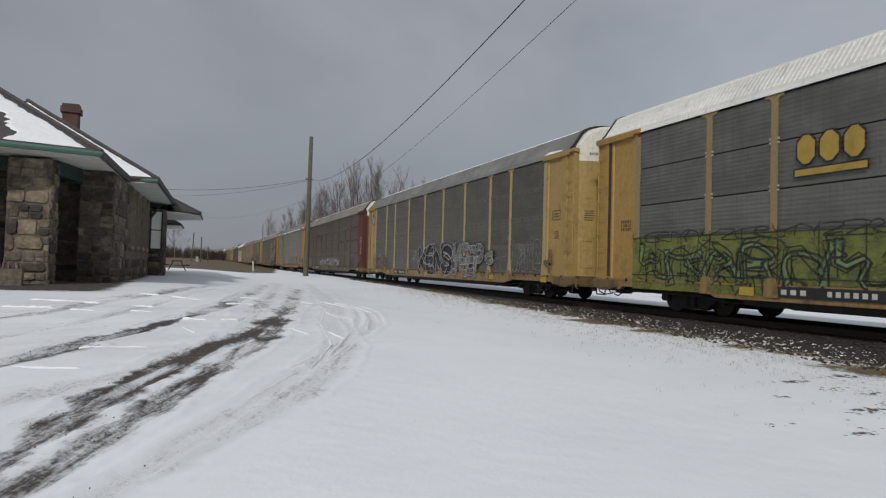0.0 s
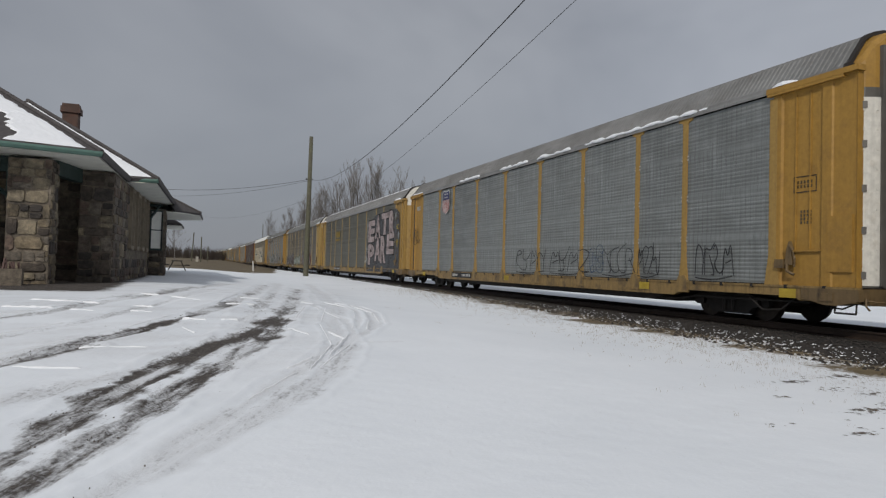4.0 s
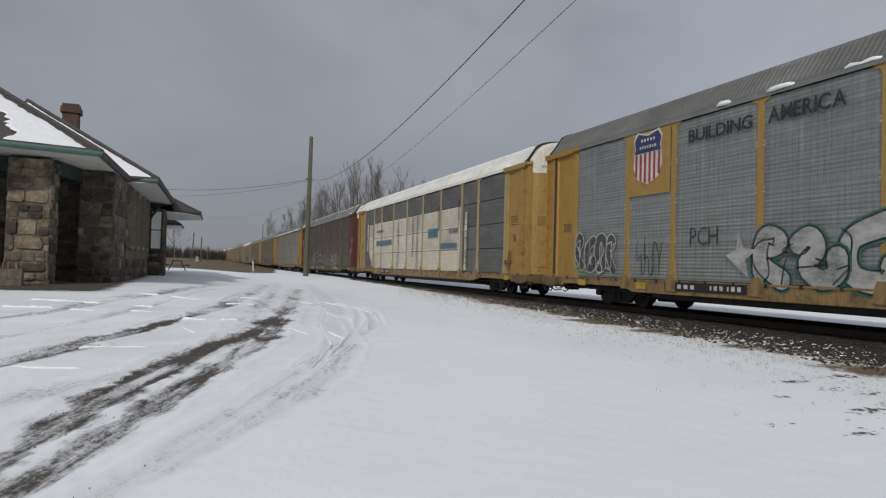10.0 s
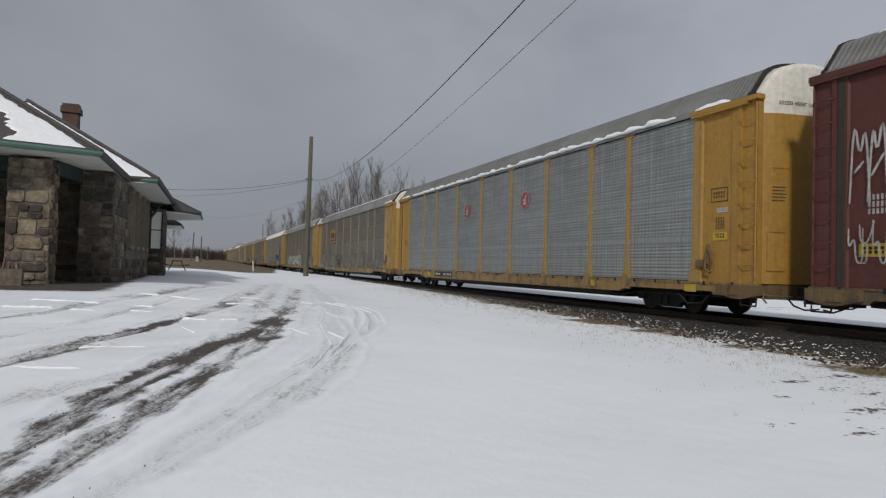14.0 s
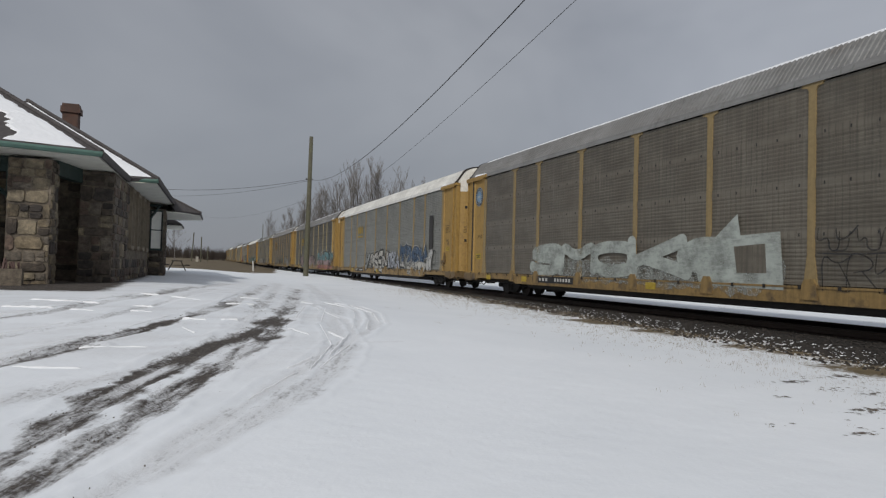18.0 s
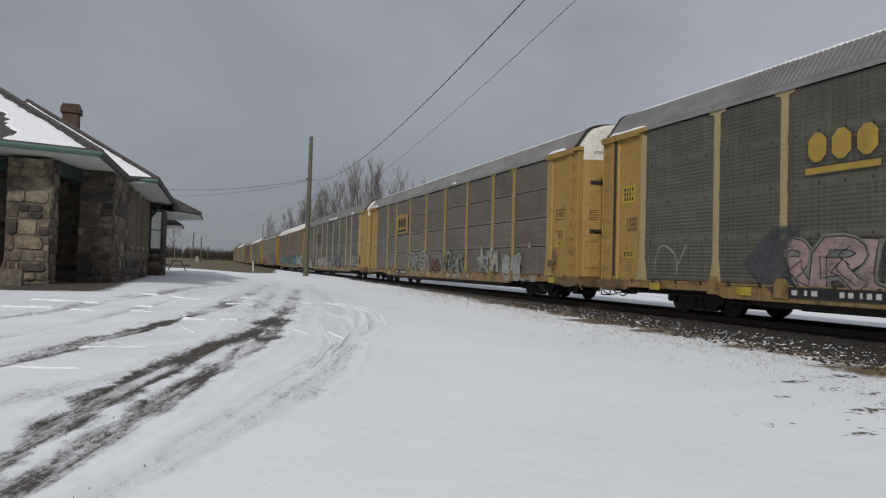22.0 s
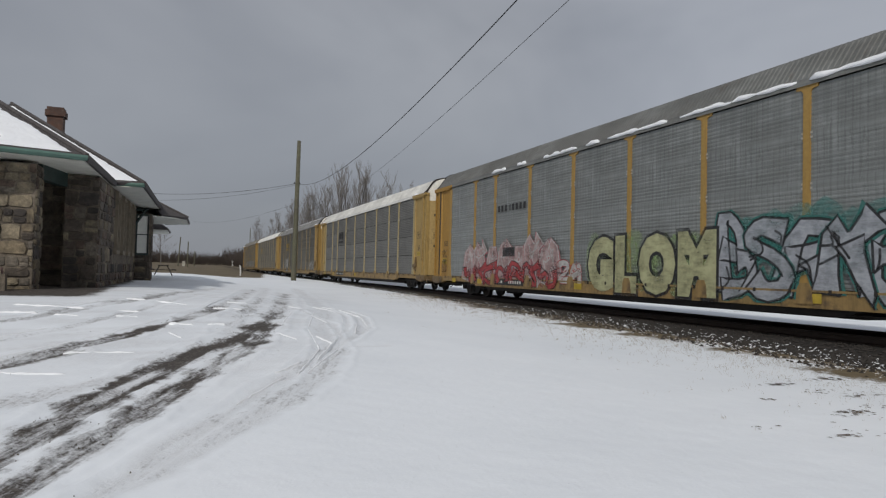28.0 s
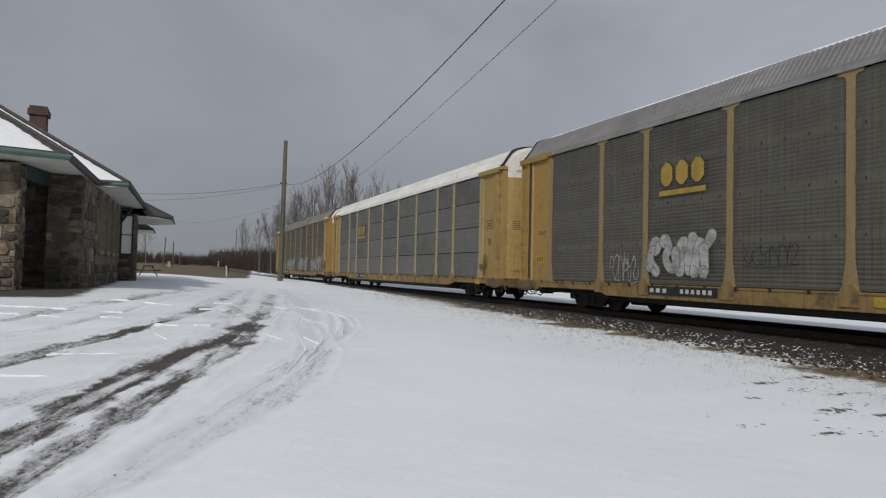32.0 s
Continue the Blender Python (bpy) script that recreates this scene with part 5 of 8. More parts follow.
def snow_strip_bm(y0, y1, x, z, w, h, rnd, ragged=0.5):
    """A ragged roll of snow along the roof."""
    bm = bmesh.new()
    n = max(4, int((y1 - y0) / 0.22))
    rings = []
    for i in range(n + 1):
        y = y0 + (y1 - y0) * i / n
        s = (0.4 if i in (0, n) else 1.0) * (1 + rnd.uniform(-ragged, ragged))
        zz = z + rnd.uniform(-0.03, 0.03) * ragged
        rings.append([bm.verts.new((x + a * w * s, y, zz + b * h * s)) for a, b in ((-0.5, -0.15), (-0.35, 0.45), (0.1, 0.6), (0.6, 0.35), (0.5, -0.1))])
    for a, b in zip(rings, rings[1:]):
        for k in range(5):
            bm.faces.new((a[k], a[(k + 1) % 5], b[(k + 1) % 5], b[k]))
    bm.faces.new(rings[0][::-1])
    bm.faces.new(rings[-1])
    return bm


def crown_snow_bm(x0, gaps, rnd):
    """Thin snow sheet over the crown of a car's roof, worn back in places."""
    bm = bmesh.new()
    rings = []
    worn, drift = 0.0, 0.0
    for i in range(105):
        if rnd.random() < 0.25:
            worn = 0.12 if rnd.random() < gaps else 0.0
        drift = 0.8 * drift + rnd.uniform(-0.012, 0.012)
        a = x0 + drift + worn + rnd.uniform(-0.012, 0.012)
        h = rnd.uniform(0.030, 0.042)
        xs = ((a, -0.005), (a + 0.03, h * 0.8), (a + 0.16, h), (-0.45, h), (0.0, h), (0.45, h), (0.95, h), (1.0, -0.005))
        rings.append([bm.verts.new((x, -12.9 + 25.8 * i / 104, roof_z(x) + o)) for x, o in xs])
    for a, b in zip(rings, rings[1:]):
        for q in range(7):
            bm.faces.new((a[q], a[q + 1], b[q + 1], b[q]))
    for e in (rings[0][::-1], rings[-1]):
        bm.faces.new(e)
    return bm


WHEELS = {-1: [], 1: []}


def build_car(label, ends="yellow", posts="cream", screen="screen_dark", rows=1, roof="roof_grey", dome="white_dome", sill="sill", seed=0, bars_on=False, folded=False, ribbed=False):
    """One enclosed car carrier, front end at -y, near side at -x, z from the rail top."""
    rnd = random.Random(seed)
    car = thing("autorack_railcar", (0, 0, 0), label, "railcar", "cars of the freight train")
    me = lambda key, fn, mat: cached(key, fn, M[mat])
    # solid block, coloured dark for the unlit hollow behind the screens
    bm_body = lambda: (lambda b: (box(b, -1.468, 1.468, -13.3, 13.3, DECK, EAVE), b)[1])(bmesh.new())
    put("body", me(("body",), bm_body, "shade_and_clip_dark"), car)
    put("roof", me(("roof",), roof_bm, roof), car, label="ribbed sheet-metal roof")
    put("underframe", me(("underframe",), underframe_bm, "black_steel"), car)
    put("air_pipe", me(("air_pipe",), lambda: air_pipe_bm(-1), "black_steel"), car)
    for side in (-1, 1):
        s = put("side_sill", me(("side_sill", side), lambda: sill_bm(side), sill), car)
        tagged(put("hinge_strip", me(("pockets", side), lambda: sill_pockets_bm(side), "black_steel"), s), kind="stuff")
        for i, (a, b) in enumerate(zip(POSTS, POSTS[1:])):
            w = b - a - 0.02
            if rows == 1:
                key = ("screen", side, round(w, 2))
                sc = put("side_screen", me(key, lambda: corrugated(-w / 2, w / 2, DECK + 0.02, EAVE - 0.02, 0.092, 0.008, side, 0.020), screen), car, ((0, (a + b) / 2, 0)))
                if side < 0 and screen != "screen_blue":
                    tagged(put("joint_strip", me(("joint_strip", side, round(w, 2)), lambda: seam_clips_bm(side, w), "shade_and_clip_dark"), sc), kind="stuff")
            else:
                for r in range(4):
                    z0, z1 = DECK + 0.02 + r * 1.03, DECK + 0.02 + (r + 1) * 1.03 - 0.035
                    key = ("slat", side, round(w, 2), r)
                    mt = screen(i, r) if callable(screen) else screen
                    put("side_screen", me(key, lambda: corrugated(-w / 2, w / 2, z0, z1, 0.10, 0.007, side), mt), car, (0, (a + b) / 2, 0))
        for i, y in enumerate(POSTS):
            cap = i not in (0, len(POSTS) - 1)
            q = put("post", me(("post", side, cap), lambda: post_bm(side, 0.17 if cap else 0.2, cap), posts), car, (0, y, 0))
            if side < 0 and cap:
                put("foot", me(("foot", side), lambda: post_foot_bm(side), sill if posts not in ("red_post",) else "sill_red"), q)
            if cap and (rows == 4 or posts in ("red_post", "yellow")):
                tagged(put("clip_strip", me(("clips", side), lambda: clip_bm(side), "clip_paint"), q), kind="stuff")
        for e in (-1, 1):
            put("end_panel", me(("end_panel", side, e), lambda: end_panel_bm(side, e), ends), car)
            put("header", me(("header", side, e), lambda: header_bm(side, e), ends), car)
            if not (folded and e < 0):
                put("ladder", me(("ladder", side, e), lambda: ladder_bm(side, e), ends), car)
            else:
                put("panel_folds", me(("folds", side, e), lambda: folds_bm(side, e), ends), car)
            if e > 0:
                put("door_slot", me(("slot", side, e), lambda: slot_bm(side, e), "shade_and_clip_dark"), car, label="dark strip for the shade in the sliding door track's slot")
            if rnd.random() < 0.75:
                sr = random.Random(seed * 31 + side + e)
                put("ledge_snow", me(("ledge_snow", side, e, seed % 5), lambda: snow_strip_bm(*sorted((e * 11.85, e * sr.uniform(12.4, 13.6))), side * 1.52, EAVE + 0.125, 0.16, 0.12, sr, 0.35), "snow"), car, label="snow lying on the ledge")
            if side < 0:
                put("end_sill", me(("end_sill", side, e), lambda: end_sill_bm(side, e), "gear_paint"), car, label="dirt-caked end sill")
            put("step", me(("step", side, e), lambda: end_step_bm(side, e), "black_steel"), car)
        put("brake_gear", me(("brake", side), lambda: brake_bm(side, -1), "gear_paint"), car, label="dirty lock gear with a hook")
    for e in (-1, 1):
        d = put("end_door", me(("end_door", e), lambda: end_door_bm(e, DECK, 4.70), "zinc" if folded else ends), car)
        if folded and e < 0:
            for nm, fn, mt in (("door_leaf", leaf_bm, "white_dome"), ("door_folds", door_folds_bm, "zinc"), ("hinges", hinges_bm, "zinc")):
                put(nm, me((nm, e), lambda: fn(e), mt), d)
        if ribbed and e < 0:
            for k in range(7):
                put("rib", me(("rib", e, k), lambda: rib_bm(e, -1.36 + 0.2 * k), ends), d)
        put("dome", me(("dome", e), lambda: end_door_bm(e, 4.70, None), dome), d, label="pale rounded top of the end door")
        if e < 0 and not folded:
            put("hatch", me(("hatch", e), lambda: hatch_bm(e), ends), d)
            put("door_seam", me(("door_seam", e), lambda: door_seam_bm(e), ends), d)
            put("door_print", me(("door_print", e), lambda: door_print_bm(e), "sp_umber" if ends != "red" else "sp_white"), d)
            if dome == "white_dome":
                dome_words(e, d)
        for h in (2.35, 3.95) if bars_on else ():
            put("door_bar", me(("door_bar", e, h), lambda: bracket_bm(e, h), "black_steel"), d)
        put("roof_edge", me(("roof_edge", e), lambda: roof_edge_bm(e), "black_steel"), car)
        put("cut_lever", me(("cut_lever", e), lambda: cut_lever_bm(e), "gear_paint"), car)
        put("coupler", me(("coupler", e), lambda: coupler_bm(e), "black_steel"), car)
        for h in (0, 1):
            put("air_hose", me(("hose", e, h), lambda: hose_bm(e, h), "black_steel"), car)
        t = put("truck", me(("truck",), truck_bm, "black_steel"), car, (0, e * 10.2, 0))
        for s in (-1, 1):
            w = put("wheelset", me(("wheelset",), wheelset_bm, "wheel_steel"), t, (0, s * 0.86, 0.42))
            WHEELS[s].append(w)
    return car


def word_tag(word, y0, y1, z0, z1, fill, line, parent, bold=0.10, label="", lean=0.0, off=1.570):
    """Block letters in two coats: outline below, fill on top."""
    lettering("graffiti_letter", word, y0, y1, z0, z1, fill, parent, off, bold, label, lean, line)


def patch(name, pts, mat, parent, off=1.566, label=""):
    return part(name, flat_poly(-1, pts, off), mat, parent, label)


def rect(y0, y1, z0, z1):
    return [(y0, z0), (y1, z0), (y1, z1), (y0, z1)]


def emblem(parent, fill, plate=None, edge=None, y0=5.0, y1=6.6, z0=3.12, z1=3.95):
    """Three-part railway emblem over a bar, as plain shapes."""
    if plate:
        patch("emblem_plate", rect(y0 - 0.35, y1 + 0.35, z0 - 0.1, z1 + 0.22), plate, parent, 1.560, "painted emblem panel")
    w = (y1 - y0) / 3
    for grow, mat, d in ((0.035, edge, 0.0), (0.0, fill, 0.004)):
        if mat is None:
            continue
        bm = bmesh.new()
        x = -(1.566 + d)
        for k in range(3):
            a, b = y1 - w * (k + 1) + 0.06 - grow, y1 - w * k - 0.06 + grow
            za, zb = z0 + 0.24 - grow, z1 + grow
            ch = 0.14
            shp = [[(a + ch, za), (b - ch, za), (b, za + ch), (b, zb - ch), (b - ch, zb), (a + ch, zb), (a, zb - ch), (a, za + ch)]]
            for i, q in enumerate(shp):
                bm.faces.new([bm.verts.new((x - 0.0006 * i, yy, zz)) for yy, zz in q])
        v = rect(y0 - grow, y1 + grow, z0 - grow, z0 + 0.13 + grow)
        bm.faces.new([bm.verts.new((x, yy, zz)) for yy, zz in v])
        part("emblem", bm, mat, parent, "railway emblem as plain shapes")


def ring_poly(cy, cz, r, n=28):
    return [(cy + r * math.cos(2 * math.pi * k / n), cz + r * math.sin(2 * math.pi * k / n)) for k in range(n)]


def round_emblem(parent, cy, cz, r):
    """Round railway emblem as plain rings and a cross."""
    for k, (f, m) in enumerate(((1.0, "pale"), (0.965, "blue"), (0.60, "pale"), (0.54, "sky"))):
        patch("round_emblem", ring_poly(cy, cz, r * f), M["em_" + m], parent, 1.508 + 0.003 * k, "blue round railway emblem")
    bars("round_emblem", cy - r * 0.5, cy + r * 0.5, cz - r * 0.11, cz + r * 0.11, M["em_pale"], parent, 1, 1.521)
    bars("round_emblem", cy - r * 0.11, cy + r * 0.11, cz - r * 0.5, cz + r * 0.5, M["em_pale"], parent, 1, 1.522)
    bm = bmesh.new()
    for k in range(22):
        a = 2 * math.pi * (k + 0.5) / 22
        c, sn = math.cos(a), math.sin(a)
        pts = [(0.70, -0.045), (0.70, 0.045), (0.87, 0.045), (0.87, -0.045)]
        bm.faces.new([bm.verts.new((-1.518, cy + r * (u * c - v * sn), cz + r * (u * sn + v * c))) for u, v in pts])
    tagged(part("emblem_rim", bm, M["em_pale"], parent), kind="stuff")


def shield(parent, cy, cz, w, h):
    def outline(k):
        a, b = w / 2 * k, h / 2 * k
        return [(cy - a * 0.75, cz + b), (cy, cz + b * 0.86), (cy + a * 0.75, cz + b), (cy + a, cz + b * 0.72), (cy + a * 0.9, cz + b * 0.4), (cy + a * 1.0, cz - b * 0.3), (cy + a * 0.7, cz - b * 0.78), (cy, cz - b),
                (cy - a * 0.7, cz - b * 0.78), (cy - a * 1.0, cz - b * 0.3), (cy - a * 0.9, cz + b * 0.4), (cy - a, cz + b * 0.72)]
    patch("shield_emblem", outline(1.0), M["em_white"], parent, 1.570, "red, white and blue shield")
    low = [(y, min(z, cz + h * 0.08)) for y, z in outline(0.9)]
    patch("shield_emblem", [(y, max(z, cz + h * 0.09)) for y, z in outline(0.92)], M["sp_navy"], parent, 1.574, "red, white and blue shield")
    for k in range(6):
        y = cy - w * 0.39 + w * 0.78 * k / 5
        d = abs(y - cy) / (w / 2)
        patch("shield_emblem", rect(y - w * 0.038, y + w * 0.038, cz - h * (0.47 - 0.22 * d * d), cz + h * 0.08), M["em_red"], parent, 1.574, "red, white and blue shield")
    bars("shield_emblem", cy - w * 0.26, cy + w * 0.26, cz + h * 0.29, cz + h * 0.36, M["em_white"], parent, 5, 1.578)
    bars("shield_emblem", cy - w * 0.30, cy + w * 0.30, cz + h * 0.16, cz + h * 0.23, M["em_white"], parent, 7, 1.578)


def stencils(parent, seed, dark):
    """Small marks that every car bears: number bars on the sill, panels of fine print, yellow tags."""
    rnd = random.Random(seed)
    k = M["em_black"] if dark else M["em_white"]
    fine = M["sp_umber"] if dark else M["sp_white"]
    patch("number_patch", rect(4.6, 7.4, 0.60, 0.83), M["em_black"], parent, 1.578, "black patch with white marks")
    bars("number_mark", 4.75, 5.85, 0.645, 0.785, M["em_white"], parent, 6, 1.582, seed)
    bars("number_mark", 6.25, 7.2, 0.645, 0.785, M["em_white"], parent, 4, 1.582, seed + 1)
    bars("fine_print", -12.86, -12.46, 2.86, 3.04, fine, parent, 5, 1.497, seed + 2, 2)
    for a, b, c, d in ((-12.95, -12.4, 2.78, 2.80), (-12.95, -12.4, 3.10, 3.12), (-12.95, -12.93, 2.80, 3.10), (-12.42, -12.40, 2.80, 3.10)):
        patch("frame_mark", rect(a, b, c, d), k, parent, 1.498)
    bars("fine_print", -12.85, -12.55, 2.12, 2.42, fine, parent, 4, 1.497, seed + 3, 4)
    bars("fine_print", 12.2, 12.7, rnd.uniform(2.2, 2.4), rnd.uniform(2.5, 2.65), fine, parent, 6, 1.500, seed + 4, 3)
    if rnd.random() < 0.7:
        patch("yellow_tag", rect(-12.95, -12.48, 1.86, 2.05), M["sp_tag"], parent, 1.501, "small yellow notice")
        bars("tag_print", -12.86, -12.54, 1.91, 2.03, M["em_black"], parent, 4, 1.504, seed, 2)
    if rnd.random() < 0.7:
        patch("yellow_tag", rect(12.3, 12.85, 1.45, 1.70), M["sp_tag"], parent, 1.501, "small yellow notice")
        bars("tag_print", 12.35, 12.8, 1.5, 1.65, M["em_black"], parent, 4, 1.504, seed + 5, 2)
    for y in (-12.3, -7.6, 0.6, 7.9, 11.2):
        if rnd.random() < 0.7:
            yy = y + rnd.uniform(-0.3, 0.3)
            patch("reflector", rect(yy, yy + 0.42, 0.60, 0.79), M["sp_tag"], parent, 1.579, "yellow reflector strip")


def patchwork(i, r):
    """White repaint over grey slats, as on the patched car."""
    return "screen_grey" if r == 3 or i <= 1 or i == 8 else "screen_white"


CARS = [
    dict(label="yellow-ended car carrier with yellow-green graffiti along its grey slats", ends="yellow", posts="post_yellow", screen="screen_grey", rows=4, roof="roof_frost"),
    dict(label="yellow-ended car carrier with brown screens and black bubble graffiti", posts="cream", screen="screen_dark", ends="yellow_pale"),
    dict(label="oxide red car carrier with dark brown screens", ends="red", posts="red_post", screen="screen_red", rows=1, roof="roof_tan", sill="sill_red"),
    dict(label="bright yellow car carrier with pale blue-grey screens", ends="yellow_bright", posts="yellow", screen="screen_blue", dome="yellow_bright", folded=True),
    dict(label="yellow-ended car carrier with huge pink block letters", posts="post_yellow", screen="screen_green"),
    dict(label="yellow-ended car carrier with dark screens and grey graffiti", posts="cream", screen="screen_brown", ends="yellow_pale", roof="roof_dark"),
    dict(label="yellow car carrier with shield emblem and white graffiti", ends="yellow_bright", posts="yellow", screen="screen_blue", dome="yellow_bright", folded=True, roof="roof_dark"),
    dict(label="car carrier patched white over grey slats with blue stripes", posts="cream", screen=patchwork, rows=4, roof="roof_frost"),
    dict(label="oxide red car carrier with slatted brown screens and white graffiti", ends="red", posts="red_post", screen="screen_red", rows=4, sill="sill_red", bars_on=True),
    dict(label="yellow car carrier with pale screens and two red square emblems", ends="yellow_bright", posts="yellow", screen="screen_blue", roof="roof_dark"),
    dict(label="yellow-ended slatted car carrier with white outlined graffiti", posts="post_yellow", screen="screen_brown", rows=4),
    dict(label="yellow-ended car carrier with a long white graffiti block", posts="post_yellow", screen="screen_brown"),
    dict(label="yellow-ended car carrier with blue graffiti and an open slot", posts="post_yellow", screen="screen_pale", roof="roof_frost", bars_on=True),
    dict(label="yellow-ended car carrier with pink and cyan graffiti", posts="cream", screen="screen_dark"),
    dict(label="yellow-ended slatted car carrier with grey-green graffiti", posts="yellow_pale", screen="screen_brown", rows=4, bars_on=True),
    dict(label="yellow-ended slatted car carrier with white outlined tags", posts="cream", screen="screen_grey", rows=4, ends="yellow_pale", roof="roof_dark", bars_on=True),
    dict(label="orange-yellow car carrier with teal graffiti and snowy roof", ends="yellow_bright", posts="yellow_pale", screen="screen_grey", roof="roof_frost", rows=4, ribbed=True),
    dict(label="yellow car carrier with pale screens and many-coloured graffiti", ends="yellow_bright", posts="yellow", screen="screen_blue", roof="roof_dark"),
    dict(label="yellow-ended car carrier with clean grey slats", posts="cream", ends="yellow_pale", screen="screen_grey", rows=4, roof="roof_frost", bars_on=True),
    dict(label="yellow-ended car carrier with dark screens and small white tags", posts="post_yellow", screen="screen_dark", roof="roof_grey"),
    dict(label="yellow-ended car carrier with grey slats and snowy roof", posts="cream", ends="yellow_pale", screen="screen_grey", rows=4, roof="roof_frost"),
    dict(label="last car carrier of the train with white graffiti", posts="yellow_pale", screen="screen_dark", roof="roof_tan"),
]
# outlines of all letters used, taken while the scene is still small
for word, bold in (("EATRP", 0.09), ("STAYCHEMIN", 0.02), ("BUILDNGAMERC", 0.02), ("PCH", 0.0), ("BNW", 0.05), ("GLOM", 0.13), ("EXCSHIGTAR", 0.02)):
    for ch in word:
        text_mesh(ch, bold)
        text_mesh(ch, bold * 0.6)
TRAIN = [build_car(seed=i, **c) for i, c in enumerate(CARS)]


def paint_train():
    """Emblems, stencils and graffiti, car by car (y from the middle, rear positive)."""
    c = TRAIN
    w, g, k, pk, rs, cy, tl, gr, lm = (M["sp_" + n] for n in ("white", "grey", "black", "pink", "rose", "cyan", "teal", "green", "lime"))
    bl, rd, go, li, mi, og, sb, pa = (M["sp_" + n] for n in ("blue", "red", "gold", "lilac", "mint", "orange", "steel_blue", "pale"))
    for i, car in enumerate(c):
        stencils(car, 100 + i, i not in (2, 8))
    rnd = random.Random(11)
    ash, rust, sage, straw, ember, brick = (M["sp_" + n] for n in ("ash", "rust", "sage", "straw", "ember", "brick"))
    # 0: yellow-green band with dark letters and a scalloped dark fringe
    emblem(c[0], M["em_gold"], None, k)
    patch("graffiti", rect(-13.0, 12.0, 0.60, 2.02), lm, c[0], 1.567, "yellow-green graffiti band")
    scrawl("graffiti", -13.0, 12.0, 1.86, 2.16, k, c[0], 90, width=0.035, loops=46, off=1.5755, label="dark scalloped fringe")
    for j in range(25):
        a = 11.95 - j
        patch("graffiti", rect(a - 0.96, a - 0.93, 0.95, 2.1), k, c[0], 1.5768, "thin black graffiti line")
    piece("heaRNdekWNhaRkWeNhad", -12.6, 11.7, 0.66, 1.92, None, k, c[0], 91, 0.10, None, None, 0.5, 0.035, 0.0, "black outlined letters on the green band", 1.572, wild=0.08)
    piece("dkhaedkhNeakRdhNkaed", -12.6, 11.7, 0.80, 1.80, M["sp_green"], k, c[0], 92, 0.07, None, None, 0.7, 0.05, 0.2, "green and black graffiti strokes", 1.569, wild=0.12)
    for z in (0.98, 1.98):
        patch("graffiti", rect(-13.0, 12.0, z, z + 0.03), k, c[0], 1.579, "thin black graffiti line")
    # 1
    round_emblem(c[1], 12.62, 4.22, 0.44)
    piece("KENS", -2.8, 2.1, 0.60, 2.12, k, w, c[1], 3, 0.14, None, None, 0.2, 0.045, 0.05, "black letters outlined in white", tight=1.2)
    piece("fEEP", -6.6, -3.1, 0.62, 2.15, g, w, c[1], 5, 0.13, k, None, 0.1, 0.03, 0.05, "grey letters outlined in white", tight=1.15)
    piece("c", -7.6, -6.9, 1.2, 1.75, g, w, c[1], 6, 0.16, k, None, label="grey crescent shape")
    mist(8.6, 12.0, 0.6, 1.9, M["veil_rust"], c[1], 8, label="washed brown overspray")
    piece("beC", 8.9, 11.9, 0.62, 1.95, None, pa, c[1], 8, 0.14, label="thin pale outlined letters")
    scrawl("graffiti", 5.1, 6.9, 1.0, 1.6, pa, c[1], 2, label="white scrawl")
    scrawl("graffiti", 2.2, 3.3, 1.1, 2.0, w, c[1], 4, loops=3, label="white scrawl")
    piece("dheg", -11.8, -9.3, 0.95, 2.3, None, pa, c[1], 9, 0.13, None, None, 0.3, 0.02, label="thin white outlined letters")
    scrawl("graffiti", -8.9, -7.4, 0.9, 1.6, pa, c[1], 10, width=0.015, loops=3, label="faint white scrawl")
    # 2
    mist(-5.2, 4.6, 0.85, 1.6, M["veil_wash"], c[2], 20, label="washed pale overspray")
    piece("dhNMeENMd", -4.9, 4.4, 0.88, 1.72, M["sp_wash"], M["sp_rust"], c[2], 21, 0.13, None, None, 0.1, 0.03, 0.0, "washed white and pink letters")
    for j in range(40):
        y = 4.9 - 0.25 * j + rnd.uniform(-0.1, 0.1)
        z = rnd.uniform(1.5, 1.75)
        patch("graffiti_drip", rect(y, y + 0.014, z, z + rnd.uniform(0.05, 0.35)), pa, c[2], 1.5795, "thin white drip")
    scrawl("graffiti", 10.0, 11.4, 1.0, 1.75, w, c[2], 6, width=0.035, loops=3, label="white scrawl")
    scrawl("graffiti", 12.3, 13.0, 1.1, 1.5, w, c[2], 7, loops=3, label="white scrawl")
    scrawl("graffiti", -11.0, -9.4, 1.05, 1.7, k, c[2], 8, width=0.05, loops=4, label="smeared black scrawl")
    bars("railway_emblem", 5.0, 7.0, 3.72, 3.98, M["em_black"], c[2], 1, 1.566, 4, 3)
    bars("railway_emblem", 3.6, 5.0, 3.40, 3.55, M["em_black"], c[2], 8, 1.566, 4)
    for a, b, z in ((-11.8, -9.25, 3.95), (-11.8, -9.25, 2.92), (-9.0, -7.3, 3.95), (-9.0, -7.3, 2.92), (-11.8, -9.25, 1.90), (-7.0, -4.5, 2.92)):
        patch("repair_band", rect(a, b, z, z + 0.11), ash, c[2], 1.5345, "paler band along a sheet joint")
    bars("end_print", -12.95, -12.45, 2.45, 2.85, w, c[2], 3, 1.504, 4, 3)
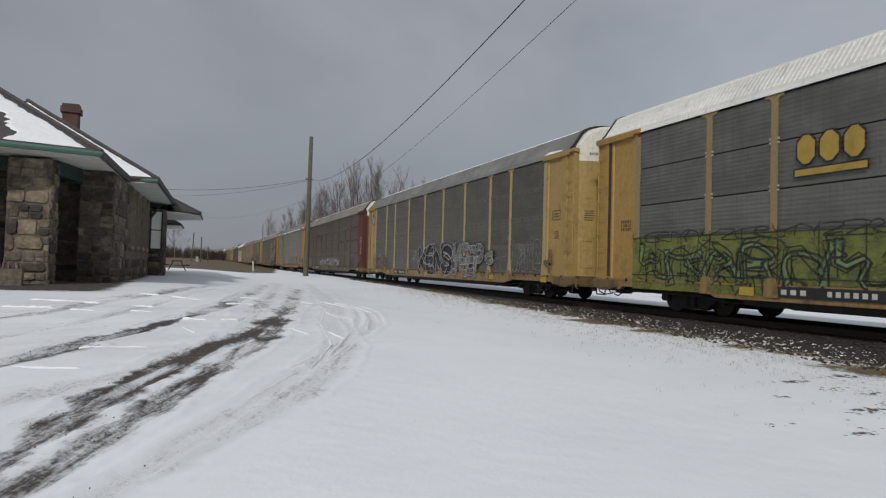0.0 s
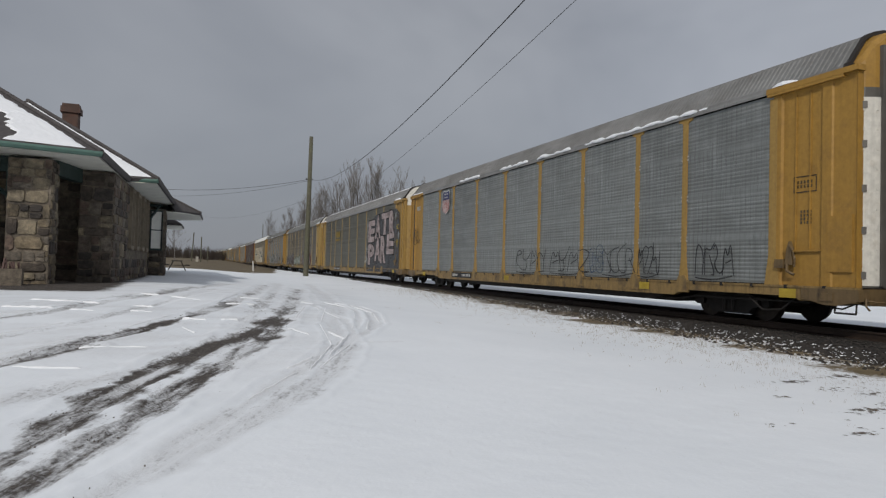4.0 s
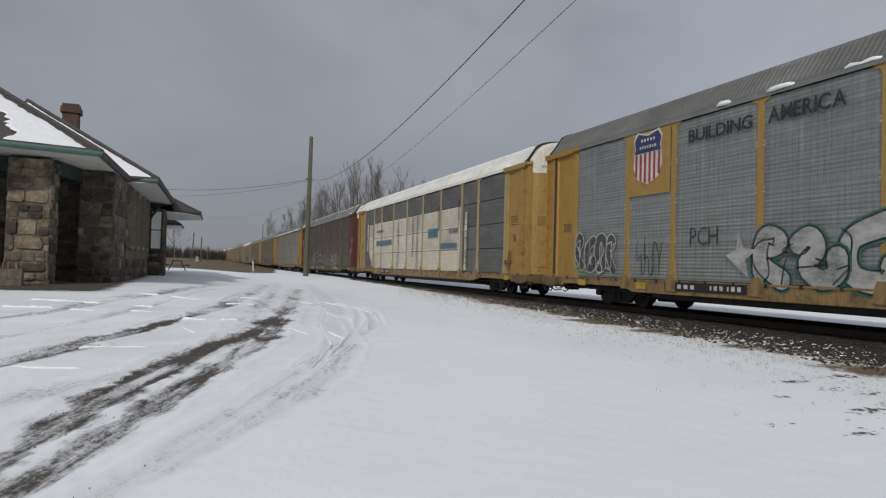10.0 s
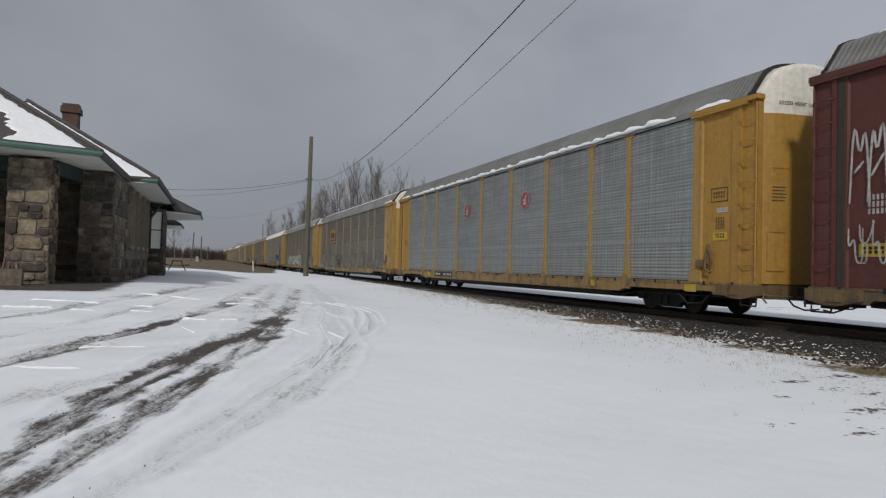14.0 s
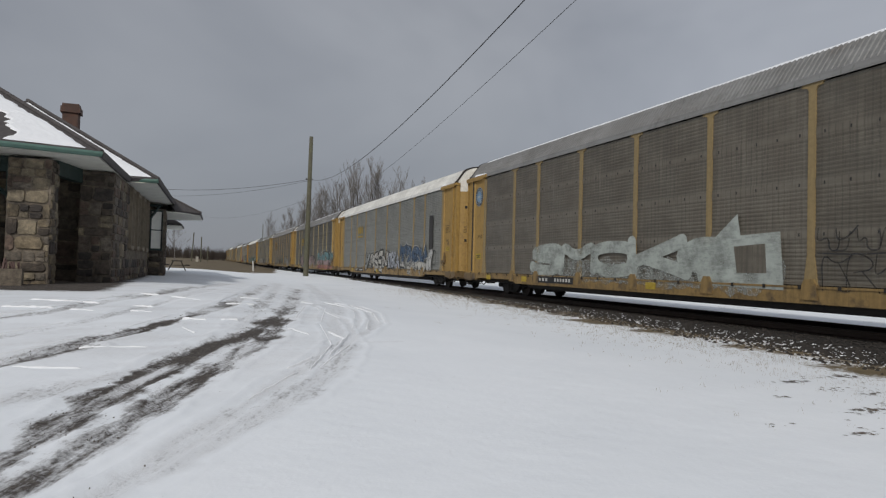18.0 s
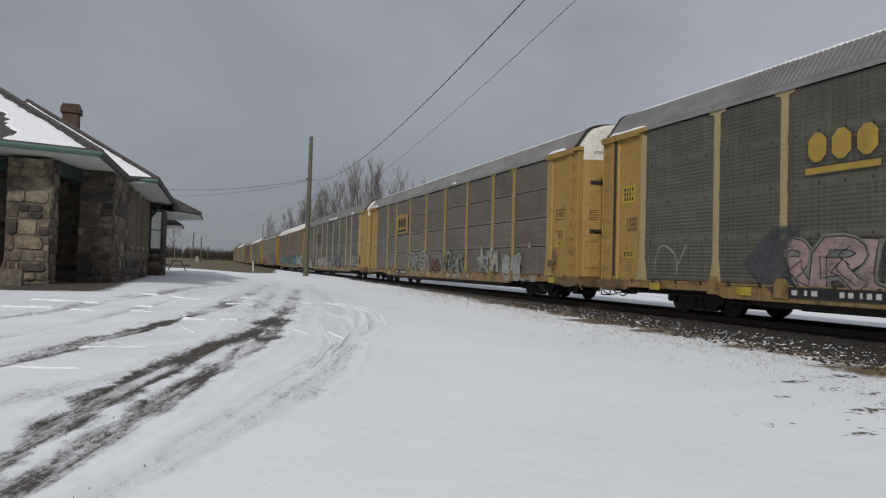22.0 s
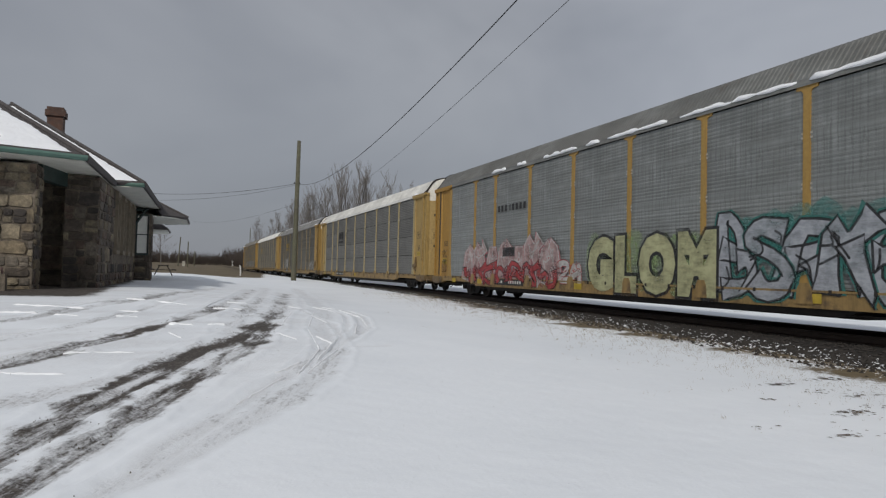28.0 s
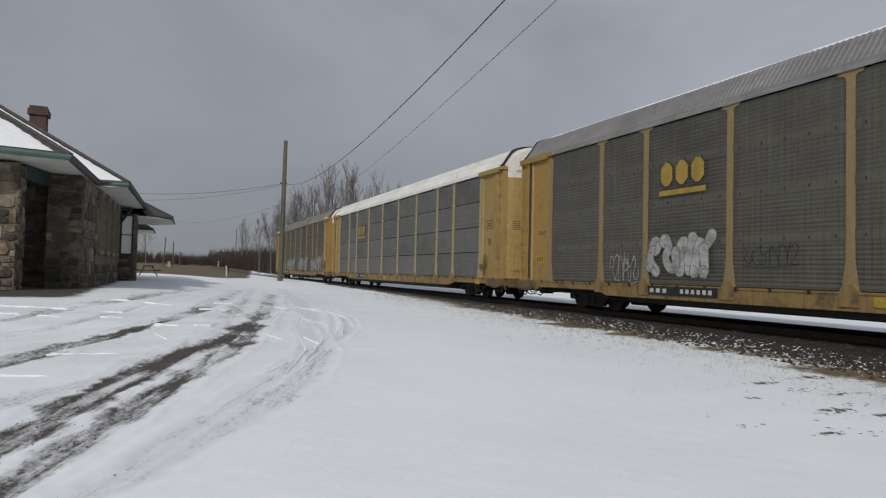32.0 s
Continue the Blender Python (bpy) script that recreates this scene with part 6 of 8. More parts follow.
    # 3
    for a, b, q in ((-8.2, -7.3, 9), (-7.1, -5.6, 10), (-4.8, -2.4, 12), (-10.8, -9.6, 13), (-2.0, 0.2, 14)):
        scrawl("graffiti", a, b, 1.0, 1.85, k, c[3], q, width=0.04, loops=4, label="thin dark scrawl")
    piece("OG", -5.6, -4.9, 1.0, 1.85, None, bl, c[3], 15, 0.16, label="blue outlined letters")
    shield(c[3], 8.1, 4.3, 1.0, 1.2)
    scrawl("graffiti", 12.4, 13.2, 2.4, 3.3, k, c[3], 13, loops=4, width=0.035, label="black scrawl on the end panel")
    patch("notice", rect(12.3, 12.9, 4.2, 4.42), w, c[3], 1.501, "white notice strip")
    # 4: pink block letters on a dark patch
    emblem(c[4], M["em_gold"])
    patch("graffiti", [(-13.05, 0.62), (-5.0, 0.62), (-4.75, 1.2), (-4.95, 3.0), (-5.2, 4.0), (-6.4, 4.3), (-7.4, 4.55), (-12.2, 4.62), (-13.0, 4.3)], M["sp_slate"], c[4], 1.562, "dark grey sprayed ground")
    for ch, a, b, z0, z1 in (("E", -7.15, -5.15, 2.68, 4.18), ("A", -8.65, -7.15, 2.88, 4.46), ("T", -10.6, -8.7, 3.06, 4.50), ("R", -12.05, -10.62, 2.86, 4.56),
                             ("P", -7.10, -5.2, 1.08, 2.52), ("A", -8.75, -7.12, 1.33, 2.95), ("R", -10.1, -8.65, 1.2, 3.0), ("E", -12.0, -10.15, 1.78, 3.10)):
        word_tag(ch, a, b, z0, z1, M["sp_blossom"], k, c[4], 0.09, "pale pink block letter", 0.06)
    for cy0, cz0, q in ((-12.2, 4.15, 1), (-12.9, 3.0, 2), (-5.0, 3.9, 3), (-5.0, 3.3, 4), (-4.9, 2.2, 5), (-4.9, 1.5, 6)):
        pts = []
        for i in range(18):
            rr2 = (0.34 if i % 2 else 0.12) * rnd.uniform(0.7, 1.3)
            pts.append((cy0 + rr2 * math.cos(i * 0.349) * 0.7, cz0 + rr2 * 1.3 * math.sin(i * 0.349)))
        patch("graffiti", pts, pa, c[4], 1.569, "white overspray splash")
    lettering("graffiti", "STAY", -4.9, -4.4, 1.50, 1.74, w, c[4], 1.590, 0.02, "small white lettering")
    lettering("graffiti", "SCHEMIN", -4.95, -4.3, 1.22, 1.42, w, c[4], 1.590, 0.02, "small white lettering")
    bars("fine_print", -12.9, -12.4, 3.3, 3.62, M["sp_tag"], c[4], 5, 1.570, 3, 3)
    bars("fine_print", -12.85, -12.45, 2.2, 2.7, M["sp_tag"], c[4], 3, 1.570, 4, 5)
    # 5
    mist(4.8, 12.0, 0.7, 2.0, M["veil_ember"], c[5], 50, label="dark red sprayed ground")
    piece("LUCKRES", 5.0, 12.1, 0.66, 2.2, M["sp_pewter"], k, c[5], 51, 0.16, None, None, 0.5, 0.03, 0.1, "grey letters outlined in black", wild=0.06)
    piece("hdgkea", -0.6, 4.1, 0.78, 1.9, M["sp_frost"], k, c[5], 14, 0.17, gr, None, 0.6, 0.02, 0.2, "white and pale green graffiti", wild=0.12)
    mist(-8.8, -7.9, 1.0, 2.1, M["veil_brick"], c[5], 52, label="red overspray")
    mist(-2.6, -1.8, 0.7, 1.9, M["veil_brick"], c[5], 53, label="red overspray")
    piece("MOTA", -8.1, -2.1, 0.66, 2.66, M["sp_pewter"], k, c[5], 55, 0.19, M["veil_brick"], None, 0.4, 0.045, 0.0, "grey letters outlined in black", tight=1.18)
    for a, z in ((-4.2, 1.3), (-7.3, 1.1)):
        patch("graffiti", blob_outline(a, z, 0.16, 0.32, rnd, rough=0.1), brick, c[5], 1.569, "red letter centre")
    bars("railway_emblem", 5.9, 7.0, 3.62, 3.86, M["em_black"], c[5], 1, 1.566, 3, 4)
    bars("railway_emblem", 5.1, 6.6, 3.40, 3.56, M["em_black"], c[5], 8, 1.566, 3)
    for z in (3.93, 2.90):
        patch("repair_band", rect(-9.0, -7.28, z, z + 0.14), g, c[5], 1.5345, "paler band along a sheet joint")
    # 6
    patch("emblem_panel", rect(7.27, 9.02, 3.2, 4.97), M["yellow"], c[6], 1.556, "yellow emblem panel")
    shield(c[6], 8.2, 4.24, 1.25, 1.5)
    lettering("slogan", "BUILDING", 4.5, 6.6, 4.36, 4.68, M["em_black"], c[6], 1.566, 0.02, "black lettering")
    lettering("slogan", "AMERICA", 2.2, 4.1, 4.38, 4.72, M["em_black"], c[6], 1.566, 0.02, "black lettering")
    lettering("graffiti", "PCH", 5.5, 6.5, 1.75, 2.2, k, c[6], 1.566, 0.0, "thin black lettering")
    piece("bjckd", -1.0, 4.4, 0.66, 2.22, w, k, c[6], 21, 0.14, tl, None, 0.2, 0.045, 0.0, "white letters outlined in black on teal", tight=1.2)
    patch("graffiti", [(5.25, 1.5), (4.95, 1.62), (4.88, 2.05), (4.72, 1.66), (4.35, 1.62), (4.66, 1.4), (4.58, 1.0), (4.9, 1.22)], w, c[6], 1.574, "white star")
    piece("MOPE", -5.0, -1.4, 0.68, 2.22, w, k, c[6], 22, 0.145, None, None, 0.1, 0.045, 0.0, "white bubble letters outlined in black", tight=1.2)
    lettering("graffiti", "BNW", -9.1, -7.5, 1.35, 1.85, k, c[6], 1.590, 0.05, "black block letters")
    scrawl("graffiti", -11.7, -10.6, 1.15, 2.3, k, c[6], 23, width=0.035, loops=4, label="dark green scrawl")
    scrawl("graffiti", -6.3, -5.0, 0.95, 1.3, rd, c[6], 24, loops=5, label="red scrawl")
    piece("bcOb", 9.5, 11.8, 0.98, 2.25, ash, w, c[6], 25, 0.18, None, None, 0.1, 0.04, 0.0, "dark bubble letters outlined in white")
    scrawl("graffiti", 7.6, 8.6, 0.95, 2.0, k, c[6], 26, width=0.035, loops=3, label="black scrawl")
    # 7: blue strips on the white repaint
    for a, b, z0, z1 in ((-3.98, -2.45, 2.58, 3.05), (-6.72, -4.45, 1.96, 2.24), (-0.78, -0.5, 0.9, 4.0), (-7.0, -6.8, 2.95, 4.3), (-7.9, -7.5, 1.0, 2.77), (4.6, 8.32, 2.38, 2.72), (10.36, 10.48, 1.3, 4.6),
                         (3.0, 3.3, 0.9, 3.9), (6.6, 8.28, 3.28, 3.42), (8.15, 8.28, 3.42, 3.95), (-4.25, -4.0, 2.95, 4.2), (0.1, 0.3, 1.6, 3.9)):
        if b - a > 1 or a > 4:
            patch("stripe", rect(a, b, z0, z1), sb, c[7], 1.556, "blue painted strip")
        else:
            for q in (a, b - 0.07):
                patch("stripe", rect(q, q + 0.07, z0, z1), M["sp_slate"], c[7], 1.556, "thin blue-grey painted line")
    patch("patch", rect(-6.9, -5.6, 2.72, 2.95), g, c[7], 1.5565, "bare grey patch")
    patch("patch", rect(9.25, 10.34, 1.98, 3.9), M["screen_white"], c[7], 1.550, "white repaint over the grey slats")
    patch("patch", rect(10.6, 10.85, 2.05, 3.98), M["screen_white"], c[7], 1.550, "white repaint strip")
    patch("patch", rect(-7.1, -6.88, 0.9, 3.9), M["screen_white"], c[7], 1.555)
    for j in range(9):
        patch("patch", rect(-7.95, -7.62 - 0.05 * rnd.random(), 0.95 + 0.3 * j, 1.22 + 0.3 * j), M["screen_white"], c[7], 1.553, "ragged white repaint")
    bars("sill_mark", -6.4, -5.5, 0.62, 0.80, rd, c[7], 3, 1.590)
    scrawl("graffiti", 9.4, 10.8, 1.0, 1.45, k, c[7], 31, width=0.03, loops=5, label="dark scrawl")
    for j in range(5):
        patch("patch", rect(9.25, 9.45 + 0.19 * j, 1.0 + 0.20 * j, 1.2 + 0.20 * j), M["screen_white"], c[7], 1.553, "white stepped repaint")
    # 8
    piece("hMPEB", -0.2, 5.1, 0.70, 2.35, ash, w, c[8], 33, 0.16, None, None, 0.1, 0.045, 0.05, "dark bubble letters outlined in white", tight=1.15)
    piece("he", -1.4, -0.3, 1.0, 2.0, None, pa, c[8], 34, 0.08, label="thin pale letters")
    piece("dkaeg", -4.2, -1.7, 0.85, 1.8, None, w, c[8], 35, 0.11, label="white outlined letters")
    mist(-7.1, -4.4, 0.8, 2.0, M["veil_wash"], c[8], 36, label="washed tan overspray")
    piece("fTe", -7.1, -4.5, 0.8, 2.0, None, pa, c[8], 37, 0.1, label="thin pale block letters")
    piece("vkaRT".replace("v", "d"), -8.9, -7.3, 0.95, 1.75, None, pa, c[8], 38, 0.06, label="thin white letters")
    scrawl("graffiti", -13.0, -12.3, 1.75, 2.3, w, c[8], 37, width=0.03, loops=3, label="white scrawl on the red end panel")
    scrawl("graffiti", -13.0, -12.3, 1.0, 1.6, w, c[8], 38, width=0.04, loops=3, label="white scrawl on the red end panel")
    scrawl("graffiti", 12.3, 13.0, 1.3, 2.1, w, c[8], 39, width=0.04, loops=3, label="white scrawl on the red end panel")
    scrawl("graffiti", 12.3, 13.0, 2.4, 4.2, w, c[8], 40, width=0.05, loops=2, label="white scrawl on the red end panel")
    for y in (-7.0, 2.5, -1.0):
        patch("sill_patch", rect(y, y + 1.0, 0.62, 0.80), M["sp_tag"], c[8], 1.5785, "yellow patch on the sill")
    # 9
    for y in (2.65, -3.05):
        pts = [(y + 0.31 + 0.34 * math.cos(i * math.pi / 4 + 0.393), 3.66 + 0.36 * math.sin(i * math.pi / 4 + 0.393)) for i in range(8)]
        patch("square_emblem", [(q[0], q[1]) for q in pts], w, c[9], 1.560, "white rim of the emblem")
        patch("square_emblem", [(y + 0.31 + (q[0] - y - 0.31) * 0.93, 3.66 + (q[1] - 3.66) * 0.93) for q in pts], rd, c[9], 1.563, "red eight-sided emblem")
        bars("square_emblem", y + 0.12, y + 0.5, 3.48, 3.86, w, c[9], 1, 1.566, 2, 3)
    patch("notice", rect(-12.95, -12.6, 2.52, 2.64), w, c[9], 1.500, "small white notice")
    # 10
    emblem(c[10], M["em_black"], M["yellow"])
    piece("SURb", 8.7, 12.0, 0.66, 2.0, M["sp_wash"], k, c[10], 41, 0.15, None, None, 0.4, 0.045, 0.0, "pale letters outlined in black", tight=1.25, wild=0.07)
    piece("ed", 7.9, 9.1, 0.7, 1.25, pa, k, c[10], 42, 0.14, label="small pale letters")
    scrawl("graffiti", 4.45, 5.4, 0.9, 1.35, pa, c[10], 43, loops=4, label="pale scrawl")
    piece("SNhR", 1.6, 4.3, 0.66, 1.9, M["sp_wash_dark"], k, c[10], 44, 0.13, None, None, 0.5, 0.03, 0.0, "brown letters outlined in black", wild=0.08)
    for a, b, q in ((-1.35, 1.35, "hkgdh"), (-4.3, -1.5, "dMhkf"), (-8.6, -4.6, "kehdgka"), (-11.6, -9.3, "haed")):
        piece(q, a, b, 0.64, 2.0, M["sp_wash_dark"], pa, c[10], 45 + int(b), 0.09, None, None, 0.6, 0.025, 0.2, "pale spiky outlined letters", wild=0.12)
    # 11
    round_emblem(c[11], 12.6, 4.2, 0.42)
    mist(-3.6, 7.4, 0.62, 1.5, M["veil_haze"], c[11], 56, label="pale sprayed ground")
    piece("SMOKb", -2.6, 7.4, 0.86, 2.05, M["sp_frost"], None, c[11], 57, 0.15, None, None, 0.1, 0.02, 0.1, "pale green block letters", tight=1.2)
    patch("graffiti", [(-1.2, 0.8), (-1.0, 1.4), (-2.4, 2.45), (-2.5, 1.95), (-3.6, 2.0), (-3.7, 0.75)], M["sp_frost"], c[11], 1.5675, "white sprayed wedge")
    patch("graffiti", [(-2.4, 1.1), (-2.3, 1.7), (-3.2, 1.75), (-3.25, 1.1)], M["screen_brown"], c[11], 1.5685, "bare patch in the white")
    scrawl("graffiti", -6.6, -4.5, 1.55, 2.05, k, c[11], 51, width=0.035, loops=5, label="black scrawl")
    scrawl("graffiti", -8.0, -4.6, 0.75, 1.6, k, c[11], 53, width=0.03, loops=6, label="black scrawl")
    piece("gdhed", -11.4, -9.3, 1.0, 1.5, None, w, c[11], 52, 0.10, label="white outlined tag")
    scrawl("graffiti", -11.5, -9.4, 1.9, 2.4, k, c[11], 54, width=0.035, loops=6, label="black scrawl")
    scrawl("graffiti", -12.95, -12.3, 3.3, 4.0, w, c[11], 55, width=0.05, loops=3, label="white scrawl on the end panel")
    # 12
    emblem(c[12], M["em_gold"])
    piece("f", 2.8, 3.9, 0.75, 1.9, pa, k, c[12], 60, 0.14, k, label="pale figure shape")
    piece("hSEN", -2.0, 2.6, 0.70, 2.02, M["sp_pearl"], k, c[12], 61, 0.16, k, None, 0.4, 0.045, 0.1, "pale letters outlined in black", wild=0.07)
    piece("OGbA", -4.6, -2.2, 0.85, 1.95, M["sp_lavender"], k, c[12], 62, 0.15, label="small lilac-grey letters outlined in black")
    scrawl("graffiti", -4.9, -3.6, 0.62, 0.98, k, c[12], 64, width=0.04, loops=4, label="small black letters")
    piece("TZRX", -9.6, -4.8, 0.66, 2.22, bl, k, c[12], 63, 0.17, w, M["sp_pearl"], 0.6, 0.035, 0.15, "blue and cream letters outlined in black", tight=1.25, wild=0.06)
    piece("e", -10.6, -9.8, 0.75, 1.95, w, k, c[12], 65, 0.17, label="white figure shape")
    piece("O", -11.2, -10.5, 1.1, 2.0, None, k, c[12], 66, 0.02, label="thin dark ring")
    # flat dark patch for the shade inside the slot; the screen is uncut
    patch("open_slot", rect(-10.6, -10.0, 1.95, 3.75), M["shade_and_clip_dark"], c[12], 1.556, "dark patch for the shade in an open slot of the screen")
    # 13
    emblem(c[13], M["em_gold"])
    mist(-2.6, 7.2, 0.7, 1.95, M["veil_ash"], c[13], 70, label="dark sprayed ground")
    piece("aRUkhbWhed", -2.7, 7.3, 0.66, 1.98, M["sp_blush"], k, c[13], 71, 0.13, M["sp_haze"], None, 0.4, 0.025, 0.1, "dusty pink letters edged in white", wild=0.08)
    patch("notice", rect(12.3, 12.9, 3.05, 3.55), M["sp_tag"], c[13], 1.500, "yellow notice panel")
    bars("notice_print", 12.36, 12.84, 3.1, 3.5, M["em_black"], c[13], 4, 1.503, 6, 3)
    scrawl("graffiti", 10.3, 11.3, 1.0, 1.9, pa, c[13], 77, loops=1, width=0.05, label="pale scrawl")
    patch("graffiti", [(8.2, 1.35), (7.4, 2.1), (6.7, 2.12), (7.1, 1.5), (6.7, 0.6), (7.3, 0.58)], M["sp_slate"], c[13], 1.5715, "dark arrow shape")
    scrawl("graffiti", -3.9, -2.8, 0.8, 1.35, w, c[13], 72, width=0.03, loops=3, label="white scrawl")
    mist(-12.9, -4.4, 1.1, 2.35, M["veil_haze"], c[13], 74, label="pale overspray")
    piece("gAkCbe", -12.6, -4.5, 0.85, 2.15, cy, k, c[13], 73, 0.19, None, M["sp_blush"], 0.5, 0.04, 0.1, "cyan letters with pink feet outlined in black", tight=1.25, wild=0.07)
    piece("dckbdgckbd", -13.0, -4.5, 0.52, 0.98, rs, k, c[13], 75, 0.2, None, None, 0.3, 0.03, 0.1, "red and pink flourishes on the sill", 1.586, tight=1.3)
    scrawl("graffiti", -12.9, -4.7, 0.55, 0.95, M["sp_gold"], c[13], 76, width=0.05, off=1.589, loops=12, label="yellow strokes on the sill")
    # 14
    emblem(c[14], M["em_black"], M["yellow"])
    piece("TaNEk", 0.6, 4.45, 0.70, 1.85, M["sp_wash_dark"], M["sp_frost"], c[14], 81, 0.12, None, None, 0.2, 0.05, 0.0, "letters outlined in pale green", tight=1.0)
    mist(-0.9, 0.5, 0.7, 1.6, M["veil_ember"], c[14], 80, label="dark red sprayed ground")
    piece("dRhk", -4.2, -1.0, 0.66, 1.85, M["sp_sage"], k, c[14], 82, 0.12, None, None, 0.6, 0.035, 0.2, "grey-green letters outlined in black", wild=0.1)
    patch("graffiti", [(-6.2, 2.15), (-6.05, 1.55), (-5.6, 1.48), (-6.0, 1.28), (-6.05, 0.8), (-6.28, 1.15), (-6.75, 0.95), (-6.5, 1.35), (-6.8, 1.55), (-6.42, 1.6)], pa, c[14], 1.567, "pale star")
    piece("kh", -7.9, -6.8, 0.85, 1.95, M["sp_wash"], pa, c[14], 83, 0.12, label="pale letters")
    piece("be", -9.9, -8.4, 0.62, 1.65, pa, w, c[14], 84, 0.18, label="white dripping letters")
    for y in (-2.2, -3.1, -3.6, -4.6, -8.8, -9.4, -10.2, -10.9):
        patch("graffiti_drip", rect(y - 0.25, y + 0.2, 0.60, 0.60 + rnd.uniform(0.12, 0.24)), M["sp_wash"], c[14], 1.5795, "pale paint run over the sill")
    patch("graffiti", ring_poly(-10.6, 1.95, 0.11), pa, c[14], 1.567, "small white disc")
    # 15
    bars("railway_emblem", 5.9, 7.0, 3.66, 3.98, M["em_black"], c[15], 1, 1.566, 3, 5)
    bars("railway_emblem", 4.7, 5.9, 3.66, 3.98, M["em_black"], c[15], 2, 1.566, 3)
    bars("railway_emblem", 4.7, 6.1, 3.18, 3.52, M["em_black"], c[15], 8, 1.566, 5, 2)
    piece("KUET", 8.5, 11.3, 0.52, 1.48, M["sp_pearl"], k, c[15], 91, 0.14, k, None, 0.2, 0.04, 0.0, "white letters outlined in black", 1.588, tight=1.15)
    piece("BRKR", 1.6, 5.7, 0.72, 1.70, M["sp_pearl"], ash, c[15], 90, 0.16, None, None, 0.2, 0.025, 0.1, "pale block letters", tight=1.2)
    piece("debM", -1.3, 1.5, 0.66, 1.35, M["sp_pearl"], k, c[15], 92, 0.15, label="white letters outlined in black")
    piece("hRUPd", -5.1, -1.7, 0.58, 1.98, k, w, c[15], 93, 0.14, None, None, 0.6, 0.035, 0.1, "black letters outlined in white", 1.588, wild=0.08)
    piece("kbd", -6.2, -5.1, 0.95, 1.6, None, pa, c[15], 95, 0.08, label="thin white outlined letters")
    piece("OTbC", -11.4, -9.5, 1.02, 1.68, None, w, c[15], 94, 0.15, None, None, 0.0, 0.03, 0.0, "thin white outlined letters", flick=False)
    piece("AUbEL", -11.2, -9.5, 0.60, 0.82, k, M["sp_wash"], c[15], 96, 0.14, None, None, 0.1, 0.03, 0.0, "pale letters on the sill", 1.586)
    scrawl("graffiti", 12.35, 12.95, 2.9, 3.2, k, c[15], 97, width=0.045, loops=3, label="black scrawl on the end panel")
    scrawl("graffiti", 12.35, 12.95, 2.5, 2.8, k, c[15], 98, width=0.045, loops=3, label="black scrawl on the end panel")
    # 16
    mist(-13.0, -7.4, 0.7, 2.2, M["veil_green"], c[16], 100, label="green overspray")
    piece("KhEZ", -12.9, -7.6, 0.62, 2.05, M["sp_frost"], k, c[16], 101, 0.16, cy, None, 0.6, 0.035, 0.2, "white and teal letters outlined in black", tight=1.25, wild=0.08)
    mist(-6.8, -1.4, 0.8, 2.0, M["veil_teal"], c[16], 102, label="teal overspray")
    piece("gUkEd", -6.8, -1.5, 0.66, 1.9, cy, k, c[16], 103, 0.16, None, None, 0.5, 0.03, 0.1, "teal letters outlined in black", tight=1.25, wild=0.07)
    piece("TEhM", -1.1, 1.6, 0.7, 1.9, mi, k, c[16], 104, 0.13, None, None, 0.2, 0.04, 0.0, "pale green letters outlined in black")
    piece("hakbe", 3.0, 9.6, 0.7, 1.9, cy, k, c[16], 105, 0.15, M["sp_frost"], None, 0.4, 0.03, 0.1, "teal letters outlined in black", tight=1.2, wild=0.07)
    scrawl("graffiti", -12.9, -12.3, 3.9, 4.5, rd, c[16], 106, width=0.05, loops=3, label="red scrawl on the end panel")
    scrawl("graffiti", -12.9, -12.4, 2.6, 3.4, rd, c[16], 107, width=0.05, loops=2, label="red scrawl on the end panel")
    scrawl("graffiti", 12.3, 13.1, 3.8, 4.5, k, c[16], 108, width=0.05, loops=3, label="black scrawl on the end panel")
    scrawl("graffiti", 12.3, 13.1, 3.1, 3.6, k, c[16], 109, width=0.06, loops=4, label="black scrawl on the end panel")
    mist(12.3, 13.2, 2.0, 2.9, M["veil_lavender"], c[16], 110, 1.502, label="pale blue washed paint on the end panel")
    # 17
    bars("railway_name", 4.5, 6.9, 3.42, 3.74, M["em_black"], c[17], 8, 1.566, 8)
    mist(2.4, 9.8, 0.62, 1.7, M["veil_rose"], c[17], 116, label="red and pink sprayed ground")
    piece("hkAhAkh", 2.2, 10.0, 0.6, 2.5, M["sp_blush"], w, c[17], 117, 0.15, rs, None, 0.5, 0.05, 0.0, "pink and red letters edged in white", tight=1.2, wild=0.06)
    piece("dkceakd", 2.4, 10.0, 0.56, 1.5, M["sp_red"], k, c[17], 118, 0.13, None, None, 0.6, 0.03, 0.1, "red tangled strokes", 1.580, wild=0.12)
    patch("graffiti", rect(5.3, 6.3, 1.7, 2.05), k, c[17], 1.5835, "black visor shape")
    piece("gh", 0.8, 2.2, 0.7, 1.6, w, rd, c[17], 111, 0.11, label="white and red star shapes")
    mist(-5.0, 0.4, 0.6, 2.2, M["veil_green"], c[17], 112, label="green sprayed ground")
    word_tag("GLOM", -4.85, 0.5, 0.58, 2.2, straw, k, c[17], 0.13, "straw and green block letters")
    mist(-10.8, -5.0, 1.2, 2.6, M["veil_teal"], c[17], 115, label="teal overspray")
    piece("BSRkEg", -10.5, -4.9, 0.58, 2.45, M["sp_lavender"], k, c[17], 113, 0.15, tl, None, 0.6, 0.05, 0.15, "lilac and pale green letters outlined in black", tight=1.3, wild=0.1)
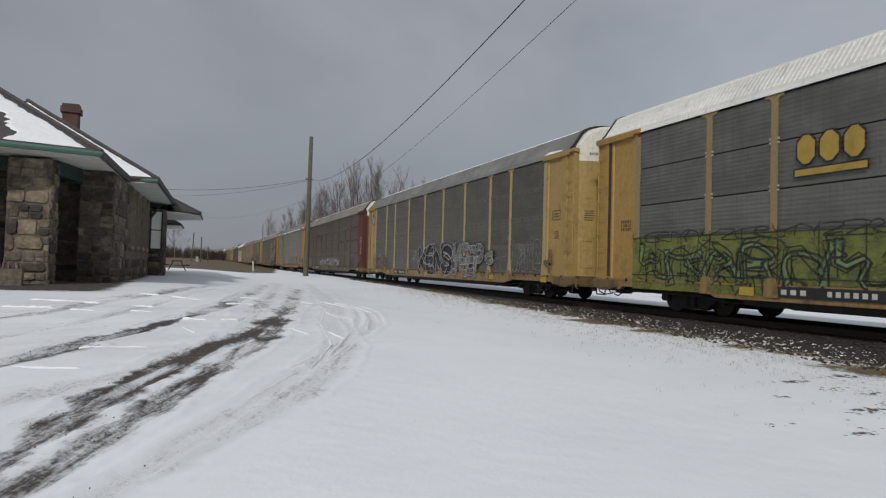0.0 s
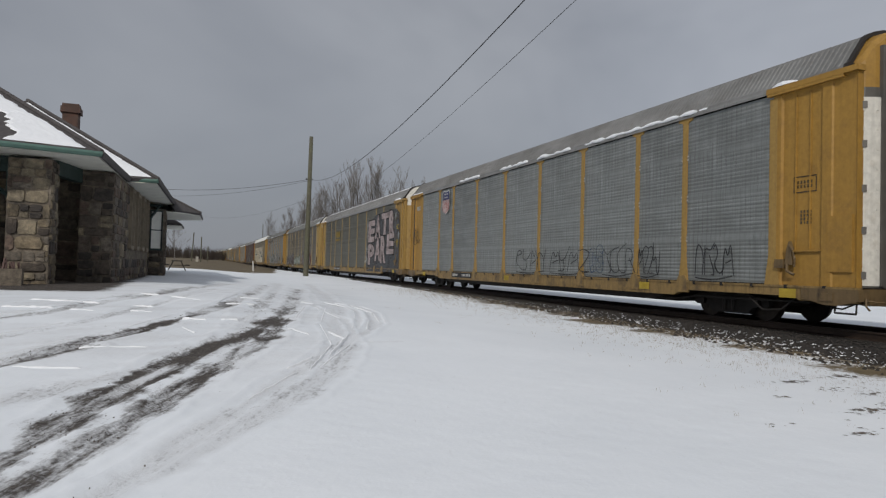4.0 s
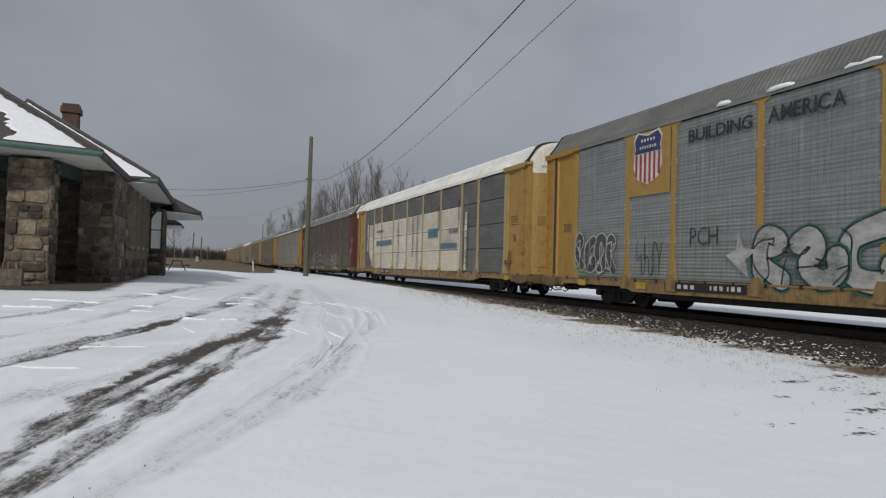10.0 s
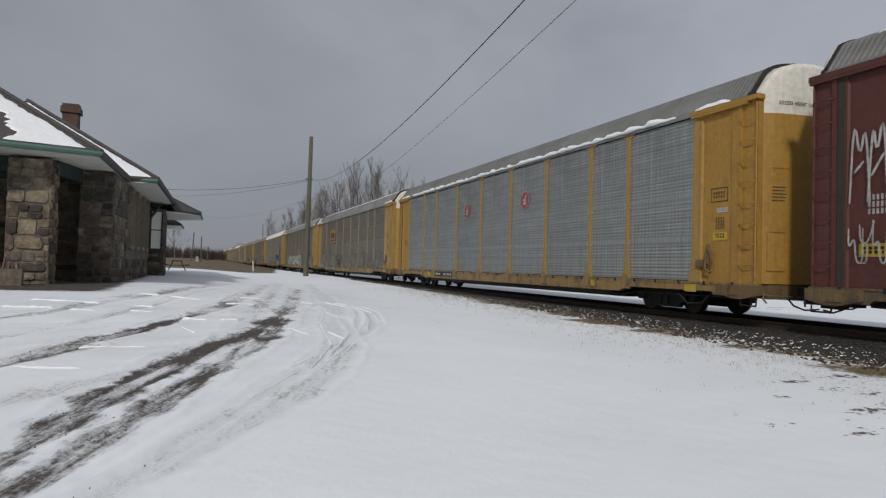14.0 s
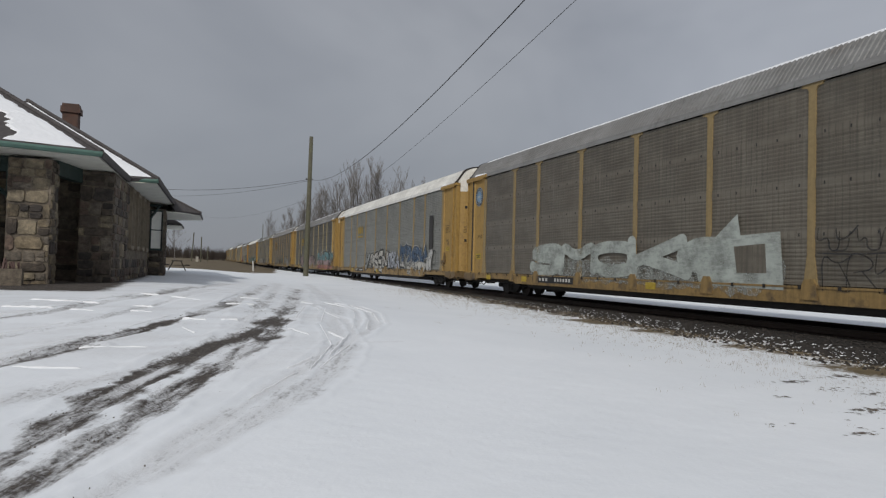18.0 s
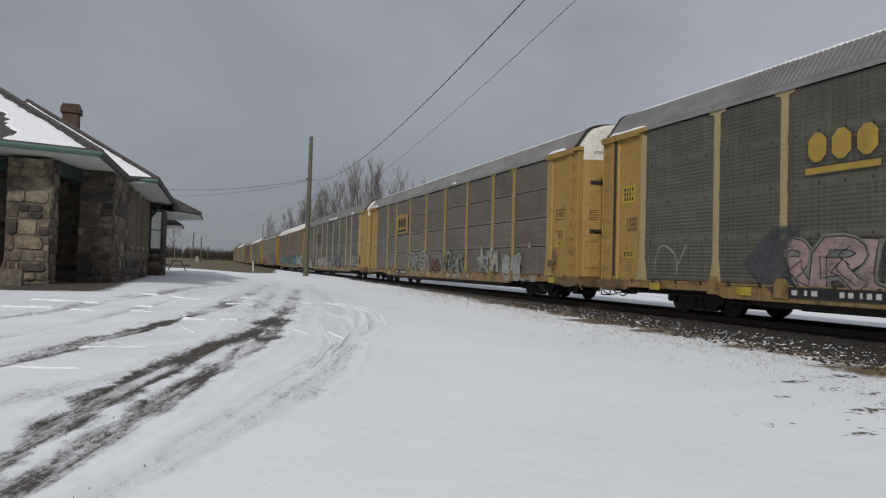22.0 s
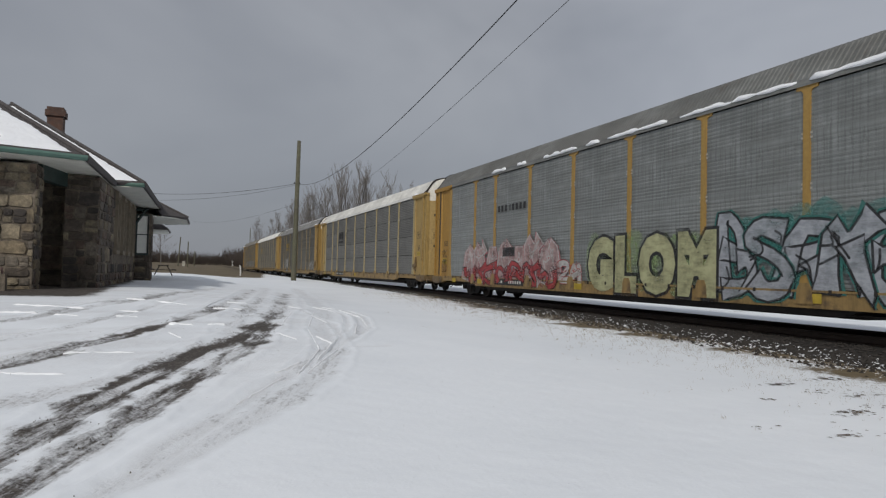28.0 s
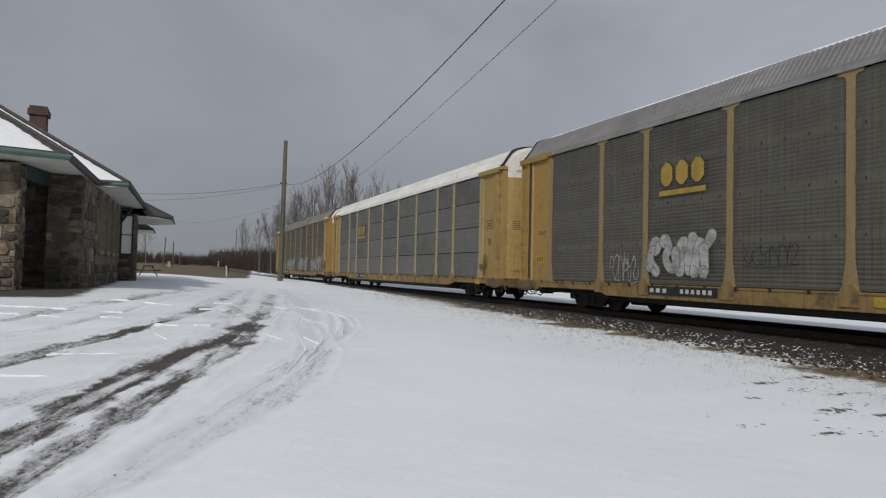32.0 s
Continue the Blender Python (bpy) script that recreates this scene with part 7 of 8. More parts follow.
    scrawl("graffiti", -11.6, -10.5, 1.5, 2.3, k, c[17], 119, loops=4, width=0.03, label="dark scrawl")
    scrawl("graffiti", -11.5, -10.6, 2.2, 2.6, rd, c[17], 120, loops=4, width=0.03, label="red scrawl")
    scrawl("graffiti", 12.2, 12.75, 1.75, 2.1, k, c[17], 126, loops=3, width=0.045, label="black scrawl on the end panel")
    scrawl("graffiti", 12.2, 12.75, 1.1, 1.65, k, c[17], 127, loops=4, width=0.045, label="black scrawl on the end panel")
    # 18 to 21
    emblem(c[18], M["em_black"])
    emblem(c[19], M["em_gold"])
    piece("bJek".replace("J", "j"), 4.8, 7.0, 1.05, 2.15, w, g, c[19], 121, 0.17, label="white bubble letters", tight=1.2)
    scrawl("graffiti", 2.5, 3.9, 1.35, 1.8, k, c[19], 122, label="faint dark scrawl")
    scrawl("graffiti", 7.4, 8.6, 0.9, 1.7, w, c[19], 123, label="white scrawl")
    piece("dheCBd", -11.8, -9.3, 0.95, 1.75, None, w, c[19], 124, 0.09, None, None, 0.5, 0.028, 0.0, "white outlined letters", wild=0.1)
    scrawl("graffiti", -12.95, -12.2, 1.5, 1.85, pa, c[19], 125, loops=4, label="pale scrawl on the end panel")
    emblem(c[20], M["em_gold"])
    for a, q in ((-11.5, 131), (-5.5, 132), (1.0, 133)):
        piece("hake", a, a + 4.5, 0.9, 2.1, M["sp_wash"], pa, c[21], q, 0.14, label="washed white letters")
    # yellow placard on the end panel
    patch("placard", rect(12.28, 12.92, 2.93, 3.47), M["em_black"], c[4], 1.503, "yellow placard with a thin black border")
    patch("placard", rect(12.295, 12.905, 2.945, 3.455), M["sp_tag"], c[4], 1.506, "yellow placard with a thin black border")
    for a, b, z, num in ((12.42, 12.80, 3.32, 4), (12.40, 12.82, 3.15, 6), (12.33, 12.87, 2.98, 7)):
        bars("placard_print", a, b, z, z + 0.09, M["em_black"], c[4], num, 1.509, num)
    # snow along the eaves and roof edges
    def rim(i, spans, size=0.2, x=-1.50, z=5.10):
        for a, b in spans:
            r2 = random.Random(i * 7 + int(a * 3))
            part("roof_snow", snow_strip_bm(a, b, x, z, size, size * 0.85, r2), M["snow"], c[i], "clumps of snow along the eaves", True)
    rim(3, [(-10, -4.2), (-3.6, -1.0), (-0.5, 2.0), (4, 6.5)], 0.16)
    rim(6, [(1.5, 2.4), (3.4, 4.2), (5.0, 5.7), (-6, -5.2), (-2.2, -1.4)], 0.14)
    rim(9, [(-11.2, 11.4)], 0.2)
    rim(14, [(-3, -2.2)], 0.12)
    rim(15, [(-3.2, 0.4), (-10.0, -8.9)], 0.2)
    rim(17, [(-12.5, -9.6), (-9.4, -7.2), (-7.0, -3.4), (-3.0, -0.4), (0.0, 0.8), (1.2, 3.4), (4.6, 5.4), (6.2, 7.6)], 0.17)
    # snow on the crown of the roofs, down to the ragged edge at x0
    for i, x0, gaps in ((7, -1.04, 0.0), (11, -1.03, 0.0), (1, -1.0, 0.1), (4, -1.0, 0.1), (8, -1.0, 0.1), (10, -1.02, 0.1), (13, -1.0, 0.1),
                        (14, -1.0, 0.1), (19, -1.0, 0.2), (2, -0.98, 0.3), (5, -0.97, 0.35)):
        part("roof_snow", crown_snow_bm(x0, gaps, random.Random(200 + i)), M["snow"], c[i], "thin snow on the crown of the roof", True)



paint_train()



def gap_y(t, k):
    """Place of the gap behind car k along the track at t seconds."""
    u = (t - 16) / 16
    return 19.801 - 17.280 * t + CAR_L * k + 0.245 * u ** 2 + 1.650 * u ** 3 - 0.073 * u ** 4


# ---- the stone depot ----
def wall_x(y):
    return -2.04 + 0.036 * (y - 19.8)


def quad_roof(bm, pts, thick=0.10):
    """A roof plane of some thickness from its outline."""
    n = (Vector(pts[1]) - Vector(pts[0])).cross(Vector(pts[2]) - Vector(pts[0])).normalized()
    if n.z < 0:
        n = -n
    hi = [bm.verts.new(p) for p in pts]
    lo = [bm.verts.new(Vector(p) - n * thick) for p in pts]
    bm.faces.new(hi)
    bm.faces.new(lo[::-1])
    k = len(pts)
    for i in range(k):
        bm.faces.new((hi[i], lo[i], lo[(i + 1) % k], hi[(i + 1) % k]))


def stone_mesh(seed, tint):
    """A rough squared stone of unit size with a broken face; y is its depth outwards."""
    rnd = random.Random(seed)
    bm = bmesh.new()
    base = [(-0.5, -0.36), (-0.4, -0.5), (0.05, -0.5), (0.42, -0.5), (0.5, -0.34), (0.5, 0.1), (0.5, 0.38), (0.38, 0.5), (-0.08, 0.5), (-0.42, 0.5), (-0.5, 0.36), (-0.5, -0.05)]
    ring = [(u * rnd.uniform(0.80, 1.02), v * rnd.uniform(0.74, 1.02)) for u, v in base]
    n = len(ring)
    lo = [bm.verts.new((u, -0.3, v)) for u, v in ring]
    mid = [bm.verts.new((u * 0.99, 0.5, v * 0.99)) for u, v in ring]
    hi = [bm.verts.new((u * 0.93, rnd.uniform(0.65, 1.1), v * 0.92)) for u, v in ring]
    for a, b in ((lo, mid), (mid, hi)):
        for k in range(n):
            bm.faces.new((a[k], a[(k + 1) % n], b[(k + 1) % n], b[k]))
    c = bm.verts.new((rnd.uniform(-0.2, 0.2), rnd.uniform(0.8, 1.2), rnd.uniform(-0.2, 0.2)))
    for k in range(n):
        bm.faces.new((hi[k], hi[(k + 1) % n], c))
    return mesh_of("stone", bm, STONE_TINTS[tint])


STONE_MESHES = [[stone_mesh(40 + 4 * t + k, t) for k in range(4)] for t in range(6)]
LIGHT_MIX, DARK_MIX = (0, 1, 1, 2, 3, 3, 4, 5, 1, 5), (0, 2, 2, 4, 5, 1, 0, 2, 5, 3, 4)


def build_depot():
    depot = thing("stone_depot", (-5.5, 28, 0.6), "old field-stone railway depot with green eaves and a snowy hipped roof", "building")
    o = Vector((-5.5, 28, 0.6))

    def add(name, bm, mat, label="", parent=depot, smooth=False):
        bmesh.ops.translate(bm, verts=bm.verts, vec=-o)
        return part(name, bm, mat, parent, label, smooth)

    bm = bmesh.new()
    prism(bm, [(wall_x(19.8), 19.8), (wall_x(38), 38), (-8.9, 38), (-9.4, 21.1), (-2.85, 21.1), (-2.85, 19.8)], "z", 0.5, 3.75)
    prism(bm, [(wall_x(29.2) - 0.1, 29.2), (-1.10, 29.35), (-1.18, 32.6), (wall_x(32.6) - 0.1, 32.8)], "z", 0.5, 3.5)
    wall = add("wall", bm, M["mortar"], "field-stone wall")
    pillars = []
    for px in (-3.55, -6.9):
        bm = bmesh.new()
        box(bm, px - 0.46, px + 0.42, 17.64, 18.46, 0.6, 3.7)
        pillars.append(add("pillar", bm, M["mortar"], "square field-stone pillar"))
    rnd = random.Random(17)

    def stones(parent, start, along, length, z0, z1, normal, size, holes=(), mix=DARK_MIX):
        """Irregular stones bedded one by one on a wall face."""
        turn = Matrix((-Vector(along).normalized(), Vector(normal).normalized(), Vector((0, 0, 1)))).transposed().to_quaternion()
        z = z0
        while z < z1 - 0.06:
            h = min(rnd.uniform(0.6, 1.45) * size, z1 - z)
            u = rnd.uniform(-0.2, 0.0)
            while u < length - 0.05:
                w = rnd.uniform(0.7, 2.2) * size
                a, b = max(u, 0.0), min(u + w, length)
                u += w
                if b - a < 0.06 or any(a < h1 and b > h0 and z < k1 and z + h > k0 for h0, h1, k0, k1 in holes):
                    continue
                # a wide course is now and then made up of two thin stones
                cuts = [(z, z + h)] if h < 0.9 * size or rnd.random() < 0.55 else [(z, z + h * 0.45), (z + h * 0.45, z + h)]
                for c0, c1 in cuts:
                    st = new("stone", STONE_MESHES[rnd.choice(mix)][rnd.randrange(4)])
                    st.parent = parent
                    st.rotation_mode = "QUATERNION"
                    st.rotation_quaternion = turn
                    st.location = Vector(start) + Vector(along).normalized() * ((a + b) / 2) + Vector((0, 0, (c0 + c1) / 2 - start[2])) - o
                    st.scale = ((b - a) * rnd.uniform(0.97, 1.03), rnd.uniform(0.018, 0.05), (c1 - c0) * rnd.uniform(0.96, 1.03))
            z += h

    for pil, px in zip(pillars, (-3.55, -6.9)):
        stones(pil, (px - 0.46, 17.64, 0.6), (1, 0, 0), 0.88, 0.6, 3.7, (0, -1, 0), 0.27, mix=LIGHT_MIX)
        stones(pil, (px + 0.42, 17.64, 0.6), (0, 1, 0), 0.82, 0.6, 3.7, (1, 0, 0), 0.27, mix=LIGHT_MIX)
    stones(wall, (-2.85, 19.8, 0.5), (1, 0, 0), 0.81, 0.6, 3.72, (0, -1, 0), 0.30)
    stones(wall, (-8.6, 21.1, 0.5), (1, 0, 0), 5.75, 0.6, 3.72, (0, -1, 0), 0.36, [(1.2, 2.3, 0.5, 2.8), (3.9, 4.9, 0.5, 3.2)])
    WINDOWS = [(23.0, 23.95), (24.6, 25.55), (26.2, 27.15), (27.6, 28.5)]
    d = Vector((0.036, 1, 0)).normalized()
    stones(wall, (wall_x(19.8), 19.8, 0.5), tuple(d), 9.4, 0.6, 3.72, (d.y, -d.x, 0), 0.36, [(a - 19.85, b - 19.75, 1.75, 3.75) for a, b in WINDOWS])
    stones(wall, (wall_x(32.8), 32.8, 0.5), tuple(d), 5.1, 0.6, 3.72, (d.y, -d.x, 0), 0.5)
    stones(wall, (wall_x(29.2), 29.2, 0.5), (0.6, 0.15, 0), 0.6, 0.6, 1.85, (0.2, -1, 0), 0.3)
    stones(wall, (-1.10, 29.35, 0.5), (-0.08, 3.25, 0), 3.2, 0.6, 3.45, (1, 0.025, 0), 0.45)
    # tall windows towards the track
    for a, b in WINDOWS:
        xm = wall_x((a + b) / 2)
        bm = bmesh.new()
        for y0, y1, z0, z1 in ((a - 0.10, a + 0.02, 1.8, 3.7), (b - 0.02, b + 0.10, 1.8, 3.7), (a, b, 1.75, 1.87), (a, b, 3.56, 3.68), ((a + b) / 2 - 0.03, (a + b) / 2 + 0.03, 1.87, 3.56)):
            box(bm, xm - 0.05, xm + 0.09, y0, y1, z0, z1)
        fr = add("window", bm, M["stone_trim"], "tall window with a pale frame")
        bm = bmesh.new()
        box(bm, xm - 0.03, xm + 0.03, a, b, 1.85, 3.58)
        add("pane", bm, M["dark_glass"], "dark window glass", fr)
    # window with a drawn blind on the near side of the bay
    x0 = wall_x(29.2)
    bm = bmesh.new()
    prism(bm, [(x0 + 0.10, 29.20), (x0 + 0.46, 29.28), (x0 + 0.46, 29.20), (x0 + 0.10, 29.12)], "z", 1.90, 3.38)
    bw = add("bay_window", bm, M["blind"], "window with a pale drawn blind")
    bm = bmesh.new()
    for u0, u1, z0, z1 in ((0.05, 0.10, 1.85, 3.42), (0.46, 0.51, 1.85, 3.42), (0.05, 0.51, 1.82, 1.90), (0.05, 0.51, 3.38, 3.44), (0.10, 0.46, 2.62, 2.66)):
        prism(bm, [(x0 + u0, 29.10 + 0.2 * u0), (x0 + u1, 29.10 + 0.2 * u1), (x0 + u1, 29.22 + 0.2 * u1), (x0 + u0, 29.22 + 0.2 * u0)], "z", z0, z1)
    add("window_frame", bm, M["door_dark"], "dark window frame", bw)
    bm = bmesh.new()
    prism(bm, [(x0 + 0.46, 29.24), (x0 + 0.50, 29.25), (x0 + 0.50, 29.18), (x0 + 0.46, 29.17)], "z", 1.90, 3.38)
    add("pane", bm, M["dark_glass"], "dark window glass", bw)
    # doorway and window in the porch
    bm = bmesh.new()
    box(bm, -7.4, -6.3, 20.98, 21.12, 0.6, 2.8)
    add("door", bm, M["door_dark"], "dark green door in the porch")
    bm = bmesh.new()
    box(bm, -4.7, -3.7, 20.98, 21.12, 1.2, 3.2)
    add("porch_window", bm, M["dark_glass"], "dark porch window")
    # knee brackets, the shade under the eaves put into their green
    for bx, by, dx, dy in ((-4.04, 17.9, -1, 0), (-7.4, 17.9, -1, 0), (-6.46, 17.9, 1, 0), (-1.95, 28.9, 1, 0)):
        bm = bmesh.new()
        n = Vector((dx, dy, 0))
        p0, p1, p2 = Vector((bx, by, 2.75)), Vector((bx, by, 3.66)), Vector((bx, by, 3.62)) + n * 0.72
        tube(bm, [p0, p1], 0.055, 4)
        tube(bm, [p1 - Vector((0, 0, 0.05)), p2], 0.055, 4)
        tube(bm, [p0 + Vector((0, 0, 0.08)), p0 + n * 0.3 + Vector((0, 0, 0.32)), p2 - n * 0.08], 0.05, 4)
        add("bracket", bm, M["green_shaded"], "green timber knee bracket, colour darkened for the eaves' shade")
    # plates carrying the porch roof
    for p, q in (((-3.22, 18.3), (-2.9, 19.8)), ((-7.0, 18.2), (-3.5, 18.2)), ((-7.1, 18.4), (-7.4, 21.1))):
        bm = bmesh.new()
        dv = (Vector((*q, 0)) - Vector((*p, 0))).normalized()
        nv = Vector((dv.y, -dv.x, 0)) * 0.11
        prism(bm, [(p[0] + nv.x, p[1] + nv.y), (q[0] + nv.x, q[1] + nv.y), (q[0] - nv.x, q[1] - nv.y), (p[0] - nv.x, p[1] - nv.y)], "z", 3.42, 3.785)
        add("roof_plate", bm, M["green_shaded"], "dark green timber roof plate")
    # added wall, out of view, closing the porch to keep skylight out
    bm = bmesh.new()
    box(bm, -9.4, -8.9, 17.6, 21.1, 0.5, 3.75)
    add("porch_wall", bm, M["mortar"], "added unseen wall that keeps skylight out of the porch")
    S = 0.66
    # near porch roof
    a = Vector((-2.06, 17.2, 3.9))
    b = Vector((-8.6, 15.5, 3.9))
    bm = bmesh.new()
    k = 2.9
    apex = Vector((a.x - k, a.y + k + 0.1, 3.9 + k * S))
    apex2 = Vector((b.x + 1.0, a.y + k - 0.6, 3.9 + k * S))
    quad_roof(bm, [b, a, apex, apex2])
    quad_roof(bm, [a, Vector((-1.87, 23.5, 3.9)), Vector((-1.87 - k, 23.5, 3.9 + k * S)), apex])
    add("porch_roof", bm, M["shingle"], "dark shingled hip roof of the porch")
    # main roof
    e0, e1 = Vector((-1.06, 22.1, 3.9)), Vector((-0.55, 39.4, 3.9))
    f0, f1 = Vector((-10.2, 22.6, 3.9)), Vector((-9.6, 39.6, 3.9))
    h = 4.45
    r0, r1 = Vector((-5.55, 22.1 + h, 3.9 + h * S)), Vector((-5.0, 39.4 - h, 3.9 + h * S))
    bm = bmesh.new()
    quad_roof(bm, [f0, e0, r0])
    quad_roof(bm, [e0, e1, r1, r0])
    quad_roof(bm, [e1, f1, r1])
    quad_roof(bm, [f1, f0, r0, r1])
    add("main_roof", bm, M["shingle"], "dark shingled hip roof")
    # bay roof
    bm = bmesh.new()
    c0, c1 = Vector((0.27, 30.6, 3.5)), Vector((0.4, 34.2, 3.5))
    i0, i1 = Vector((-0.75, 29.6, 3.5)), Vector((-0.7, 35.2, 3.5))
    t0, t1 = Vector((-1.5, 31.3, 4.4)), Vector((-1.4, 33.2, 4.4))
    quad_roof(bm, [i0, c0, t0])
    quad_roof(bm, [c0, c1, t1, t0])
    quad_roof(bm, [c1, i1, t1])
    add("bay_roof", bm, M["shingle"], "shingled roof over the bay")
    # soffits
    bm = bmesh.new()
    prism(bm, [(b.x, b.y + 0.05), (a.x - 0.06, a.y + 0.05), (-1.95, 23.5), (-8.6, 23.5)], "z", 3.775, 3.80)
    add("porch_soffit", bm, M["soffit"], "pale painted soffit")
    bm = bmesh.new()
    prism(bm, [(-9.9, 22.7), (e0.x - 0.06, e0.y + 0.06), (e1.x - 0.06, 39.3), (-9.6, 39.3)], "z", 3.77, 3.79)
    add("soffit", bm, M["soffit"], "pale painted soffit")
    bm = bmesh.new()
    prism(bm, [(-1.6, 29.3), (i0.x, i0.y), (c0.x - 0.05, c0.y + 0.03), (c1.x - 0.05, c1.y), (-1.6, 35.0)], "z", 3.40, 3.44)
    add("bay_soffit", bm, M["soffit"], "pale painted soffit")
    # gutters
    for p, q, nm in ((b, a, "gutter"), (Vector((-1.87, 22.35, 3.9)), e0, "gutter"), (a, Vector((-1.87, 22.35, 3.9)), "fascia"), (e0, e1, "fascia")):
        bm = bmesh.new()
        d = (q - p).normalized()
        nrm = Vector((d.y, -d.x, 0))
        prof = [(-0.01, -0.115), (0.06, -0.105), (0.10, -0.05), (0.10, 0.0), (0.07, 0.0), (-0.01, -0.02)] if nm == "gutter" else [(-0.03, -0.13), (0.03, -0.13), (0.05, 0.02), (-0.03, 0.03)]
        lo = [bm.verts.new(p + nrm * u + Vector((0, 0, v))) for u, v in prof]
        hi = [bm.verts.new(q + nrm * u + Vector((0, 0, v))) for u, v in prof]
        for i in range(len(prof)):
            bm.faces.new((lo[i], lo[(i + 1) % len(prof)], hi[(i + 1) % len(prof)], hi[i]))
        bm.faces.new(lo[::-1])
        bm.faces.new(hi)
        add(nm, bm, M["green_trim"] if nm == "gutter" else M["shingle"], "green metal gutter" if nm == "gutter" else "dark eaves board")
    # lower roof at the far end
    bm = bmesh.new()
    quad_roof(bm, [Vector((-2.4, 39.3, 3.45)), Vector((-0.62, 39.4, 3.45)), Vector((-1.9, 40.6, 4.3))])
    quad_roof(bm, [Vector((-0.62, 39.4, 3.45)), Vector((-0.55, 44.0, 3.45)), Vector((-1.9, 43.0, 4.3)), Vector((-1.9, 40.6, 4.3))])
    add("end_roof", bm, M["shingle"], "low roof at the far end")
    bm = bmesh.new()
    prism(bm, [(-2.2, 39.35), (-0.68, 39.45), (-0.62, 44.0), (-2.2, 44.0)], "z", 3.33, 3.37)
    add("end_soffit", bm, M["soffit"])

    # snow on the slopes that face the lot, hips left bare
    def snow_on(p0, p1, top1, top0, inset, seed, ragged=None):
        rr = random.Random(seed)
        bm = bmesh.new()
        nn = (p1 - p0).cross(top1 - p0).normalized()
        nn = nn if nn.z > 0 else -nn
        nu, nv = 26, 30
        g = []
        for j in range(nv + 1):
            v = inset[2] + (1 - inset[2] - inset[3]) * j / nv
            row = []
            jag, jag2 = rr.uniform(-0.16, 0.16), rr.uniform(0.85, 1.2)
            for i in range(nu + 1):
                u = i / nu
                l = p0.lerp(top0, v)
                r = p1.lerp(top1, v)
                wd = max((r - l).length, 1e-3)
                ua = (ragged(v) + jag if ragged else inset[0]) / wd
                ub = 1 - inset[1] * jag2 / wd
                if ub < ua + 0.02:
                    ub = ua + 0.02
                edge = i in (0, nu) or j in (0, nv)
                row.append(bm.verts.new(l.lerp(r, ua + (ub - ua) * u) + nn * (0.012 if edge else 0.05 + rr.uniform(-0.008, 0.008))))
            g.append(row)
        for ra, rb in zip(g, g[1:]):
            for i in range(nu):
                bm.faces.new((ra[i], ra[i + 1], rb[i + 1], rb[i]))
        add("roof_snow", bm, M["snow"], "snow lying on the roof", smooth=True)

    snow_on(b, a, apex, apex2, (0.3, 0.24, 0.03, 0.10), 3, lambda v: 4.9 - 1.7 * v - 1.6 * sm(v, 0.45, 0.62))
    snow_on(f0, e0, r0, r0 + Vector((-0.05, 0, 0)), (0.3, 0.13, 0.02, 0.04), 4)
    # ridge caps
    for p, q in ((a, apex), (e0, r0), (r0, r1), (c0, t0)):
        bm = bmesh.new()
        tube(bm, [p + Vector((0, 0, 0.01)), q + Vector((0, 0, 0.01))], 0.06, 6)
        add("hip_cap", bm, M["shingle"], "dark hip shingles")
    # chimney
    bm = bmesh.new()
    box(bm, -5.78, -5.14, 34.28, 34.92, 6.0, 8.05)
    box(bm, -5.86, -5.06, 34.2, 35.0, 8.05, 8.32)
    box(bm, -5.80, -5.12, 34.26, 34.94, 8.32, 8.46)
    add("chimney", bm, M["brick"], "brick chimney with a corbelled top")
    return depot


build_depot()

# ---- pole and wires ----
pole = thing("utility_pole", (9.08, 57.5, 0.35), "weathered wooden utility pole in the snow by the track", "utility pole")
bm = bmesh.new()
tube(bm, [(0, 0, -0.3), (0.0, 0, 0.3), (0.05, 0, 6.0), (0.10, 0, 12.05)], [0.235, 0.23, 0.20, 0.16], 12)
part("shaft", bm, M["wood_pole"], pole, smooth=True)

bm = bmesh.new()
tube(bm, [(-0.25, 0, 8.35), (0.35, 0, 8.35)], 0.03, 6)
for u in (-0.2, 0.0, 0.25):
    tube(bm, [(u, 0, 8.33), (u, 0, 8.48)], [0.05, 0.035], 8)
part("insulator_arm", bm, M["black_steel"], pole)


def wire(name, p, q, sag, r, label):
    """A hanging cable between two points."""
    p, q = Vector(p), Vector(q)
    bm = bmesh.new()
    pts = [p.lerp(q, k / 40) - Vector((0, 0, 4 * sag * (k / 40) * (1 - k / 40))) for k in range(41)]
    tube(bm, pts, r, 5)
    tagged(part(name, bm, M["cable"], None), label, "cable")


wire("overhead_wire", (9.13, 57.5, 8.72), (2.0, -30, 11.0), 3.8, 0.0115, "black overhead cable hung from the wooden pole")
wire("overhead_wire", (19.0, 85.0, 11.0), (5.0, -15.0, 9.0), 1.2, 0.0095, "thin black overhead cable crossing above the track")
wire("overhead_wire", (9.13, 57.5, 8.72), (-16, 78, 10.9), 1.7, 0.016, "black overhead cable behind the depot roof")
wire("overhead_wire", (9.13, 57.5, 8.62), (-16, 78, 9.9), 1.8, 0.011, "thin black overhead cable behind the depot roof")
wire("overhead_wire", (9.1, 57.5, 7.0), (-1.6, 130, 10.6), 1.5, 0.007, "thin far overhead cable over the field")


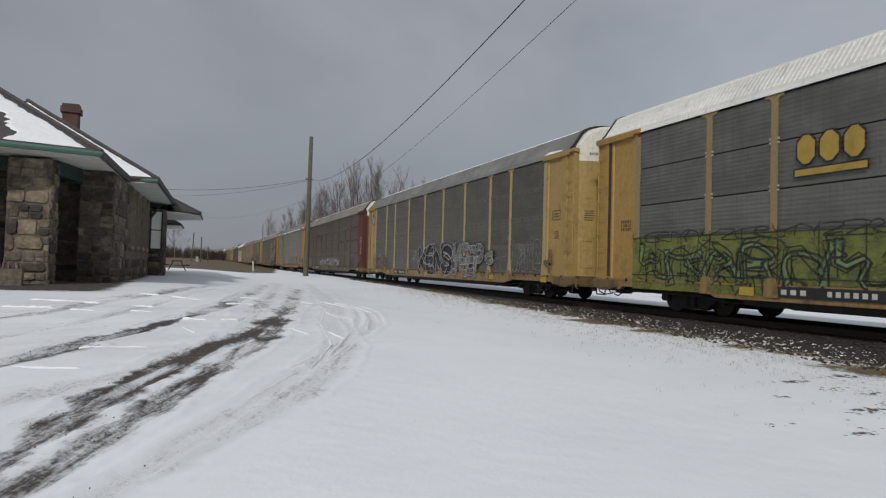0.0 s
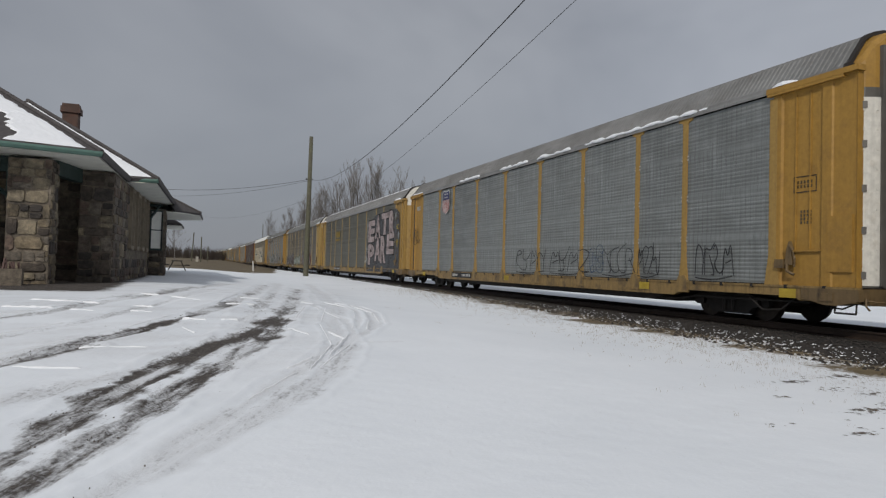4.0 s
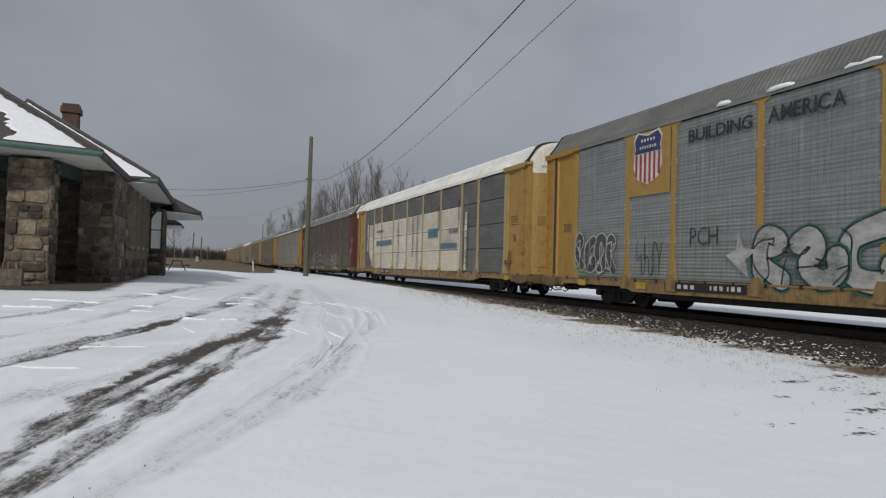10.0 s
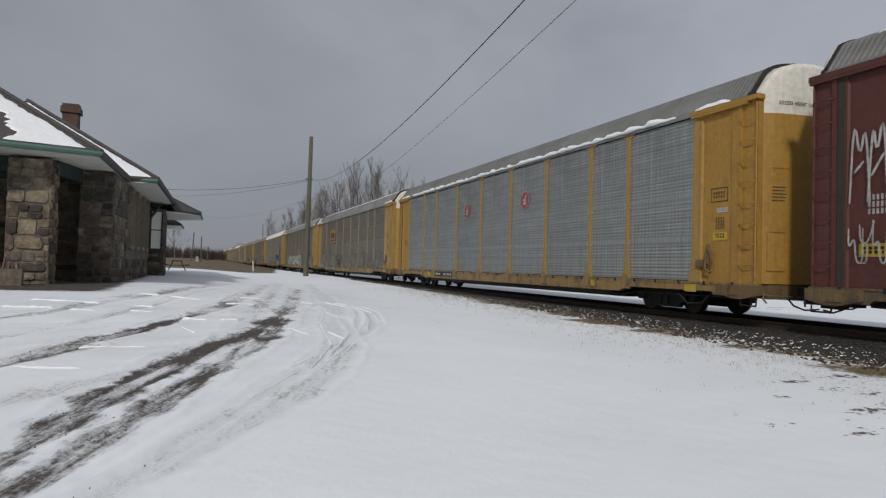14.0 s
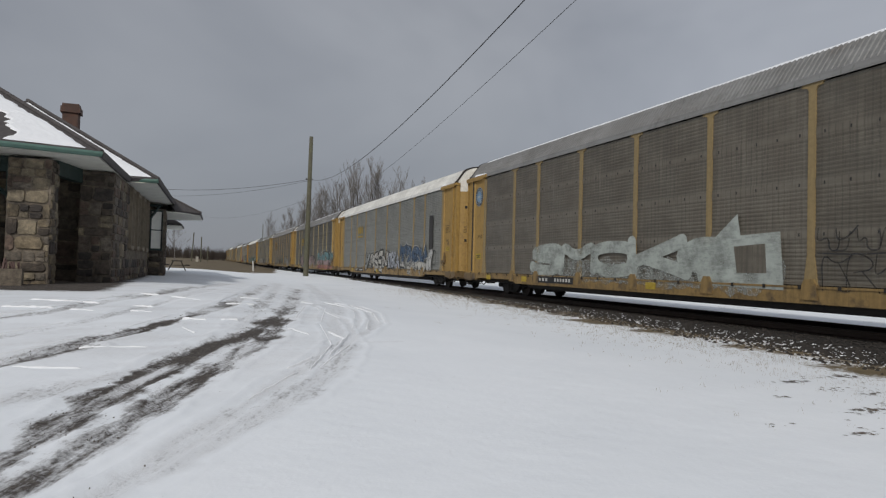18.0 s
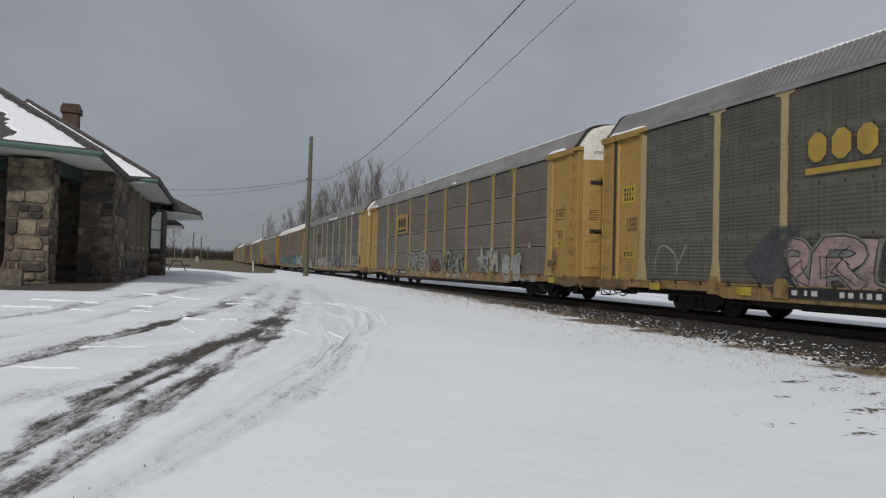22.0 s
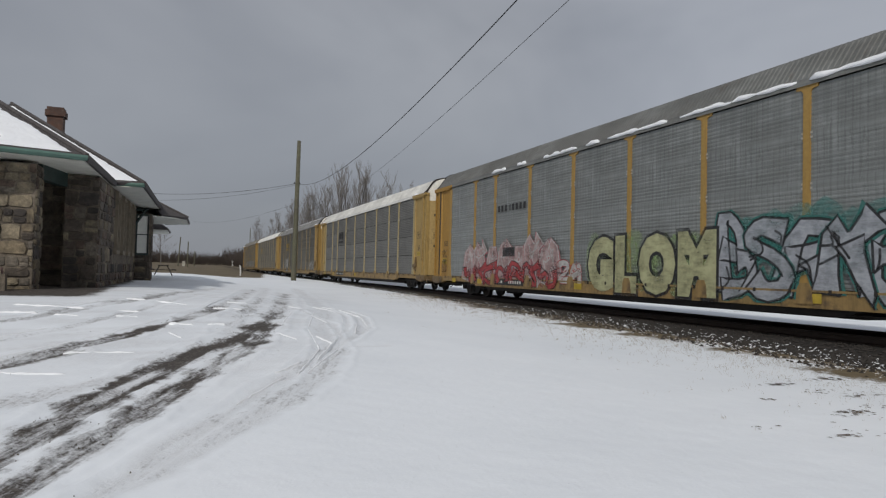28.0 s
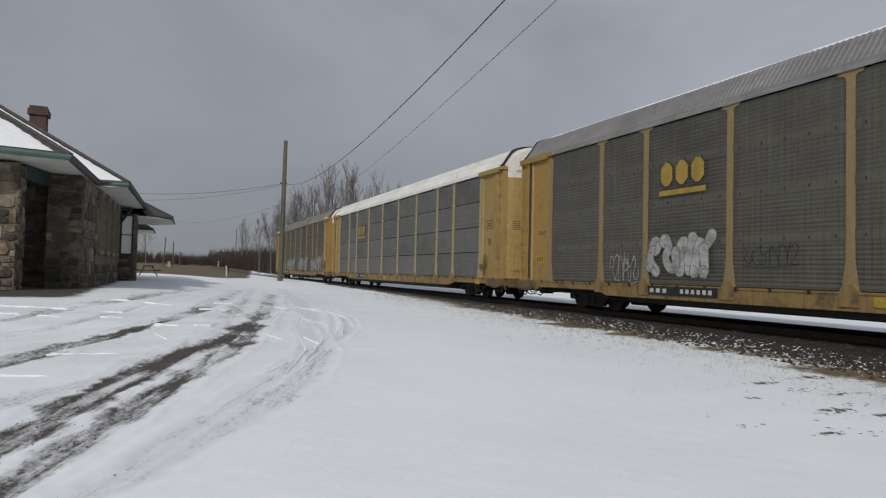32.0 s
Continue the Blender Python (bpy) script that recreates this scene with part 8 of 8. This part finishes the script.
# ---- bare trees and brush ----
def tree_data(rnd, height, spread=0.5, levels=3):
    """Vertices and faces of a leafless tree: trunk, limbs, twigs; trunk first."""
    vs, fs = [], []

    def limb(p, d, ln, r, lev):
        n = 5 if lev == 0 else 3 if lev < 3 else 2
        sd = 5 if lev == 0 else 3
        q, dd = p.copy(), d.copy()
        pts = [(q.copy(), r)]
        for i in range(n):
            dd = (dd + Vector((rnd.uniform(-1, 1), rnd.uniform(-1, 1), rnd.uniform(0.0, 0.6))) * (0.07 if lev == 0 else 0.16)).normalized()
            q = q + dd * (ln / n)
            pts.append((q.copy(), max(r * (1 - 0.75 * (i + 1) / n), 0.012)))
        u = dd.cross(Vector((0.3, 0.9, 0.1))).normalized()
        w = dd.cross(u)
        ring0 = None
        for c, rr in pts:
            base = len(vs)
            for k in range(sd):
                a = 2 * math.pi * k / sd
                vs.append(tuple(c + u * (rr * math.cos(a)) + w * (rr * math.sin(a))))
            if ring0 is not None:
                for k in range(sd):
                    fs.append((ring0 + k, ring0 + (k + 1) % sd, base + (k + 1) % sd, base + k))
            ring0 = base
        if lev >= levels:
            return
        count = (12, 6, 4)[lev]
        for m in range(count):
            t = (0.28 + 0.70 * (m + rnd.random()) / count) if lev == 0 else rnd.uniform(0.25, 1.0)
            j = min(int(t * n), n - 1)
            c = pts[j][0].lerp(pts[j + 1][0], t * n - j)
            a = rnd.uniform(0, 6.28)
            out = Vector((math.cos(a), math.sin(a), 0.0))
            nd = (dd * 0.55 + out * spread * rnd.uniform(0.8, 1.5) + Vector((0, 0, 0.55))).normalized()
            size = ln * 0.40 * (1.08 - 0.75 * t) * rnd.uniform(0.8, 1.25) if lev == 0 else ln * rnd.uniform(0.35, 0.6)
            limb(c, nd, size, max(r * (0.40 if lev else 0.36), 0.013), lev + 1)

    limb(Vector((0, 0, -0.3)), Vector((rnd.uniform(-0.05, 0.05), 0, 1)).normalized(), height * 0.93, height * 0.011, 0)
    return vs, fs


def tree(x, y, height, seed, spread=0.5, levels=3):
    """A bare tree with trunk-and-crown parts, standing on the ground."""
    rnd = random.Random(seed)
    t = thing("bare_tree", (x, y, ground_z(x, y)), "leafless grey-brown tree beyond the track", "tree", "bare trees")
    vs, fs = tree_data(rnd, height, spread, levels)
    ntr = 5 * 5
    me = bpy.data.meshes.new("crown")
    me.from_pydata(vs, [], fs[ntr:])
    me.materials.append(M["bark"])
    put("crown", me, t)
    me = bpy.data.meshes.new("trunk")
    me.from_pydata(vs[:30], [], fs[:ntr])
    me.materials.append(M["bark"])
    put("trunk", me, t)


TREES = [
    (22.2, 110, 15.2, 35, 0.42), (18.6, 110, 12.4, 36, 0.5), (20.2, 109, 13.6, 37, 0.5),
    (24.0, 109, 18.0, 1, 0.34), (26.3, 111, 18.8, 2, 0.36), (28.6, 113, 17.6, 3, 0.38), (31.0, 112, 18.6, 4, 0.36), (33.0, 112, 18.0, 5, 0.38),
    (19.3, 112, 13.2, 6, 0.5), (21.2, 111, 13.0, 7, 0.5), (17.6, 114, 12.0, 8, 0.5), (16.3, 113, 9.8, 9, 0.5), (22.5, 108, 14.0, 10, 0.5), (35.5, 110, 15.5, 11, 0.4),
    (19.5, 190, 13.5, 12, 0.4), (20.8, 190, 11.5, 13, 0.4), (15.3, 120, 9.0, 14, 0.5), (29.8, 108, 13.5, 15, 0.5), (37.8, 112, 16.0, 16, 0.4),
    (22.0, 150, 12.5, 17, 0.5), (24.5, 160, 13.0, 18, 0.45), (17.9, 118, 11.5, 19, 0.5), (20.4, 118, 14.0, 20, 0.45), (-3.6, 150, 8.2, 21, 0.75), (27.4, 117, 17.5, 22, 0.4), (25.0, 114, 17.2, 23, 0.36),
]
for tx, ty, th, ts, tsp in TREES:
    tree(tx, ty, th, ts, tsp)


def thicket(name, label, spots, seed):
    """Far brush and wood edge: many thin upright stems, one mass."""
    rnd = random.Random(seed)
    vs, fs = [], []
    for x, y, h, n, wd in spots:
        for _ in range(n):
            bx, by = x + rnd.uniform(-wd, wd), y + rnd.uniform(-wd, wd) * 1.4
            hh = h * rnd.uniform(0.4, 1.0)
            bz = ground_z(bx, min(by, 690)) - 0.1
            for k in range(4):
                a = rnd.uniform(0, 6.28)
                lx, ly = math.cos(a) * hh * rnd.uniform(0.05, 0.28), math.sin(a) * hh * rnd.uniform(0.05, 0.28)
                r = 0.015 * hh + 0.02
                q = len(vs)
                z0 = bz + (0 if k == 0 else hh * rnd.uniform(0.1, 0.5))
                for kk in range(3):
                    an = 2.09 * kk
                    vs.append((bx + r * math.cos(an), by + r * math.sin(an), z0))
                vs.append((bx + lx, by + ly, bz + hh * rnd.uniform(0.7, 1.0)))
                fs += [(q, q + 1, q + 3), (q + 1, q + 2, q + 3), (q + 2, q, q + 3)]
    me = bpy.data.meshes.new(name)
    me.from_pydata(vs, [], fs)
    me.materials.append(M["brush"])
    tagged(new(name, me), label, "woods", kind="stuff")


rw = random.Random(8)
thicket("brush", "brown winter brush along the far side of the track", [(line_at(yy)[0] + 4.0 + 2.2 * rw.random(), yy, rw.uniform(3.0, 6.0), 46, 1.7) for yy in range(84, 330, 4)] + [(line_at(yy)[0] + 6.8 + 3 * rw.random(), yy, rw.uniform(4.5, 8.5), 30, 2.6) for yy in range(84, 330, 6)], 9)
thicket("far_woods", "low dark woods along the horizon", [(-60 + 4.6 * k + rw.uniform(-1, 1), 330 + rw.uniform(-18, 25), rw.uniform(4.5, 8.0), 70, 4.5) for k in range(24)] + [(-60 + 7 * k, 420 + rw.uniform(-20, 20), rw.uniform(6, 10), 60, 7) for k in range(20)], 10)
thicket("far_trees", "scattered far trees at the end of the track", [(line_at(330)[0] + 5.0 + 1.3 * k, 330 + 6 * k, rw.uniform(8, 12), 26, 3.0) for k in range(14)], 12)


# ---- small things round the lot ----
def far_pole(x, y, top, lean):
    e = thing("utility_pole", (x, y, ground_z(x, y) - 0.3), "far wooden utility pole standing in the field", "utility pole", "far poles")
    bm = bmesh.new()
    h = top - e.location.z
    tube(bm, [(0, 0, 0), (lean * h, 0, h)], [0.14, 0.11], 8)
    part("shaft", bm, M["wood_pole"], e)


far_pole(-0.3, 160, 7.85, 0.05)
far_pole(1.65, 160, 6.9, 0.005)
far_pole(3.86, 200, 5.6, 0.0)
far_pole(21.6, 230, 14.5, 0.0)

box_thing = thing("utility_cabinet", (0.9, 165, ground_z(0.9, 165)), "pale metal cabinet standing in the brown field", "cabinet")
bm = bmesh.new()
box(bm, -0.3, 0.3, -0.3, 0.3, -0.1, 1.1)
box(bm, -0.34, 0.34, -0.34, 0.34, 1.1, 1.18)
part("housing", bm, M["clip_paint"], box_thing)

relay = thing("relay_cabinet", (18.9, 260, ground_z(18.9, 260)), "pale grey metal cabinet beyond the track by the brush", "cabinet")
bm = bmesh.new()
box(bm, -0.65, 0.65, -0.5, 0.5, -0.1, 1.8)
box(bm, -0.72, 0.72, -0.57, 0.57, 1.8, 1.92)
part("housing", bm, M["blind"], relay)

marker = thing("marker_post", (6.3, 76, ground_z(6.3, 76)), "leaning white marker post with a bent strap", "post")
bm = bmesh.new()
tube(bm, [(-0.06, 0, -0.2), (-0.05, 0, 0.5), (-0.12, 0, 1.15)], [0.085, 0.08, 0.075], 8)
part("shaft", bm, M["white_post"], marker)
bm = bmesh.new()
tube(bm, [(-0.14, 0, 1.05), (-0.05, 0, 1.28), (0.14, 0, 1.12), (0.12, 0, 0.35)], 0.055, 6)
part("strap", bm, M["black_steel"], marker)


def picnic_table(x, y):
    t = thing("picnic_table", (x, y, ground_z(x, y) - 0.01), "dark picnic table with benches standing in the snow by the depot", "picnic table")
    t.scale = (0.85, 0.85, 0.85)
    for j in range(4):
        bm = bmesh.new()
        box(bm, -0.36 + 0.185 * j, -0.19 + 0.185 * j, -0.6, 0.6, 0.68, 0.76)
        part("tabletop_board", bm, M["table_wood"], t)
    for s in (-1, 1):
        bm = bmesh.new()
        box(bm, s * 0.70 - 0.13, s * 0.70 + 0.13, -0.6, 0.6, 0.39, 0.46)
        part("bench", bm, M["table_wood"], t)
    for yy in (-0.4, 0.4):
        bm = bmesh.new()
        tube(bm, [(-0.25, yy, 0.72), (-0.62, yy, -0.02)], 0.035, 6)
        tube(bm, [(0.25, yy, 0.72), (0.62, yy, -0.02)], 0.035, 6)
        tube(bm, [(-0.9, yy, 0.40), (0.9, yy, 0.40)], 0.03, 6)
        part("leg_frame", bm, M["black_steel"], t)


picnic_table(-0.92, 45.0)

planter = thing("planter", (-4.0, 16.9, ground_z(-4.0, 16.9)), "low stone planter with faded pink flowers by the pillar", "planter")
bm = bmesh.new()
prism(bm, [(-0.55, -0.22), (0.55, -0.22), (0.5, 0.22), (-0.5, 0.22)], "z", -0.05, 0.36)
part("trough", bm, M["mortar"], planter)
bm = bmesh.new()
rr = random.Random(6)
for _ in range(26):
    px, py = rr.uniform(-0.45, 0.45), rr.uniform(-0.15, 0.15)
    tube(bm, [(px, py, 0.3), (px + rr.uniform(-0.08, 0.08), py + rr.uniform(-0.05, 0.05), 0.36 + rr.uniform(0.08, 0.26))], [0.012, 0.03], 4)
part("flowers", bm, M["dead_flower"], planter, "faded pink flower stalks")

# packed snow ridges along the stall lines
RIDGES = ((-1.7, 7.85, -1.01, 7.72, 1), (-1.21, 8.85, -0.43, 8.8, 1), (-2.82, 12.32, -2.05, 12.18, 1.5), (-2.63, 13.37, -1.49, 12.91, 1), (-0.97, 12.53, -0.62, 12.51, 1), (-0.12, 11.19, 0.24, 11.06, 1.3), (0.45, 11.19, 0.72, 11.27, 1.2), (0.63, 13.62, 1.16, 13.67, 1), (-0.11, 10.32, 0.07, 9.84, 0.9), (-0.92, 11.91, -0.58, 11.8, 0.8), (1.43, 10.6, 1.67, 9.98, 0.8), (2.36, 15.58, 2.61, 14.91, 1.3), (2.03, 10.42, 2.14, 9.77, 0.8), (1.02, 7.54, 1.43, 8.27, 0.9), (0.52, 6.31, 1.13, 7.44, 0.6), (-1.81, 12.06, -1.44, 11.86, 0.8), (0.99, 15.19, 1.43, 15.21, 1), (-1.0, 14.78, -0.6, 14.62, 0.8), (-0.53, 14.57, 0.19, 13.87, 0.7))
bm = bmesh.new()
rr = random.Random(12)
# thin crests pushed up beside the narrow wheel lines
for num, shift, wide in ((9, 0.10, 0.8), (9, -0.10, 0.7), (10, 0.08, 0.7), (11, 0.09, 0.7), (0, 0.30, 0.9), (0, -0.30, 0.8), (3, 0.22, 0.6), (2, -0.16, 0.7), (4, 0.22, 0.7), (8, 0.24, 0.8), (12, 0.15, 0.7)):
    pts = RUTS[num][0]
    for (ax, ay), (bx, by) in zip(pts, pts[1:]):
        if ay < (10 if num == 0 else 5.0) or by > 18 or rr.random() < 0.2:
            continue
        ln = math.hypot(bx - ax, by - ay)
        nx, ny = -(by - ay) / ln * shift, (bx - ax) / ln * shift
        RIDGES += ((ax + nx, ay + ny, bx + nx, by + ny, wide),)
for ax, ay, bx, by, wide in RIDGES:
    n = 14
    rings = []
    dx, dy = bx - ax, by - ay
    ln = math.hypot(dx, dy)
    nx, ny = -dy / ln, dx / ln
    for k in range(n + 1):
        t = k / n
        wd = 0.006 if k in (0, n) else rr.uniform(0.010, 0.026) * wide
        hh = 0.0 if k in (0, n) else rr.uniform(0.012, 0.024) * wide
        x, y = ax + dx * t + rr.uniform(-0.008, 0.008), ay + dy * t + rr.uniform(-0.008, 0.008)
        z = ground_z(x, y) - 0.004
        rings.append([bm.verts.new((x + nx * u * wd, y + ny * u * wd, z + v)) for u, v in ((-1.4, -0.03), (-0.6, hh), (0.6, hh), (1.4, -0.03))])
    for a, b in zip(rings, rings[1:]):
        for k in range(3):
            bm.faces.new((a[k], a[k + 1], b[k + 1], b[k]))
tagged(part("snow_ridges", bm, M["snow"], None, smooth=True), "low ridges of packed white snow across the lot", "snow", kind="stuff")

# dead stalks and earth clods at the edge of the lawn
vs, fs = [], []
rr = random.Random(21)
for _ in range(6500):
    y = 3.2 + 30 * rr.random() ** 1.7
    x = float(toe_x(np.array(y))) - abs(rr.gauss(0, 1.3)) + 0.1
    if rr.random() < 0.04:
        x -= 2.2 * rr.random()
    z = ground_z(x, y)
    for _k in range(rr.randrange(2, 6)):
        h, a = rr.uniform(0.012, 0.065), rr.uniform(0, 6.28)
        px, py = x + rr.uniform(-0.06, 0.06), y + rr.uniform(-0.06, 0.06)
        q = len(vs)
        vs += [(px - 0.003, py, z - 0.01), (px + 0.003, py + 0.002, z - 0.01), (px + math.cos(a) * h * 0.6, py + math.sin(a) * h * 0.6, z + h)]
        fs.append((q, q + 1, q + 2))
me = bpy.data.meshes.new("dead_grass")
me.from_pydata(vs, [], fs)
me.materials.append(M["dead_grass"])
tagged(new("dead_grass", me), "sparse dead grass stalks poking through the snow", "grass", kind="stuff")
bm = bmesh.new()
for cx, cy, n, sp in ((6.50, 4.90, 14, 0.22), (6.25, 4.72, 4, 0.16), (5.62, 4.24, 6, 0.14), (5.95, 4.1, 6, 0.12), (5.0, 4.6, 6, 0.12), (7.6, 6.5, 12, 0.3), (6.3, 6.2, 5, 0.1), (4.6, 6.4, 3, 0.06), (7.3, 5.2, 10, 0.4), (8.2, 5.6, 14, 0.5), (6.62, 4.92, 40, 0.09), (5.56, 4.22, 22, 0.07), (6.22, 5.64, 14, 0.05), (7.4, 5.9, 16, 0.2)):
    for _ in range(n):
        x, y = cx + rr.gauss(0, sp), cy + rr.gauss(0, sp * 0.45)
        s = rr.uniform(0.005, 0.022)
        z = ground_z(x, y)
        v = [bm.verts.new((x + s * 1.3 * math.cos(k * 1.257 + s * 90), y + s * 1.2 * math.sin(k * 1.257), z + s * 0.25)) for k in range(5)]
        t = bm.verts.new((x, y, z + s * 0.6))
        for k in range(5):
            bm.faces.new((v[k], v[(k + 1) % 5], t))
tagged(part("earth_clods", bm, M["dirt"], None), "scattered dark earth clods on the snow", "soil", kind="stuff")
# grains of grit thrown out beside the wheel lines
vs, fs = [], []
for pts, half, s, b, dep in RUTS:
    for (ax, ay), (bx, by) in zip(pts, pts[1:]):
        if ay > 12 or b < 0.6:
            continue
        for _ in range(int(10 * math.hypot(bx - ax, by - ay) * (0.3 + b))):
            t = rr.random()
            x, y = ax + (bx - ax) * t + rr.gauss(0, half * 1.5), ay + (by - ay) * t + rr.gauss(0, half * 1.0)
            s2 = rr.uniform(0.003, 0.010)
            z = ground_z(x, y) - 0.010
            q = len(vs)
            for k in range(4):
                vs.append((x + s2 * math.cos(1.57 * k + s2 * 400), y + s2 * math.sin(1.57 * k + s2 * 400), z))
            vs.append((x, y, z + s2 * 0.4 + 0.011))
            fs += [(q + k, q + (k + 1) % 4, q + 4) for k in range(4)]
me = bpy.data.meshes.new("grit")
me.from_pydata(vs, [], fs)
me.materials.append(M["dirt"])
tagged(new("grit", me), "dark grit scattered along the tyre tracks", "grit", kind="stuff")



# ---- what moves ----
def motions():
    times = [0.5 * k for k in range(65)]
    for k, car in enumerate(TRAIN):
        rows = []
        for t in times:
            y = gap_y(t, k) - HALF
            x, z, turn = line_at(y)
            rows.append((t, pose(x, y, z, 0, 0, -math.degrees(turn))))
        walk(car, rows)
    # wheels roll without slipping; alike wheelsets share one set of keys
    for s, sets in WHEELS.items():
        rows = []
        for f in range(0, 32 * FPS + 1):
            t = f / FPS
            rows.append((t, pose(0, s * 0.86, 0.42, math.degrees((gap_y(0, 0) - gap_y(t, 0)) / 0.42) % 360, 0, 0)))
        first = sets[0]
        walk(first, rows)
        for w in sets[1:]:
            w.rotation_mode = "QUATERNION"
            w.animation_data_create()
            w.animation_data.action = first.animation_data.action
            w.animation_data.action_slot = first.animation_data.action_slot


motions()
